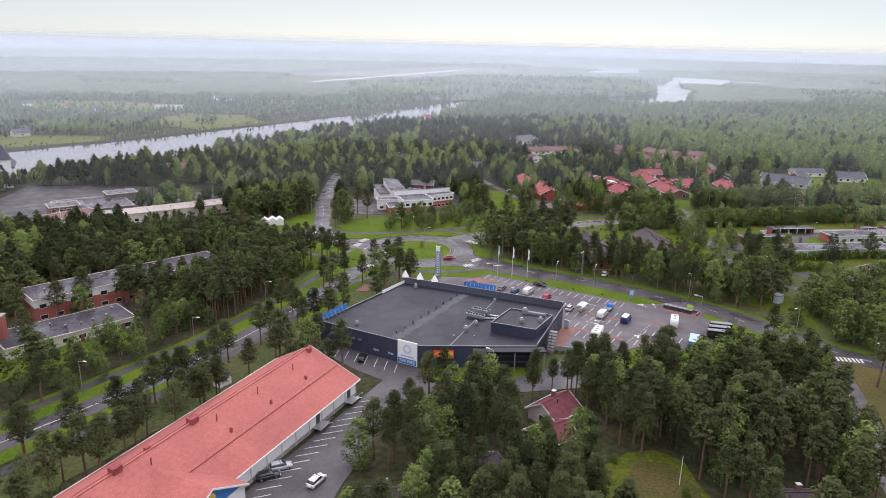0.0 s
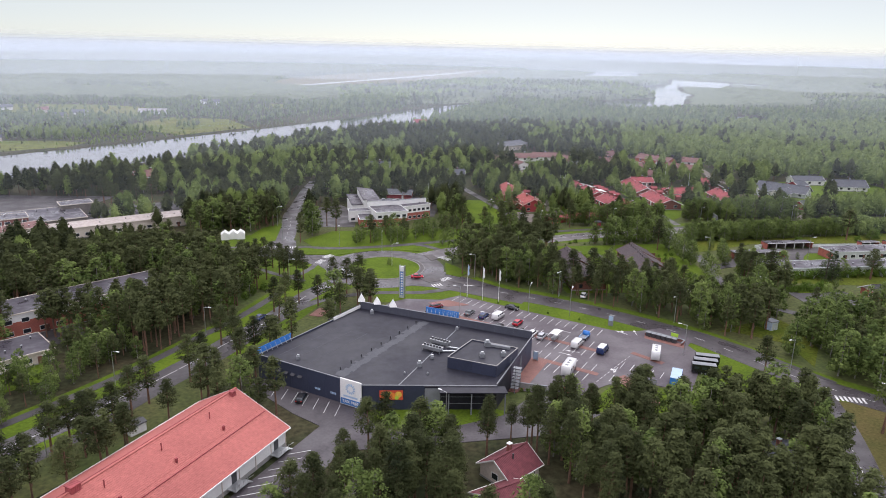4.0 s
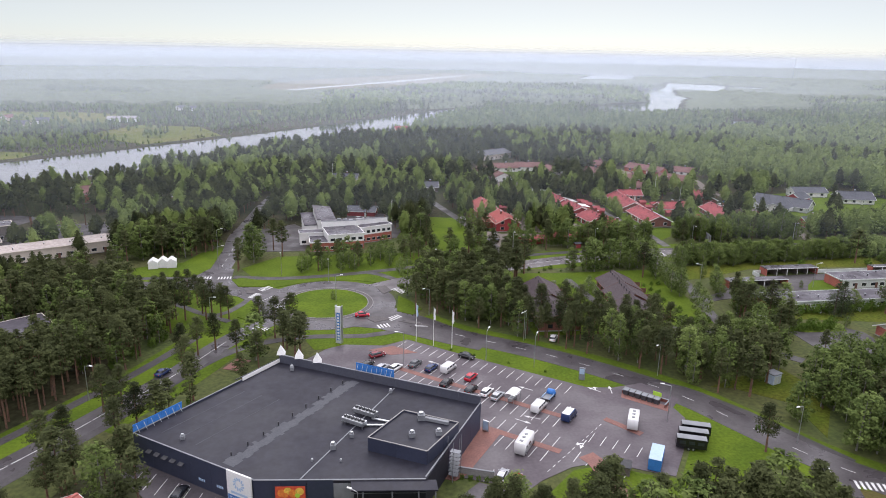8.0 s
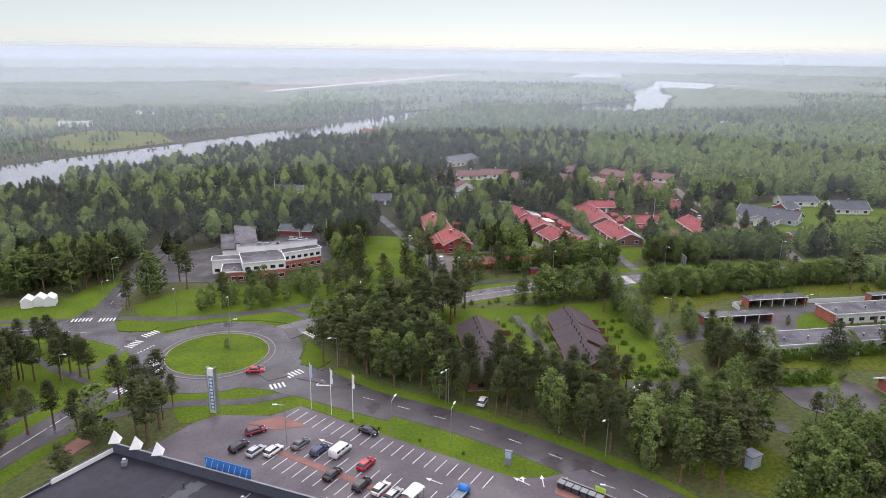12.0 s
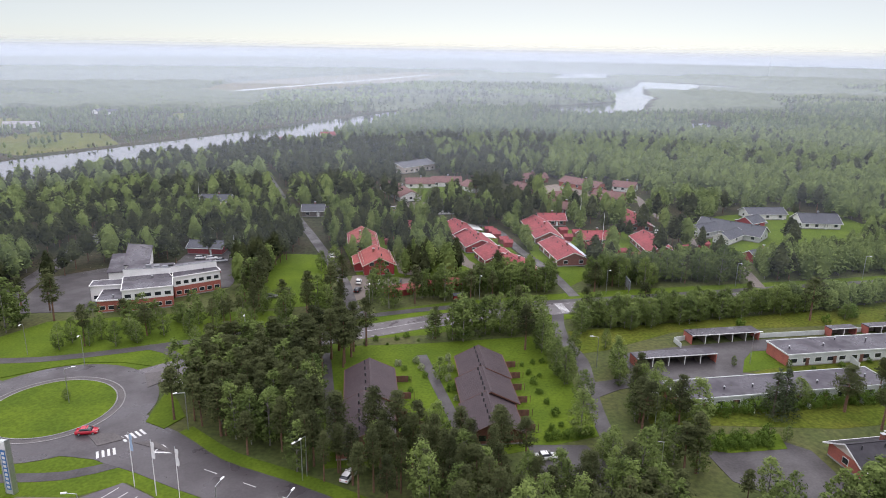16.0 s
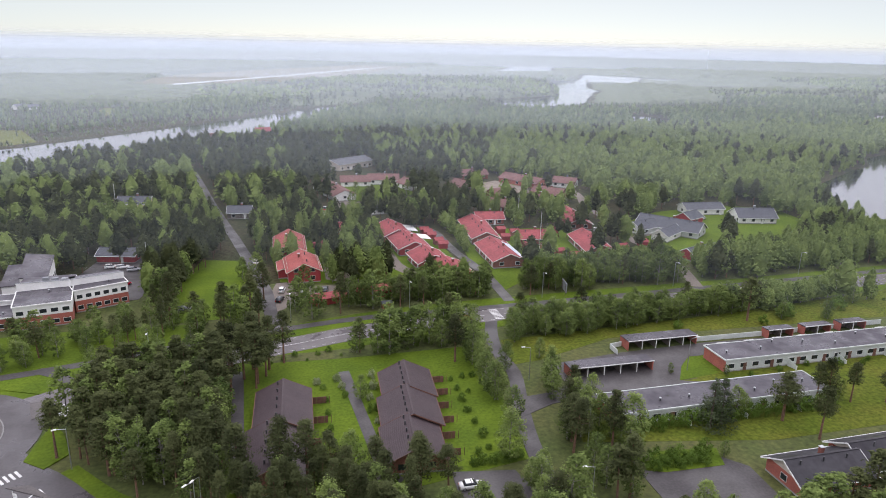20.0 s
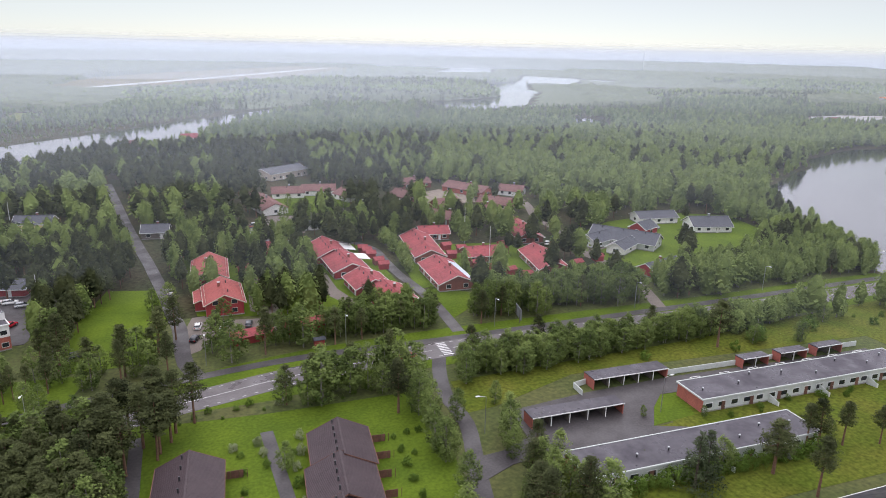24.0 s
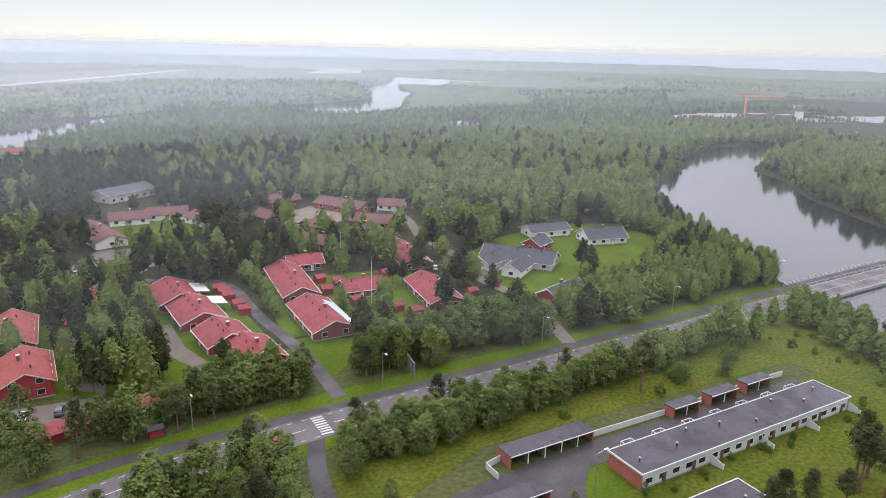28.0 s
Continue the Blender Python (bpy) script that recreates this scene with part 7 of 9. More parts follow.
def wheels(ob, xs, w, r=0.32):
    for x in xs:
        for s in (-1, 1):
            t_ = Geo().tube((x, s * (w - 0.11), r), (x, s * (w + 0.1), r), r, n=14).done("wheel", TYRE, ob)
            Geo().tube((x, s * (w + 0.1), r), (x, s * (w + 0.125), r), r * 0.6, n=10).done("rim", STEEL, t_)


def loft(sections, name, material, parent, label=""):
    """A skin over cross-sections (x, half width low, half width high, z low, z high)."""
    g = Geo()
    v = []
    for x, wl_, wh_, z0, z1 in sections:
        v += [(x, -wl_, z0), (x, -wl_ * 1.0, (z0 + z1) * 0.5), (x, -wh_, z1), (x, wh_, z1), (x, wl_, (z0 + z1) * 0.5), (x, wl_, z0)]
    f = []
    n = len(sections)
    for i in range(n - 1):
        for k in range(6):
            a, b = i * 6 + k, i * 6 + (k + 1) % 6
            f.append((a, b, b + 6, a + 6))
    f += [tuple(range(6))[::-1], tuple(range(6 * n - 6, 6 * n))]
    return g.add(v, f).done(name, material, parent, label, True)


def car(x, y, ang, colour, c, kind="estate"):
    L, w = 4.4, 0.88
    lb = {"estate": f"parked {colour} estate car", "hatch": f"parked {colour} hatchback car", "saloon": f"parked {colour} saloon car"}[kind]
    ob = thing("car", pose(x, y, 0.06, 0, 0, ang), lb + " on wet asphalt", "car", "cars")
    p = paintwork("car_paint_" + colour.replace(" ", "_"), c)
    loft([(-2.2, w * 0.86, w * 0.8, 0.35, 0.75), (-2.1, w, w * 0.9, 0.25, 0.95), (-1.2, w, w * 0.95, 0.22, 0.98), (0.6, w, w * 0.95, 0.22, 0.96), (1.1, w, w * 0.93, 0.22, 0.92), (2.0, w * 0.96, w * 0.84, 0.25, 0.78), (2.2, w * 0.8, w * 0.7, 0.35, 0.6)], "body", p, ob)
    back = {"estate": -2.05, "hatch": -1.95, "saloon": -1.45}[kind]
    loft([(back, w * 0.9, w * 0.8, 0.93, 1.0), (back + 0.35, w * 0.92, w * 0.74, 0.93, 1.42), (0.0, w * 0.93, w * 0.76, 0.93, 1.47), (0.35, w * 0.93, w * 0.74, 0.93, 1.42), (1.15, w * 0.9, w * 0.84, 0.9, 0.95)], "greenhouse", GLASS, ob)
    Geo().slab([(back + 0.38, -w * 0.73, 1.455), (0.3, -w * 0.73, 1.47), (0.3, w * 0.73, 1.47), (back + 0.38, w * 0.73, 1.455)], 0.035).done("roof", p, ob)
    wheels(ob, (-1.35, 1.35), w - 0.08)
    for s in (-1, 1):
        Geo().box(2.02, s * 0.6 - 0.16, 0.55, 2.2, s * 0.6 + 0.16, 0.7).done("headlight", LAMPGLASS, ob)
        Geo().box(-2.22, s * 0.62 - 0.12, 0.6, -2.1, s * 0.62 + 0.12, 0.82).done("tail_light", TAIL, ob)
        Geo().box(0.75, s * 0.98 - 0.08, 0.92, 0.92, s * 0.98 + 0.08, 1.06).done("mirror", p, ob)
    return ob


def van(x, y, ang, colour, c, L=5.2, h=2.1, motor=False):
    ob = thing("motorhome" if motor else "van", pose(x, y, 0.06, 0, 0, ang), ("white motorhome with alcove and roof hatches" if motor else f"parked {colour} van") + " in a bay", "motorhome" if motor else "van", "vans and motorhomes")
    p = paintwork("car_paint_" + colour.replace(" ", "_"), c)
    w, l = 1.0 if not motor else 1.12, L / 2
    if motor:
        loft([(-l, w, w * 0.96, 0.45, h), (-l + 0.1, w, w, 0.4, h + 0.05), (l - 1.5, w, w, 0.4, h + 0.1), (l - 0.9, w, w * 0.9, 1.75, h + 0.05), (l - 0.5, w * 0.8, w * 0.7, 1.9, h - 0.25)], "body", p, ob)
        loft([(l - 1.5, 0.95, 0.85, 0.35, 1.75), (l - 0.9, 0.95, 0.85, 0.35, 1.75), (l - 0.2, 0.92, 0.8, 0.35, 1.1), (l, 0.8, 0.7, 0.45, 0.8)], "cab", p, ob)
        loft([(l - 1.2, 0.93, 0.83, 1.12, 1.78), (l - 0.85, 0.93, 0.83, 1.12, 1.76), (l - 0.4, 0.9, 0.8, 1.1, 1.16)], "windscreen", GLASS, ob)
        for s in (-1, 1):
            for xx in (-l + 1.0, -l + 2.6):
                Geo().box(xx, s * (w + 0.005) - 0.02, 1.5, xx + 1.0, s * (w + 0.005) + 0.02, 2.05).done("window", GLASS, ob)
            Geo().box(-l + 0.3, s * (w + 0.003) - 0.02, 1.0, l - 1.6, s * (w + 0.003) + 0.02, 1.15).done("stripe", GREYMETAL, ob)
        for xx in (-l + 0.8, -l + 2.3, -l + 3.6):
            Geo().box(xx, -0.35, h + 0.04, xx + 0.6, 0.35, h + 0.18).done("roof_hatch", GREYMETAL, ob)
    else:
        loft([(-l, w * 0.95, w * 0.88, 0.4, h - 0.05), (-l + 0.1, w, w * 0.9, 0.3, h), (l - 1.7, w, w * 0.9, 0.3, h), (l - 1.3, w, w * 0.86, 0.3, h - 0.15), (l - 0.75, w, w * 0.88, 0.3, 1.2), (l - 0.1, w * 0.95, w * 0.82, 0.35, 0.95), (l, w * 0.85, w * 0.75, 0.45, 0.75)], "body", p, ob)
        Geo().add([(l - 1.28, -w * 0.8, h - 0.18), (l - 1.28, w * 0.8, h - 0.18), (l - 0.78, w * 0.82, 1.26), (l - 0.78, -w * 0.82, 1.26)], [(0, 3, 2, 1)]).add([(l - 1.25, -w * 0.8, h - 0.16), (l - 1.25, w * 0.8, h - 0.16), (l - 0.75, w * 0.82, 1.28), (l - 0.75, -w * 0.82, 1.28)], [(0, 3, 2, 1)]).done("windscreen", GLASS, ob)
        for s in (-1, 1):
            for xx in (-l + 0.4, -l + 1.7, l - 2.2):
                Geo().box(xx, s * (w * 0.97) - 0.04, 1.3, xx + 1.0, s * (w * 0.97) + 0.04, h - 0.35).done("window", GLASS, ob)
    wheels(ob, (-l + 1.1, l - 1.0), w - 0.08, 0.36)
    return ob


SILVER, BLACK, WHITEC, REDC, DKRED, BLUEC, DKBLUE, GREYC = (0.42, 0.43, 0.45), (0.012, 0.012, 0.014), (0.72, 0.72, 0.71), (0.42, 0.014, 0.03), (0.16, 0.012, 0.02), (0.03, 0.15, 0.38), (0.018, 0.035, 0.11), (0.10, 0.105, 0.11)
CARS = [
    (44.5, 218.8, 25, "dark red", DKRED, "estate"), (41.6, 213.2, 50, "black", BLACK, "estate"), (45.2, 211.0, 50, "silver", SILVER, "hatch"), (48.6, 210.6, 50, "white", WHITEC, "estate"), (53.8, 212.3, 50, "grey", GREYC, "saloon"), (57.6, 209.4, 50, "dark blue", DKBLUE, "estate"),
    (67.8, 215.2, -40, "black", BLACK, "saloon"), (66.6, 203.2, 50, "red", REDC, "hatch"), (60.1, 200.8, 50, "black", BLACK, "saloon"), (65.4, 196.8, 50, "black", BLACK, "estate"), (68.8, 195.0, 50, "white", WHITEC, "hatch"), (70.9, 192.8, 50, "silver", SILVER, "hatch"),
    (64.6, 161.8, 60, "silver", SILVER, "estate"), (66.8, 160.0, 60, "red", REDC, "hatch"),
    (-13.8, 115.2, 15, "black", BLACK, "estate"), (-11.8, 118.0, 15, "silver", SILVER, "estate"), (-4.9, 112.6, 55, "white", WHITEC, "hatch"), (5.6, 164.0, 75, "black", BLACK, "estate"),
    (41.8, 248.0, 0, "red", REDC, "saloon"), (-8.5, 214.5, 62, "dark blue", DKBLUE, "saloon"), (-46.0, 158.5, 50, "black", BLACK, "saloon"),
    (133.2, 224.6, 0, "white", WHITEC, "saloon"), (134.5, 215.2, 5, "beige", (0.52, 0.44, 0.28), "saloon"), (94.4, 224.2, 60, "white", WHITEC, "estate"),
    (102.3, 328.2, 70, "black", BLACK, "estate"), (103.2, 336.8, 80, "white", WHITEC, "estate"), (94.8, 368.6, 100, "white", WHITEC, "hatch"), (74.4, 325.5, 10, "grey", GREYC, "estate"),
    (110.0, 335.6, 80, "white", WHITEC, "hatch"), (116.8, 334.8, 80, "grey", GREYC, "estate"), (200, 307.2, 3, "black", BLACK, "estate"), (153.8, 301.2, 184, "red", REDC, "saloon"),
    (46, 372.5, 10, "white", WHITEC, "estate"), (50, 371.5, 12, "white", WHITEC, "estate"), (54, 368, 12, "silver", SILVER, "estate"), (54, 352, 60, "red", REDC, "hatch"), (242.5, 387.5, 60, "black", BLACK, "estate"), (239, 388.5, 60, "white", WHITEC, "hatch"), (246, 394.5, 70, "blue", BLUEC, "estate"),
    (299, 398, 30, "silver", SILVER, "estate"), (131, 431, 5, "black", BLACK, "estate"),
] + [(125.5 + 0.55 * i, 436 + 3.1 * i, 10, *(("white", WHITEC), ("grey", GREYC), ("red", REDC), ("black", BLACK), ("white", WHITEC))[i], "estate") for i in range(5)] + [(141.5 - 0.4 * i, 436 + 3.0 * i, 5, *(("white", WHITEC), ("silver", SILVER), ("white", WHITEC))[i], "estate") for i in range(3)]
for a_ in CARS:
    car(*a_)
van(61.8, 208.4, 50, "white", WHITEC)
van(79.0, 186.4, 50, "white", WHITEC)
v_ = van(84.6, 181.8, 50, "dark blue", DKBLUE)
Geo().box(-2.5, -0.84, 2.07, 0.9, 0.84, 2.15).done("roof", paintwork("car_paint_white", WHITEC), v_, "white painted roof")
van(17.3, 252.5, -58, "white", WHITEC)
van(71.6, 171.2, 55, "white", WHITEC, 6.8, 2.9, True)
van(97.6, 177.2, 62, "white", WHITEC, 6.0, 2.8, True)
tr = thing("light_truck", pose(82.9, 191.2, 0.06, 0, 0, 50), "small blue flatbed truck in a bay", "truck")
loft([(0.5, 0.9, 0.82, 0.4, 1.9), (1.4, 0.9, 0.8, 0.4, 1.85), (1.9, 0.88, 0.78, 0.4, 1.1), (2.3, 0.8, 0.7, 0.45, 0.9)], "cab", BLUE, tr)
Geo().box(-2.2, -0.95, 0.7, 0.4, 0.95, 0.82).done("bed", GREYMETAL, tr)
for s in (-1, 1):
    Geo().box(-2.2, s * 0.95 - 0.04, 0.82, 0.4, s * 0.95 + 0.04, 1.2).done("side_board", PALEBLUE, tr)
wheels(tr, (-1.4, 1.5), 0.84)
for k, (x, y) in enumerate(((105.6, 166.8), (107.4, 169.4), (109.2, 171.8))):
    tl = thing("box_trailer", pose(x, y, 0.06, 0, 0, -22), "black box trailer with pale roof lights", "trailer", "trailers")
    Geo().box(-3.0, -0.95, 0.55, 3.0, 0.95, 2.6).done("body", paintwork("car_paint_black", BLACK), tl)
    Geo().box(-2.9, -0.9, 2.6, 2.9, 0.9, 2.68).done("roof", GREYMETAL, tl)
    for i in range(3):
        Geo().box(-2.4 + i * 1.8, -0.97, 1.4, -1.2 + i * 1.8, 0.97, 2.1).done("window", GLASS, tl)
    wheels(tl, (-0.5, 0.4), 0.86, 0.34)


# ------------------------------------------------------------------ trees
def leaves(rng, centres, radii, per, leaf, middle, slim=0.8):
    """Small triangles scattered in clumps, turned outwards and up."""
    n = len(centres) * per
    c = np.repeat(centres, per, 0)
    r = np.repeat(radii, per, 0)
    d = rng.normal(size=(n, 3))
    d /= np.linalg.norm(d, axis=1)[:, None]
    p = c + d * r * (rng.random((n, 1)) ** 0.4)
    o = p - middle
    o /= np.linalg.norm(o, axis=1)[:, None] + 1e-6
    nr = d * 0.5 + o * 0.6 + (0, 0, 0.5) + rng.normal(size=(n, 3)) * 0.45
    nr /= np.linalg.norm(nr, axis=1)[:, None]
    a = np.cross(nr, rng.normal(size=(n, 3)))
    a /= np.linalg.norm(a, axis=1)[:, None]
    b = np.cross(nr, a)
    s = leaf * (0.7 + 0.6 * rng.random((n, 1)))
    co = np.stack([p + a * s, p - a * s * 0.5 + b * s * slim, p - a * s * 0.5 - b * s * slim], 1).reshape(-1, 3)
    return co, np.arange(n * 3).reshape(-1, 3)


def stem(points, n=6):
    """A bent, tapering stem through (x, y, z, radius)."""
    co, f = [], []
    for k, (x, y, z, r) in enumerate(points):
        co += [(x + r * math.cos(2 * math.pi * i / n), y + r * math.sin(2 * math.pi * i / n), z) for i in range(n)]
        if k:
            o = (k - 1) * n
            for i in range(n):
                j = (i + 1) % n
                f += [(o + i, o + j, o + j + n), (o + i, o + j + n, o + i + n)]
    return np.array(co), np.array(f)


def join(parts):
    co, f, k = [], [], 0
    for a, b in parts:
        co.append(a)
        f.append(b + k)
        k += len(a)
    return np.concatenate(co), np.concatenate(f)


def tree_shape(kind, seed, clumps, per, leaf, limbs=True, sides=6):
    """Trunk and crown of a tree ten units high."""
    rng = np.random.default_rng(seed)
    bend = rng.normal(size=2) * 0.25
    h = 10.0
    base_r = {"pine": 0.17, "birch": 0.12, "spruce": 0.16, "bush": 0.08}[kind]
    st = [(bend[0] * (z / h) ** 2, bend[1] * (z / h) ** 2, z, base_r * (1.05 - 0.95 * z / h)) for z in (np.linspace(0, h * 0.96, 5) if limbs else (0, h * 0.9))]
    trunk = [stem(st, sides)]
    if kind == "pine":
        low = rng.uniform(0.34, 0.54)
        t = low + (1 - low) * np.clip((rng.integers(9, size=clumps) + 0.5 + rng.normal(size=clumps) * 0.18) / 9, 0, 1)
        q = (t - low) / (1 - low)
        fat = rng.uniform(1.45, 2.15)
        prof = fat * np.minimum(1.0, 0.5 + q * 2.2) * (1 - q ** 1.35) ** 0.85 + 0.08
        ang = rng.integers(9, size=clumps) * 0.698 + t * 9 + rng.normal(size=clumps) * 0.25
        rad = prof * (0.2 + 0.8 * rng.random(clumps) ** 0.6) * rng.uniform(0.7, 1.15, clumps)
        z = t * h * 0.985 - 0.1 + 0.16 * rad
        rr = np.stack([np.full(clumps, 0.58), np.full(clumps, 0.58), np.full(clumps, 0.24)], -1) * rng.uniform(0.7, 1.3, (clumps, 1)) * (26 / max(clumps, 26)) ** 0.0
        if clumps < 40:
            rr = rr * 1.6
    elif kind == "birch":
        low = rng.uniform(0.04, 0.14)
        t = low + (1 - low) * rng.random(clumps)
        prof = rng.uniform(1.8, 2.4) * np.sin(np.clip((t - low) / (1 - low), 0, 1) ** 0.8 * 2.8 + 0.25) ** 0.8 + 0.1
        ang = rng.random(clumps) * 6.283
        rad = prof * (0.3 + 0.7 * rng.random(clumps) ** 0.5)
        z = t * h * 0.97
        rr = np.stack([np.full(clumps, 0.56), np.full(clumps, 0.56), np.full(clumps, 0.55)], -1) * (1.3 if clumps < 40 else 1.0) * rng.uniform(0.7, 1.3, (clumps, 1))
    elif kind == "spruce":
        t = 0.08 + 0.92 * rng.random(clumps) ** 1.15
        ang = rng.random(clumps) * 6.283
        rad = 2.3 * (1.03 - t) * (0.55 + 0.45 * rng.random(clumps))
        z = t * h - 0.25 * rad
        rr = np.stack([np.full(clumps, 0.62), np.full(clumps, 0.62), np.full(clumps, 0.34)], -1) * (1.15 - 0.6 * t)[:, None]
    else:
        t = rng.random(clumps)
        ang = rng.random(clumps) * 6.283
        rad = 4.6 * np.sqrt(np.clip(1 - (t - 0.25) ** 2 / 0.7, 0.05, 1)) * (0.3 + 0.7 * rng.random(clumps) ** 0.5)
        z = 0.8 + t * 8.0 * (1 - 0.45 * (rad / 4.6) ** 2)
        rr = np.full((clumps, 3), 1.7) * rng.uniform(0.7, 1.3, (clumps, 1))
    cen = np.stack([rad * np.cos(ang) + bend[0] * (z / h) ** 2, rad * np.sin(ang) + bend[1] * (z / h) ** 2, z], -1)
    if limbs and kind in ("pine", "birch"):
        for i in range(0, clumps, 4):
            x, y, zz = cen[i]
            z0 = zz - 0.35 * rad[i] - (0.5 if kind == "birch" else 0.0)
            trunk.append(stem([(bend[0] * (z0 / h) ** 2, bend[1] * (z0 / h) ** 2, z0, 0.05), (x, y, zz, 0.015)], 4))
    return join(trunk), leaves(rng, cen, rr, per, leaf, np.array((0, 0, h * 0.55)), 0.36 if kind in ("pine", "spruce") else 0.7)


PATHLINE = [(5, 105), (40, 140), (60, 210), (95, 215), (125, 235), (150, 255), (190, 262), (200, 300)]     # the heart of the place
rng = np.random.default_rng(11)


def free(x, y):
    """Where a tree may stand: off roads, roofs, fields and water."""
    ok = river_distance(x, y) > 2
    for k, poly in enumerate(FIELDS + BLOCKED):
        ok &= ~inside(poly, x, y) | ((rng.random(x.size) < 0.13) & (k < 5))
    for line, half in ROADS:
        q = [(p[0], p[1]) for p in line[::2]] + [(line[-1][0], line[-1][1])]
        near = (x > min(p[0] for p in q) - 12) & (x < max(p[0] for p in q) + 12) & (y > min(p[1] for p in q) - 12) & (y < max(p[1] for p in q) + 12)
        if near.any():
            d = np.full(x.shape, 1e9)
            d[near] = line_distance(q, x[near], y[near])
            ok &= d > half + 1.2
    return ok


def in_view(x, y):
    return (x > -0.50 * y - 30) & ((x < 0.95 * y + 25) | (x - 121 < 2.1 * (y - 179) + 30))


def jitter(x0, y0, x1, y1, s):
    X, Y = np.meshgrid(np.arange(x0, x1, s), np.arange(y0, y1, s))
    X, Y = X.ravel() + rng.uniform(-0.45, 0.45, X.size) * s, Y.ravel() + rng.uniform(-0.45, 0.45, X.size) * s
    k = in_view(X, Y)
    return X[k], Y[k]


def patches(x, y, scale, seed):
    return np.array([noise.noise((a * scale + seed, b * scale, seed * 0.37)) for a, b in zip(x, y)])


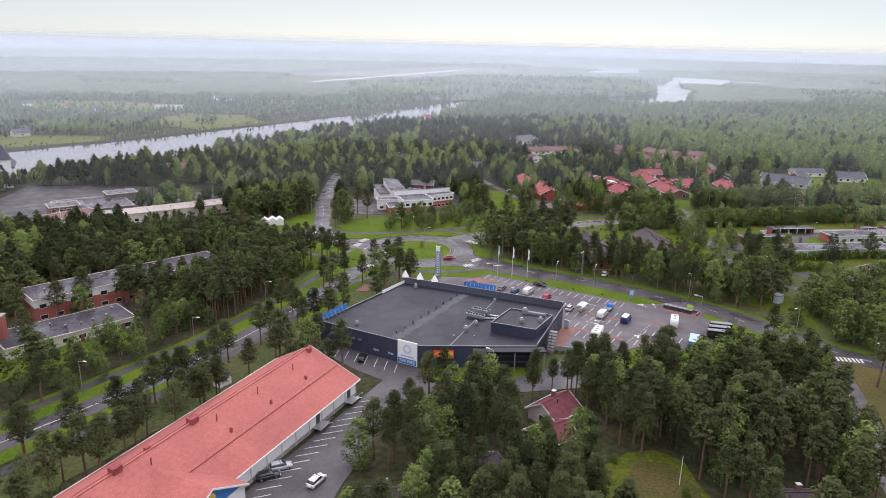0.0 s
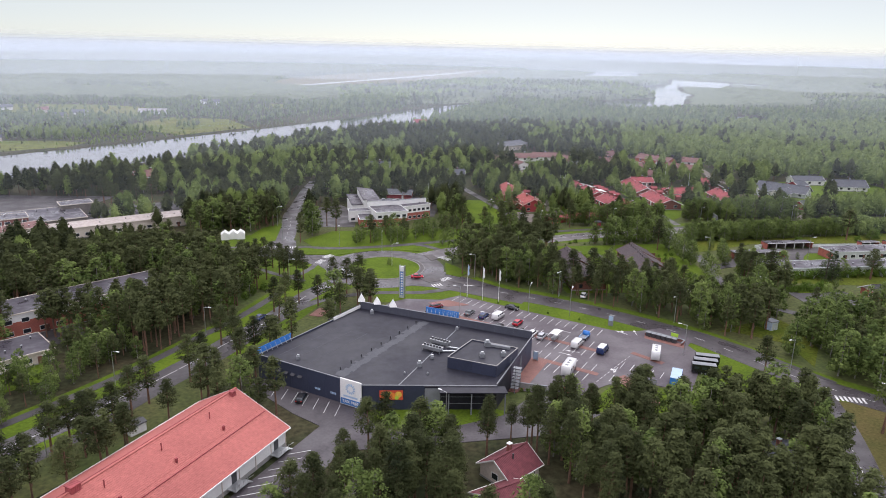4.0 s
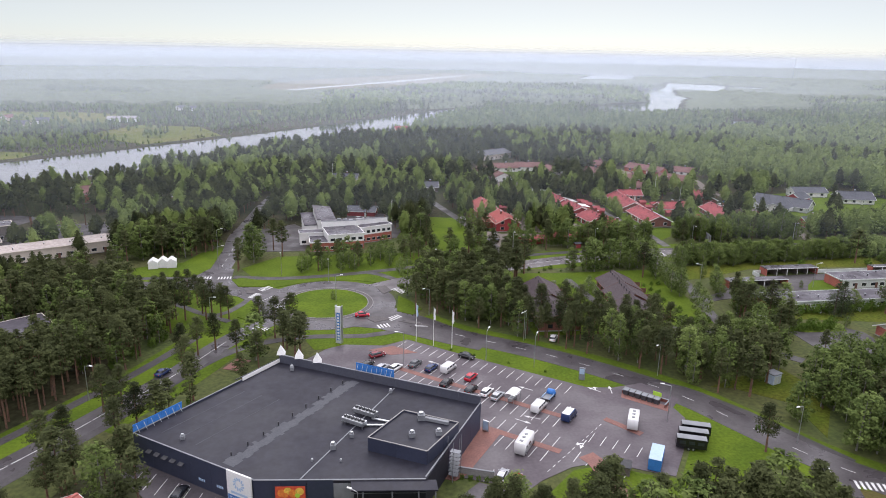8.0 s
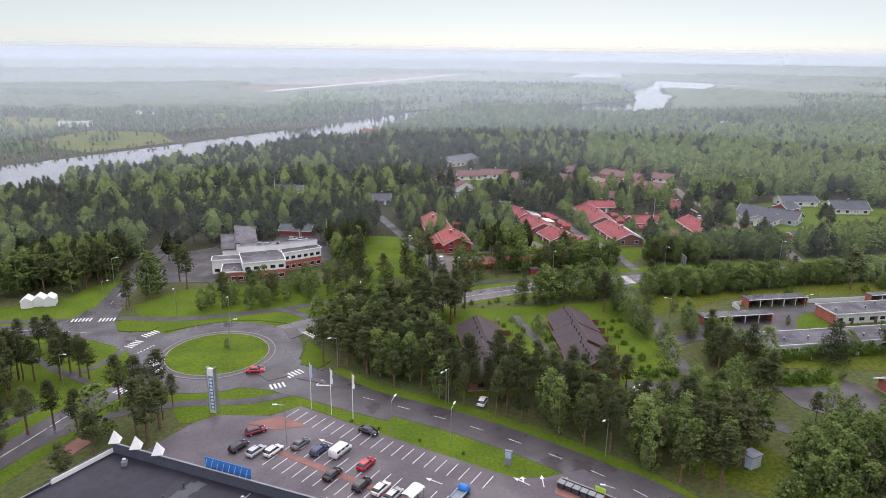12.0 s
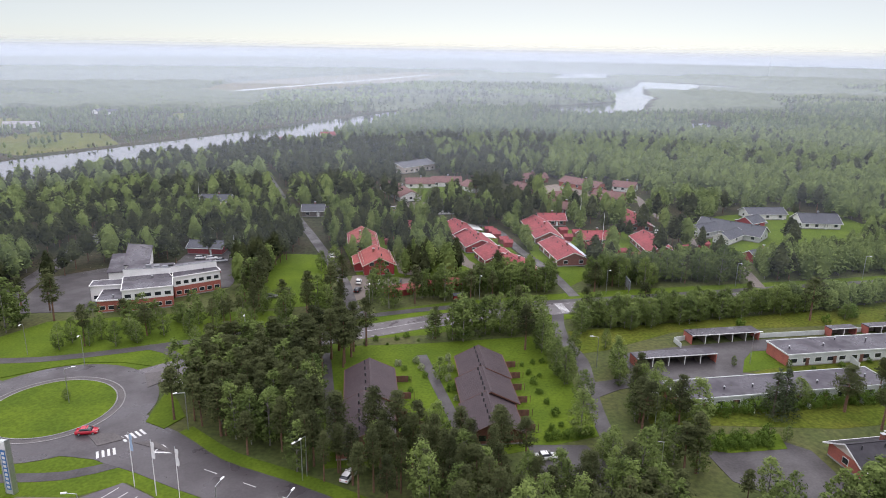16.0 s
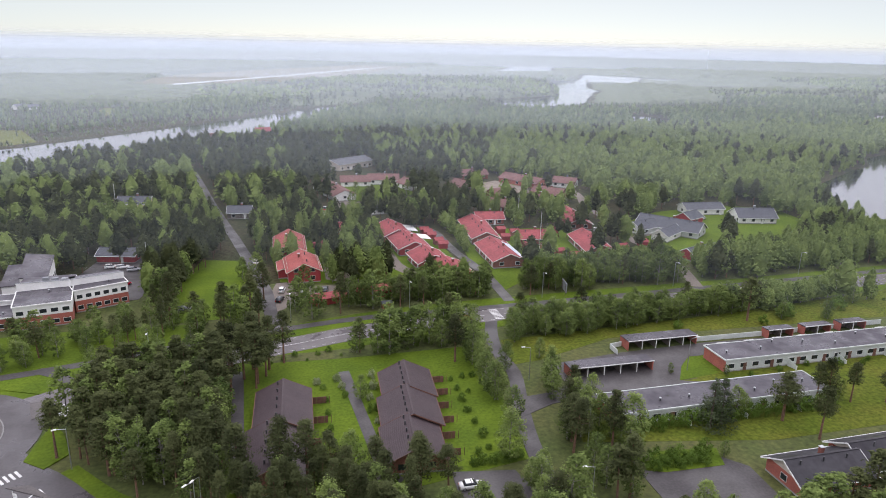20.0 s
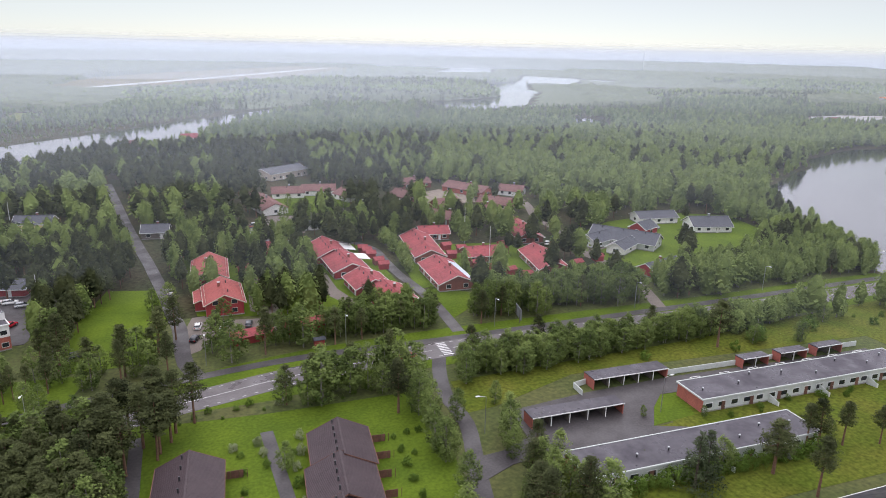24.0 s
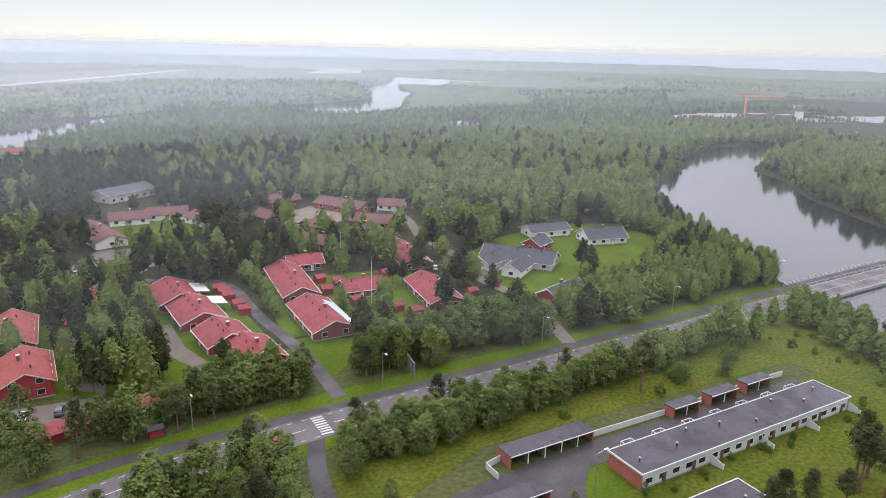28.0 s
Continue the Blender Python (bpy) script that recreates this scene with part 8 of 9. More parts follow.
DENSE = [  # outline, share of pines, heights
    ([(3, 92), (6, 112), (14, 124), (24, 130), (42, 139), (60, 143), (76, 143), (92, 143), (110, 141), (116, 136), (106, 116), (96, 92), (40, 78), (0, 84)], 0.88, (12, 16)),
    ([(61, 250), (72, 241), (86, 231), (96, 221), (104, 213), (116, 207), (127, 196), (138, 204), (128, 222), (96, 230), (91, 240), (95, 272), (93, 288), (84, 293), (68, 291), (60, 276)], 0.74, (10, 13.5)),
    ([(158, 283.5), (191, 285.4), (220, 288.4), (252, 290.6), (275, 293.4), (275, 297), (230, 296.2), (160, 294.2)], 0.03, (6.5, 8.8)),
    ([(115, 284), (152, 285), (152, 295.4), (135, 293.6), (116, 288.6)], 0.25, (9.5, 12.5)),
    ([(104, 315.5), (128, 317), (148, 317.5), (168, 317), (168, 333), (140, 330), (126, 329), (104, 326)], 0.12, (7.5, 10.5)),
    ([(176, 320.5), (300, 324), (350, 326), (365, 352), (300, 350), (262, 338), (236, 332), (225, 346), (212, 338), (190, 334)], 0.12, (7.5, 11)),
    ([(141.5, 229), (145.5, 229), (149, 246), (152, 282), (147.5, 283), (144, 250)], 0.05, (8, 11.5)),
    ([(158, 230), (168, 232), (168, 250), (160, 249)], 0.15, (8, 11)),
    ([(155, 206), (185, 206), (190, 200), (170, 190), (150, 190)], 0.15, (8, 11)),
    ([(-92, 165), (-40, 197), (-22, 240), (-36, 258), (-44, 262), (-50, 250), (-30, 238), (-58, 205), (-92, 182)], 0.8, (10, 14)),
    ([(-84, 242), (-48, 252), (-46, 275), (-44, 296), (-58, 304), (-84, 286)], 0.85, (9, 12)),
    ([(320, 300), (360, 330), (390, 390), (410, 450), (370, 440), (352, 390), (330, 352)], 0.15, (8, 11)),
    ([(286, 235), (300, 256), (325, 282), (310, 232)], 0.2, (7, 10)),
    ([(88, 229), (94, 234), (128, 227), (127, 214), (112, 202), (100, 212), (84, 228)], 0.88, (10, 13.5)),
    ([(117, 338), (126, 336), (142, 340), (144, 372), (130, 398), (117, 380)], 0.6, (10, 13.5)),
    ([(200, 422), (262, 428), (266, 446), (204, 444)], 0.7, (9, 12)),
    ([(-66, 196), (-40, 208), (-22, 234), (-36, 246), (-52, 226)], 0.85, (14, 18)),
    ([(98, 345), (116, 345), (116, 400), (138, 413), (120, 425), (88, 430)], 0.5, (10, 14)),
    ([(62, 322), (74, 322), (80, 378), (84, 395), (76, 430), (60, 430)], 0.75, (10, 14)),
    ([(24, 303), (60, 306), (66, 313), (30, 313)], 0.05, (6, 9)),
    ([(300, 272), (309, 266), (340, 285), (364, 297), (345, 306), (318, 303), (306, 290)], 0.05, (5, 9)),
    ([(400, 240), (640, 420), (640, 230)], 0.2, (9, 13)),
    ([(147, 190), (190, 202), (200, 170), (170, 150), (143, 160), (141, 176)], 0.25, (9, 12.5)),
    ([(148, 424), (160, 418), (178, 408), (200, 429), (190, 442), (160, 444), (150, 440)], 0.6, (9, 13)),
    ([(118, 392), (139, 380), (142, 400), (136, 412), (118, 414)], 0.6, (9, 13)),
    ([(174.6, 352), (178, 352), (179, 400), (186, 412), (176, 414), (173, 400)], 0.15, (6, 9)),
    ([(196, 420), (232, 420), (236, 440), (200, 446)], 0.5, (8, 12)),
    ([(-34.6, 188.6), (-31, 196), (-28.5, 203), (-20.6, 223.4), (-15.5, 235.5), (-11.6, 251.7), (-22, 260), (-34, 266), (-50, 270), (-57, 242), (-66, 200), (-50, 180)], 0.85, (11.5, 15)),
    ([(-64.4, 149.4), (-56.7, 162.4), (-44.2, 175.9), (-34.5, 188.9), (-48.9, 206.5), (-62.4, 195.4), (-68.9, 178.4), (-74.3, 172.7)], 0.35, (6, 9.5)),
    ([(112, 199), (118, 206), (132, 208), (150, 208), (152, 199), (147, 196), (137, 189), (126, 186)], 0.6, (10, 14)),
    ([(-100, 236), (-62, 242), (-40, 250), (-26, 262), (-34, 276), (-60, 268), (-100, 256)], 0.9, (11.5, 15)),
    ([(-46, 314), (-36, 318), (-24, 324), (-13, 322), (-12, 345), (-13, 372), (-30, 388), (-52, 374), (-48, 345)], 0.75, (10.5, 14.5)),
    ([(58, 301), (70, 303), (74, 309), (71, 317), (58, 316)], 0.45, (7, 10)),
]
CLEAR = [
    [(136, 193), (138, 180), (143, 182), (143, 191)],
    [(97, 284), (115, 286), (117, 298), (97, 296)], [(116, 226), (150, 229), (146, 212), (131, 211), (127, 214), (118, 222)], [(163, 216), (170, 228), (190, 224), (188, 206), (170, 202), (160, 208)], [(134, 516), (168, 526), (168, 556), (136, 548)], [(80, 410), (98, 410), (98, 436), (80, 436)],
    [(-150, 290), (-104, 284), (-86, 298), (-108, 298), (-126, 326), (-98, 345), (-64, 345), (-62, 392), (-90, 398), (-112, 388), (-165, 400), (-165, 300)], [(-98, 412), (-80, 420), (-82, 424), (-100, 419)], [(-84, 288), (-50, 300), (-40, 330), (-52, 322), (-108, 298)], [(28, 436), (50, 436), (54, 452), (26, 452)], [(-84, 160), (-62, 168), (-62, 184), (-84, 178)],
    [(52, 146), (76, 145), (100, 145), (118, 143), (128, 160), (118, 184), (108, 196), (92, 204), (60, 228), (40, 240), (20, 232), (30, 222), (60, 165)],
    [(158, 251), (284, 251), (284, 283), (220, 283), (166, 279), (158, 270)],
    [(186, 204), (242, 204), (242, 226), (186, 226)], [(-2, 268), (4, 292), (62, 294), (60, 276)],
    [(168, 226), (284, 226), (284, 251), (168, 251)], [(44, 78), (69, 78), (67, 104), (66, 111), (63, 114.5), (57, 113.5), (51, 110), (45, 103)], [(-45, 282), (-44, 292), (-30, 300), (4, 292), (12, 262), (4, 238), (-6, 232), (-10, 252), (-18, 264), (-32, 272)], [(-34, 300), (-14, 300), (-14, 312), (-34, 312)], [(34, 108), (56, 112), (54, 136), (36, 136)],
    [(98, 231), (140, 231), (141, 282), (98, 282)], [(94, 319), (103, 318), (104, 340), (97, 340)], [(75, 319), (92, 319), (93, 340), (88, 366), (77, 366), (72, 345)], [(101, 324), (104, 323), (108, 330), (124, 329), (124, 341), (101, 342)], [(140, 334), (152, 333), (150, 348), (147, 374), (140, 374)],
]
SPARSE = [[(96, 316), (262, 330), (330, 352), (345, 430), (262, 520), (120, 525), (118, 440), (96, 400)], [(-8, 316), (66, 316), (70, 390), (0, 390)]]

X, Y = jitter(-215, 62, 640, 430, 4.6)
DX, DY = jitter(-110, 78, 370, 360, 5.0)
k = np.zeros(DX.shape, bool)
for i in (0, 1, 2, 3, 4, 5, 6, 7, 13, 27, 29, 30, 31):
    k |= inside(DENSE[i][0], DX, DY) & ((rng.random(DX.size) < 0.6) | (i > 0))
X, Y = np.concatenate([X, DX[k] + 2.3]), np.concatenate([Y, DY[k] + 2.3])
DX, DY = jitter(103, 284, 366, 352, 3.5)        # the close-set rows along the main road
k = inside(DENSE[2][0], DX, DY) | (inside(DENSE[5][0], DX, DY) & (DY < 334)) | (inside(DENSE[4][0], DX, DY) & (DY < 325))
X, Y = np.concatenate([X, DX[k]]), np.concatenate([Y, DY[k]])
DX, DY = jitter(58, 225, 100, 296, 3.8)         # and in the pine wood by the brown row houses
k = inside(DENSE[1][0], DX, DY)
X, Y = np.concatenate([X, DX[k]]), np.concatenate([Y, DY[k]])
ok = free(X, Y)
X, Y = X[ok], Y[ok]
keep = np.full(X.shape, 0.60)
share = np.clip(0.62 + 0.9 * patches(X, Y, 0.012, 3.0), 0.1, 0.95)
share[X > 240] *= 0.25
share[(Y > 300) & (X > 80)] *= 0.5
k = (Y > 315) & (X < 80)
share[k] = np.clip(share[k], 0.6, 0.9)
k = (X < 25) & (Y < 262) & (X > -110)
share[k] = np.maximum(share[k], 0.85)
WID = np.full(X.shape, 1.2)
h_lo, h_hi = np.full(X.shape, 8.5), np.full(X.shape, 15.0)
for poly in SPARSE:
    k = inside(poly, X, Y)
    keep[k], share[k] = 0.36, np.clip(share[k] + 0.3, 0, 0.85)
for _, poly, m, lb in LAWNS:
    keep[inside(poly, X, Y)] *= 0.5 if lb.startswith(("gardens", "grass")) else 0.12
for poly, sh, hh in DENSE:
    k = inside(poly, X, Y)
    keep[k], share[k], h_lo[k], h_hi[k] = 0.95, sh, *hh
    WID[k] = (0.98 if sh > 0.8 else 1.0) if sh > 0.3 else 1.4 if hh[1] < 10 else 1.1
k = inside([(126, 201), (152, 201), (192, 207), (192, 188), (150, 184), (126, 188)], X, Y)
keep[k] *= 0.95
k = line_distance(R_W, X, Y) < np.where(X * 0.84 - Y * 0.545 < -125, 8.5, 13.5)
keep[k] = 0.06
for poly in CLEAR:
    keep[inside(poly, X, Y)] = 0.0
k = rng.random(X.size) < keep
X, Y, share, h_lo, h_hi, WID = (a[k] for a in (X, Y, share, h_lo, h_hi, WID))
PINE = rng.random(X.size) < share
H = h_lo + (h_hi - h_lo) * rng.random(X.size)
H = np.where((river_distance(X, Y) < 42) & (X < 120), H * 0.42, H)
near = line_distance(PATHLINE, X, Y)

VARIANTS = {"pine": 7, "birch": 7, "spruce": 3, "bush": 4}
LEAFMAT = {"pine": PINELEAF, "birch": BIRCHLEAF, "spruce": SPRUCELEAF, "bush": BUSHLEAF}
BARK = {"pine": PINEBARK, "birch": BIRCHBARK, "spruce": DARKBARK, "bush": DARKBARK}
TREES = {}
for kind, (cl, per, leaf) in {"pine": (150, 18, 0.185), "birch": (140, 14, 0.185), "spruce": (120, 17, 0.2), "bush": (34, 24, 0.5)}.items():
    for v in range(VARIANTS[kind]):
        (tc_, tf_), (lc_, lf_) = tree_shape(kind, 100 + v * 7 + len(kind), cl, per, leaf)
        me = []
        for nm, co, f, m in (("trunk", tc_, tf_, BARK[kind]), ("crown", lc_, lf_, LEAFMAT[kind])):
            o = arrays(nm, co, f, m)
            me.append(o.data)
            bpy.data.objects.remove(o)
        TREES[kind, v] = me

LABELS = {"pine": "tall Scots pine with a bare reddish trunk", "birch": "leafy green birch with a pale trunk", "spruce": "dark narrow conical spruce", "bush": "rounded green garden bush"}


def plant(kind, x, y, h, wide=1.0, label="", crown_mat=None):
    ob = thing(kind + ("_tree" if kind != "bush" else ""), pose(x, y, -0.05, 0, 0, rng.uniform(0, 360)), label or LABELS[kind], "bush" if kind == "bush" else "tree", {"pine": "pines", "birch": "birches", "spruce": "spruces", "bush": "bushes"}[kind])
    ob.scale = (h / 10 * wide, h / 10 * wide, h / 10)
    me = TREES[kind, int(rng.integers(VARIANTS[kind]))]
    for nm, d in zip(("trunk", "crown"), me):
        o = new(nm, d)
        o.parent = ob
        if crown_mat and nm == "crown":
            o.material_slots[0].link = "OBJECT"
            o.material_slots[0].material = crown_mat
    return ob


order = np.argsort(near)
single = np.zeros(X.size, bool)
count = {True: 0, False: 0}
for i in order:
    if count[bool(PINE[i])] < 232:
        count[bool(PINE[i])] += 1
        single[i] = True
        plant("pine" if PINE[i] else "birch", X[i], Y[i], H[i], WID[i] * rng.uniform(0.88, 1.2))
for x, y, h in ((-92, 362, 12), (-88, 357, 12), (-84, 366, 11), (-97, 368, 12), (-80, 360, 11.5), (-76, 372, 12), (-100, 376, 12), (13, 236.5, 10.5), (17, 234.5, 11), (20.5, 236.5, 11), (25, 233.5, 7), (8, 224, 9), (-3, 213, 10), (120.5, 163.8, 10), (222, 236.5, 10), (228, 236, 9), (236, 234, 8), (-15, 268, 9), (-12, 266.5, 9.5), (-9, 264, 9), (0, 251.5, 10), (2.5, 250, 9.5), (-20, 268.5, 8.5), (-3, 254, 10), (-6, 255.5, 10.5), (-4, 250, 10), (-10, 250.5, 10.5), (-14, 252, 11), (-62, 130, 11), (-60, 126, 12), (-39, 150, 10), (-41, 146, 11), (-36, 153, 10), (-30, 160, 11), (-28, 166, 10.5), (-21, 176, 11), (-19, 180, 10), (-7, 186, 11), (-10, 182, 10), (-12, 190, 10), (-17, 197, 10.5), (-14, 200, 9), (-2, 225, 10), (2, 228, 9.5), (-5, 220, 10), (184, 242.5, 3), (106, 133, 12), (104, 128, 12), (92.5, 277, 12.5), (99.7, 232, 13), (104.4, 231, 12.5), (123.4, 222.8, 12), (128.8, 224, 9.5), (92.5, 231, 13), (86.3, 235.9, 13.5), (208.9, 224.2, 11), (98.4, 281, 12.5), (95, 284, 13), (102, 284, 12), (96.1, 309.5, 10), (86, 307.5, 10), (97.5, 330, 11), (71, 331, 11.5), (93.5, 327, 10), (71, 322, 12), (-90.8, 226, 15), (-80.2, 229, 14), (-74.1, 205, 13), (-84, 236, 14), (244, 236, 12), (250, 240, 12), (247, 233, 11), (219.8, 237.5, 9), (88, 282, 12), (85, 276, 12), (87, 270, 12.5), (-66, 150, 11), (-60, 156, 10), (-14, 170, 10), (-30, 140, 11), (-27, 146, 10), (-34, 134, 11), (-40, 127, 11), (-44, 118, 12), (-22, 158, 9), (-16, 163, 10), (-53, 131, 11), (-45.5, 136, 11), (-41.4, 137, 10), (-36, 149.5, 11), (-32, 155, 10), (-41, 123.5, 11), (-79, 177, 11), (-111, 259, 13), (-104, 256, 12), (-97, 249, 13), (-90, 243, 13), (-117, 268, 13), (-108, 272, 12), (-122, 256, 13), (-98, 266, 12)):
    plant("pine", x, y, h * 1.14, 1.3)
for x, y, h in ((77, 104, 8), (79.5, 101.5, 7), (90.5, 99, 9), (160.9, 252.3, 7), (157.1, 235.7, 9.5), (156.9, 223.4, 9), (157.4, 219, 8.5), (146.6, 223.7, 7), (197.7, 236.2, 7.5), (155, 268.3, 8), (148.5, 254.7, 8), (148.3, 244.4, 9), (160.8, 215.5, 8.5), (165.4, 263.1, 8), (143.9, 222, 6.5), (120.6, 286.2, 9), (280.6, 289.9, 7), (261.7, 281, 6), (248, 283, 6), (227.1, 238.4, 4.5), (140, 448, 9), (146, 455, 8), (152, 447, 9), (158, 452, 8), (164, 460, 9), (150, 466, 8), (160, 474, 8), (171, 470, 9), (146, 482, 7), (24, 297, 7.5), (31, 298.5, 8), (39, 297, 7.5), (47, 299, 8), (54, 298, 7.5), (61, 301, 7), (68, 299, 7.5), (33, 263.5, 3.2), (118, 261, 6.5), (143, 285, 8), (195, 258, 3), (22, 293, 7.5), (29, 294.5, 7), (36, 293, 7.5), (41, 294.5, 7), (43, 301, 7), (57, 289, 6.5), (71, 297, 7), (145, 220, 8), (143, 214, 8), (132, 211, 9), (152, 219, 8), (166, 230, 8), (169, 206, 9), (185, 223, 4), (212, 236, 5.5), (200, 237, 5), (208, 254, 3), (164, 260, 8), (162, 256, 8.5), (161, 242, 9), (166, 273, 6), (252, 286, 6.5), (262, 280, 6), (290, 292, 6.5), (304, 269, 6), (310, 275, 6.5), (90.6, 352, 8), (74, 317, 7), (81, 314.5, 7.5), (88.5, 310, 7), (92.5, 311, 7.5), (95.5, 352, 9.5), (78, 306, 7), (86.5, 279, 8), (79, 290, 7), (72, 288, 7.5), (-66, 157, 7), (-61, 153.5, 6.5), (-71, 160.5, 7.5), (-56, 160, 7), (-64, 165, 8), (-50, 168, 7), (-70, 168, 8), (-47, 131, 5), (-38, 144, 5), (75.8, 104, 7.5), (-58, 119, 6), (-50, 112, 7)):
    plant("birch", x, y, h, 1.25)
for x, y, h in ((69.4, 109.9, 11), (66.5, 116, 10), (63, 118, 9), (96, 112, 9), (148, 331, 7), (143, 330, 6), (172, 262, 3)):
    plant("spruce", x, y, h)
for x, y, h in ((189, 233.2, 11.5), (192.4, 234.2, 10.5)):
    plant("spruce", x, y, h, 1.7, "broad dark spruce beside a white row house")
for x, y, h, w in ((206.5, 232.4, 12, 1.7), (95.7, 274, 13, 1.5), (250, 238, 12, 1.7), (90, 268, 13.5, 1.4), (84, 262, 13.5, 1.4), (94.6, 282, 13, 1.7), (89.5, 283.4, 12.5, 1.6), (97.6, 277.5, 12, 1.5)):
    plant("pine", x, y, h, w, "broad-crowned old pine beside a row house")
# garden bushes, hedges and shrubs
for x, y, h in [(120.2, 266 - i * 5.2, 1.7 + 0.5 * (i % 3)) for i in range(8)] + [(140.4 + 0.3 * (i % 2), 266 - i * 5.0, 1.4 + 0.5 * (i % 3)) for i in range(7)] + [(136 + i * 1.8, 231.2 + 0.3 * (i % 2), 2.6) for i in range(6)] + [(110.4, 268 - i * 6.0, 1.6) for i in range(6)] + [(172 + i * 2.9, 235.2 + 0.5 * (i % 2), 3.5 + 0.4 * (i % 3)) for i in range(18)] + [(214 + i * 9, 252.5 + (i % 3), 1.8) for i in range(7)] + [(168 + i * 2.8, 223.6 + 1.2 * (i % 2), 3.4 + 0.3 * (i % 3)) for i in range(6)] + [(57 + i * 1.5, 162.6 - i * 0.5, 1.3) for i in range(7)] + [(-6 + i * 2.2, 190 + i * 3.0, 1.6) for i in range(4)] + [(113.8, 271.5, 2.4), (114.6, 267.4, 2.2), (114.9, 263.4, 2.0), (102.4, 259.7, 2.6), (105.6, 249.0, 2.6), (137.8, 234.6, 2.2), (146, 266.9, 1.6), (140, 251, 1.8), (122.1, 271.4, 2.6), (121.8, 265.9, 2.6), (109.1, 270.8, 2.2), (138.3, 266.5, 1.6), (143.5, 266.7, 1.8), (142.9, 259.2, 1.6)] + [(99 + i * 2.9, 285.4 + 1.6 * ((i * 7) % 3) - (1.5 if i < 4 else 0.3), 1.0 + 0.5 * (i % 3)) for i in range(18)] + [(169.5 + i * 2.6, 221.8 + 0.6 * (i % 2), 2.8) for i in range(5)] + [(290 + (i * 37 % 31), 256 + (i * 53 % 37), 1.2 + (i % 4) * 0.6) for i in range(22)] + [(222 + (i * 29 % 60), 252 + (i * 17 % 5), 1.0 + (i % 3) * 0.5) for i in range(12)] + [(213, 283, 3), (240, 281, 3.4), (250, 284, 5.5), (272, 287, 5), (-15, 232, 3.2), (-18, 226, 3.4), (-21, 219, 3), (-10, 240, 3), (-13, 236, 3.5), (64.5, 220.5, 0.9), (70, 216.4, 0.9), (78, 210.6, 0.9), (86, 204.6, 0.9), (124, 172, 1.6), (62, 100.5, 2.2), (45, 105, 2.0), (48, 110, 1.8), (53, 112.6, 2.0), (71, 109, 1.8), (44, 99, 2.4)]:
    plant("bush", x, y, h, rng.uniform(0.8, 1.1), "", PALEBUSH if h > 2.1 and 109 < x < 122.2 and 262 < y < 272 or 119 < x < 121 and rng.random() < 0.4 else None)


# the joined rest of the woods
def shell(kind, seed, n, leaf, rows, sides):
    """A cheap crown for trees further off: a ragged core and leaves lying on its outside."""
    rng = np.random.default_rng(seed)
    low = {"pine": rng.uniform(0.28, 0.42), "birch": rng.uniform(0.06, 0.16), "spruce": 0.05}[kind]
    fat = {"pine": rng.uniform(1.6, 2.2), "birch": rng.uniform(1.7, 2.3), "spruce": 1.55}[kind]

    def radius(q):
        if kind == "spruce":
            return fat * (1.02 - q) ** 0.85
        if kind == "pine":
            return fat * np.minimum(1.0, 0.5 + 2.0 * q) * (1.03 - q ** 2.1) ** 0.8
        return fat * np.sin(np.clip(0.45 + q * 2.6, 0, 3.05)) ** 0.7

    lump = rng.uniform(0.72, 1.25, (rows + 1, sides))
    co, f = [], []
    for k in range(rows + 1):
        q = k / rows
        for i in range(sides):
            a = 6.283 * (i + 0.5 * (k % 2)) / sides
            r = 0.74 * radius(np.array(q)) * lump[k, i]
            co.append((r * math.cos(a), r * math.sin(a), 10 * (low + (0.97 - low) * q) + rng.normal() * 0.25))
            if k:
                j, o = (i + 1) % sides, (k - 1) * sides
                f += [(o + i, o + j, o + sides + j), (o + i, o + sides + j, o + sides + i)]
    q = rng.random(n) ** 0.85
    a = rng.random(n) * 6.283
    r = radius(q) * (0.80 + 0.32 * rng.random(n)) * (1 + 0.16 * np.sin(a * 3 + q * 11 + seed))
    p = np.stack([r * np.cos(a), r * np.sin(a), 10 * (low + (1 - low) * q)], -1)
    o = np.stack([np.cos(a), np.sin(a), 0.75 + 0.6 * q], -1) + rng.normal(size=(n, 3)) * 0.3
    o /= np.linalg.norm(o, axis=1)[:, None]
    u = np.cross(o, rng.normal(size=(n, 3)))
    u /= np.linalg.norm(u, axis=1)[:, None]
    v = np.cross(o, u)
    s = leaf * rng.uniform(0.65, 1.35, (n, 1)) * (1.15 - 0.55 * q)[:, None]
    lc = np.stack([p + u * s, p - u * s * 0.5 + v * s * 0.62, p - u * s * 0.5 - v * s * 0.62], 1).reshape(-1, 3)
    return np.concatenate([np.array(co), lc]), np.concatenate([np.array(f), np.arange(n * 3).reshape(-1, 3) + len(co)])


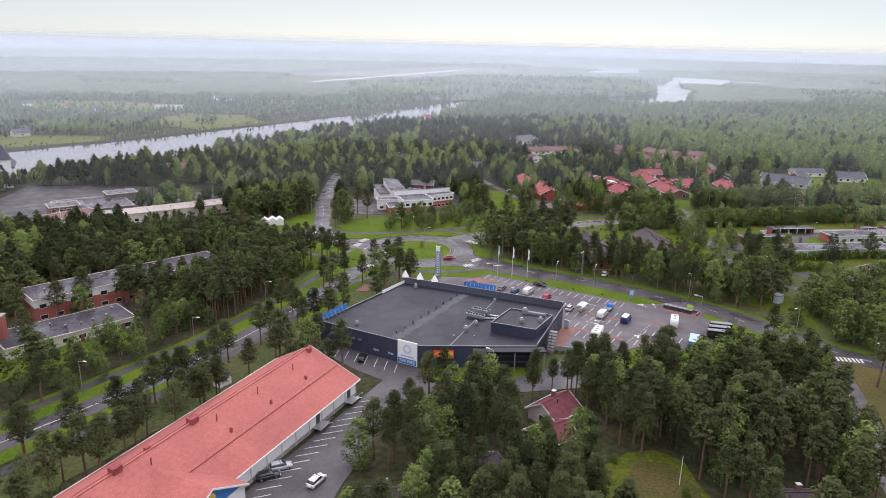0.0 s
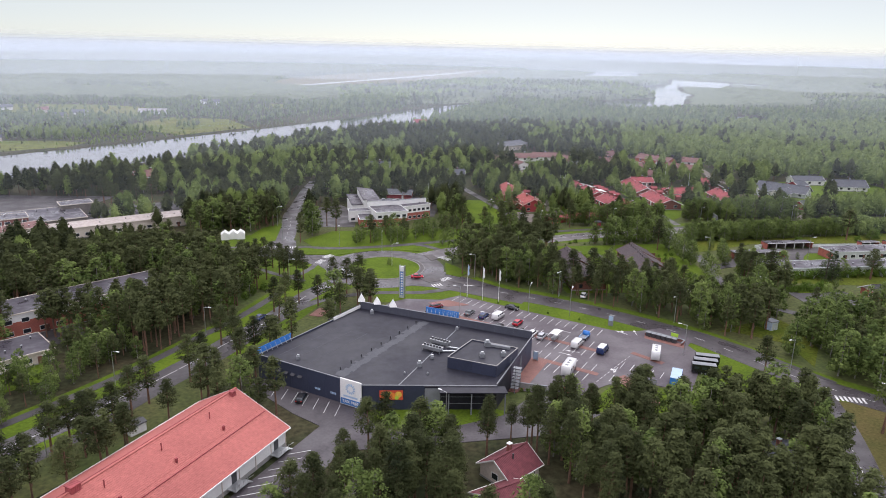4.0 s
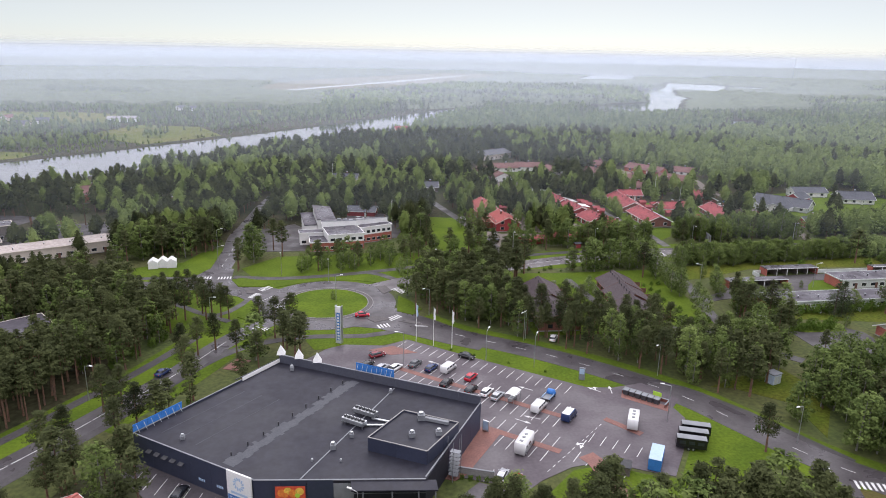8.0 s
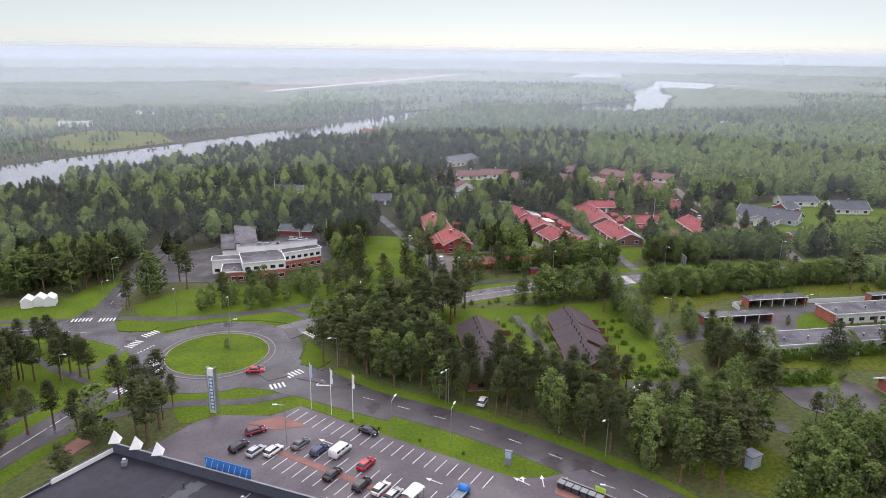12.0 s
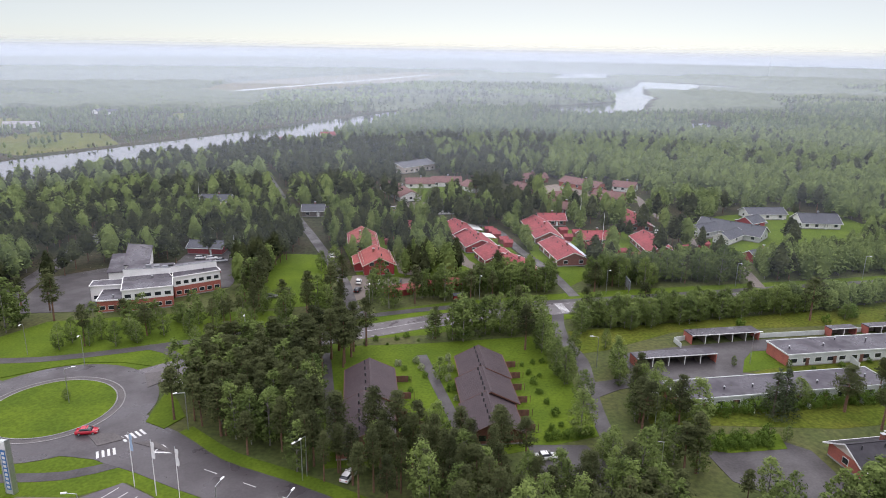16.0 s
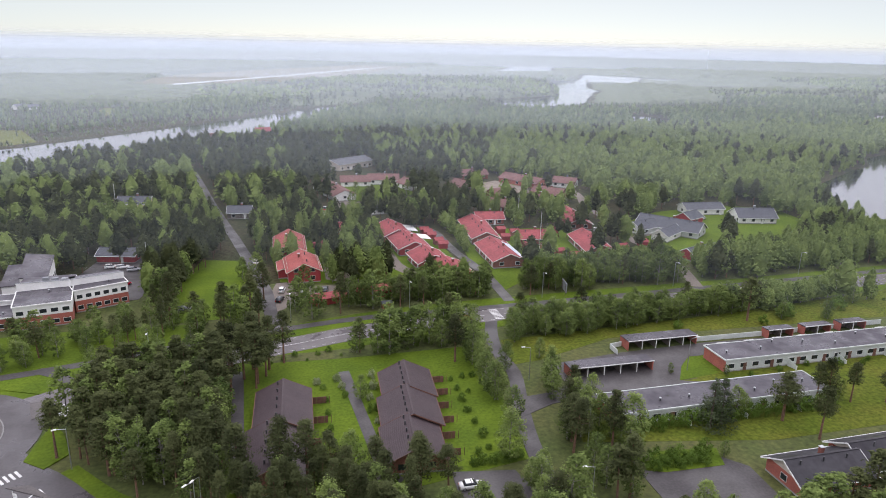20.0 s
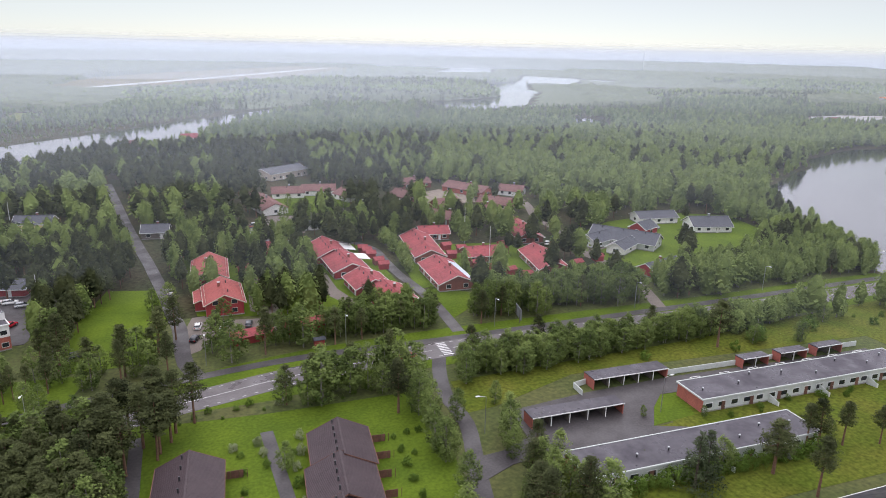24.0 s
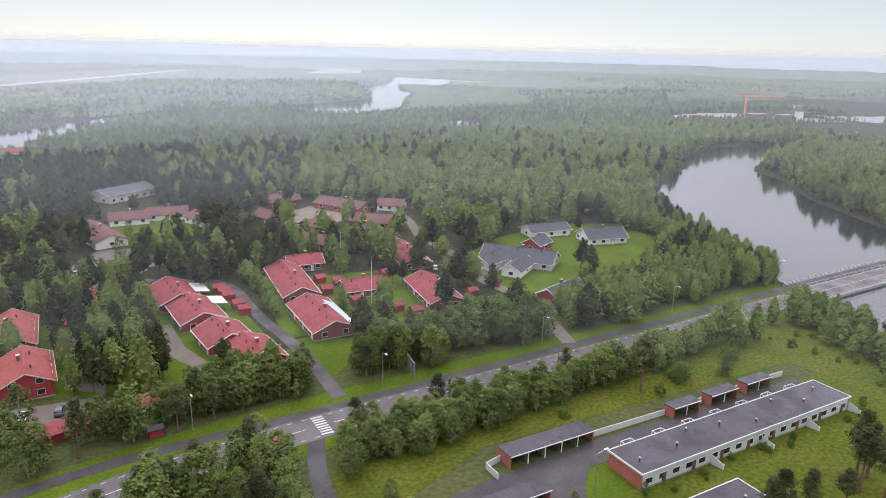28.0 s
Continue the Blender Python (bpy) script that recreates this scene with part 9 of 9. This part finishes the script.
def woods(name, kind, x, y, h, clumps, per, leaf, bark, crown, label, variants=5, sides=3, stemmed=True, wide=1.0, fine=False):
    if not len(x):
        return
    cos, fs, mi, k = [], [], [], 0
    which = rng.integers(variants, size=len(x))
    for v in range(variants):
        (tc_, tf_) = stem([(0, 0, 0, 0.16), (0, 0, 8, 0.05)], sides)
        if not fine:
            lc_, lf_ = shell(kind, 900 + v, clumps, leaf, *per)
        if fine:
            (tc_, tf_), (lc_, lf_) = tree_shape(kind, 900 + v, clumps, per, leaf, False, sides)
        if not stemmed:
            tc_, tf_ = np.zeros((0, 3)), np.zeros((0, 3), int)
        co, f = np.concatenate([tc_, lc_]), np.concatenate([tf_, lf_ + len(tc_)])
        s = which == v
        n = int(s.sum())
        if not n:
            continue
        a = rng.uniform(0, 6.283, n)
        sc = (h[s] / 10)[:, None]
        w = sc * (wide[s][:, None] if isinstance(wide, np.ndarray) else wide) * rng.uniform(0.9, 1.25, (n, 1))
        px = (co[None, :, 0] * np.cos(a)[:, None] - co[None, :, 1] * np.sin(a)[:, None]) * w + x[s][:, None]
        py = (co[None, :, 0] * np.sin(a)[:, None] + co[None, :, 1] * np.cos(a)[:, None]) * w + y[s][:, None]
        pz = co[None, :, 2] * sc - 0.1
        cos.append(np.stack([px, py, pz], -1).reshape(-1, 3))
        fs.append((f[None] + (np.arange(n) * len(co))[:, None, None]).reshape(-1, 3) + k)
        mi.append(np.tile(np.concatenate([np.zeros(len(tf_), int), np.ones(len(lf_), int)]), n))
        k += n * len(co)
    ob = arrays(name, np.concatenate(cos), np.concatenate(fs), bark, False, np.concatenate(mi), (crown,))
    return tagged(ob, label, "woods", "", "stuff")


r = ~single & (near < 150) & (Y < 330) & (X < 240)
woods("pine_wood", "pine", X[r & PINE], Y[r & PINE], H[r & PINE], 80, 12, 0.30, PINEBARK, PINELEAF, "stand of dark pines beside the road", wide=WID[r & PINE], fine=True, sides=5)
woods("birch_wood", "birch", X[r & ~PINE], Y[r & ~PINE], H[r & ~PINE], 80, 12, 0.26, BIRCHBARK, BIRCHLEAF, "stand of leafy birches beside the road", wide=WID[r & ~PINE], fine=True, sides=5)
r = ~single & ~r
woods("pine_wood", "pine", X[r & PINE], Y[r & PINE], H[r & PINE], 190, (4, 7), 0.50, PINEBARK, PINELEAF, "stand of dark pines between houses and roads", wide=WID[r & PINE])
woods("birch_wood", "birch", X[r & ~PINE], Y[r & ~PINE], H[r & ~PINE], 190, (4, 7), 0.50, BIRCHBARK, BIRCHLEAF, "stand of leafy birches between houses and roads", wide=WID[r & ~PINE])

for x0, y0, x1, y1, s, cl, per, leaf, hh, wide, stems in ((-330, 430, 780, 690, 6.0, 56, (3, 6), 0.78, (8, 15), 1.25, True), (-520, 690, 1100, 1010, 7.4, 28, (3, 5), 0.95, (8.5, 15), 1.3, False), (-860, 1010, 1700, 1650, 12.5, 8, (2, 5), 1.5, (9, 14), 2.1, False)):
    X, Y = jitter(x0, y0, x1, y1, s)
    ok = free(X, Y)
    for _, poly, m, lb in LAWNS:
        ok &= ~inside(poly, X, Y)
    for poly in CLEAR:
        ok &= ~inside(poly, X, Y)
    for poly in SPARSE:
        ok &= ~inside(poly, X, Y) | (rng.random(X.size) < 0.35)
    X, Y = X[ok], Y[ok]
    p = np.clip(0.55 + 1.9 * patches(X, Y, 0.0055, 5.0) + 0.7 * patches(X, Y, 0.02, 8.0), 0.04, 0.96)
    p = np.where((X > 0.40 * Y + 20) & (Y < 900), p * 0.22, p)
    p = np.where(Y > 650 + 1.26 * (X + 46), np.where(X < 100, p * 0.5, p), np.where((X < 110) & (Y < 760), np.clip(p, 0.6, 0.9), p))
    k = rng.random(X.size) < 0.92
    X, Y, p = X[k], Y[k], p[k]
    PINE = rng.random(X.size) < p
    H = rng.uniform(*hh, X.size) * (1 + 0.25 * patches(X, Y, 0.02, 2.0))
    rd_ = river_distance(X, Y)
    H = np.where(rd_ < (np.where((X < 105) & ((X < -80) | (Y > 650 + 1.26 * (X + 46))), 42, np.where(X < 150, 24, 6)) if y0 < 1000 else np.where(Y > 1315 + 1.83 * (X - 664), 0, 110)), H * 0.42, H)
    far_bank = (Y > 1120) & (Y > 1315 + 1.83 * (X - 664))
    H = np.where((rd_ < 70) & (Y > 1000) & ~far_bank, H * 0.3, H)
    H = np.where((Y > 880) & (X > 380) & (rd_ < 190) & ~far_bank, H * 0.45, H)
    H = np.where((X < 20) & (Y > 650 + 1.26 * (X + 46)), H * 0.58, H)
    H = np.where((X > 740) & (X < 1060) & (Y > 620) & (Y < 830), H * 0.5, H)
    # beyond the near band the leaf colours are paled and blued for haze
    mats_ = (PINELEAF, BIRCHLEAF) if y0 < 600 else (HAZEDPINE, HAZEDBIRCH)
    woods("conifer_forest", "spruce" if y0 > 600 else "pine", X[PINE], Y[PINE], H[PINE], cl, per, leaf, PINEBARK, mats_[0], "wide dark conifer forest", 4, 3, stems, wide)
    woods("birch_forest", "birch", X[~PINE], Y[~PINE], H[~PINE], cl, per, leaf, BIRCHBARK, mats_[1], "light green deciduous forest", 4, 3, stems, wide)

# canopy of the far forest, down to the horizon
fx = np.concatenate([np.arange(-5200, -900, 140), np.arange(-900, 2000, 16), np.arange(2000, 5300, 140)]).astype(float)
fy = np.concatenate([np.arange(1000, 1900, 12), np.arange(1900, 2700, 24), np.arange(2700, 5300, 110)]).astype(float)
FX, FY = np.meshgrid(fx, fy)
fz = 7.0 + rng.normal(size=FX.shape) * 1.6 + np.where(FY > 1700, 2.0, 0.0) + np.where(FY > 2900, 5 * np.sin(FX * 0.0011 + FY * 0.0017) + 4, 0)
op = river_distance(FX, FY) < 8
for poly in FIELDS:
    op |= inside(poly, FX, FY)
far_bank = (FY > 1120) & (FY < 1700) & (FY > 1315 + 1.83 * (FX - 664))
fz = np.where((river_distance(FX, FY) < np.where(FY > 1800, 260, 90)) & ~far_bank, fz * 0.3, fz)
fz = np.where((river_distance(FX, FY) < 60) & (FY < 2700) & ~far_bank, 0.6, fz)
fz[op] = -4.0
fz[0, :] = -2.0
tagged(grid_mesh("far_forest", fx, fy, fz, HAZEDPINE, False), "endless hazy forest canopy towards the horizon", "forest", "", "stuff")
side_x = np.concatenate([np.arange(-2600, -300, 40)]).astype(float)
side_y = np.arange(120, 1010, 40).astype(float)
SX, SY = np.meshgrid(side_x, side_y)
sz = np.where((SX < -0.5 * SY - 60) & (river_distance(SX, SY) > 20), 8 + rng.normal(size=SX.shape) * 2, -4)
tagged(grid_mesh("side_forest", side_x, side_y, sz, HAZEDPINE, False), "forest beyond the western bank", "forest", "", "stuff")
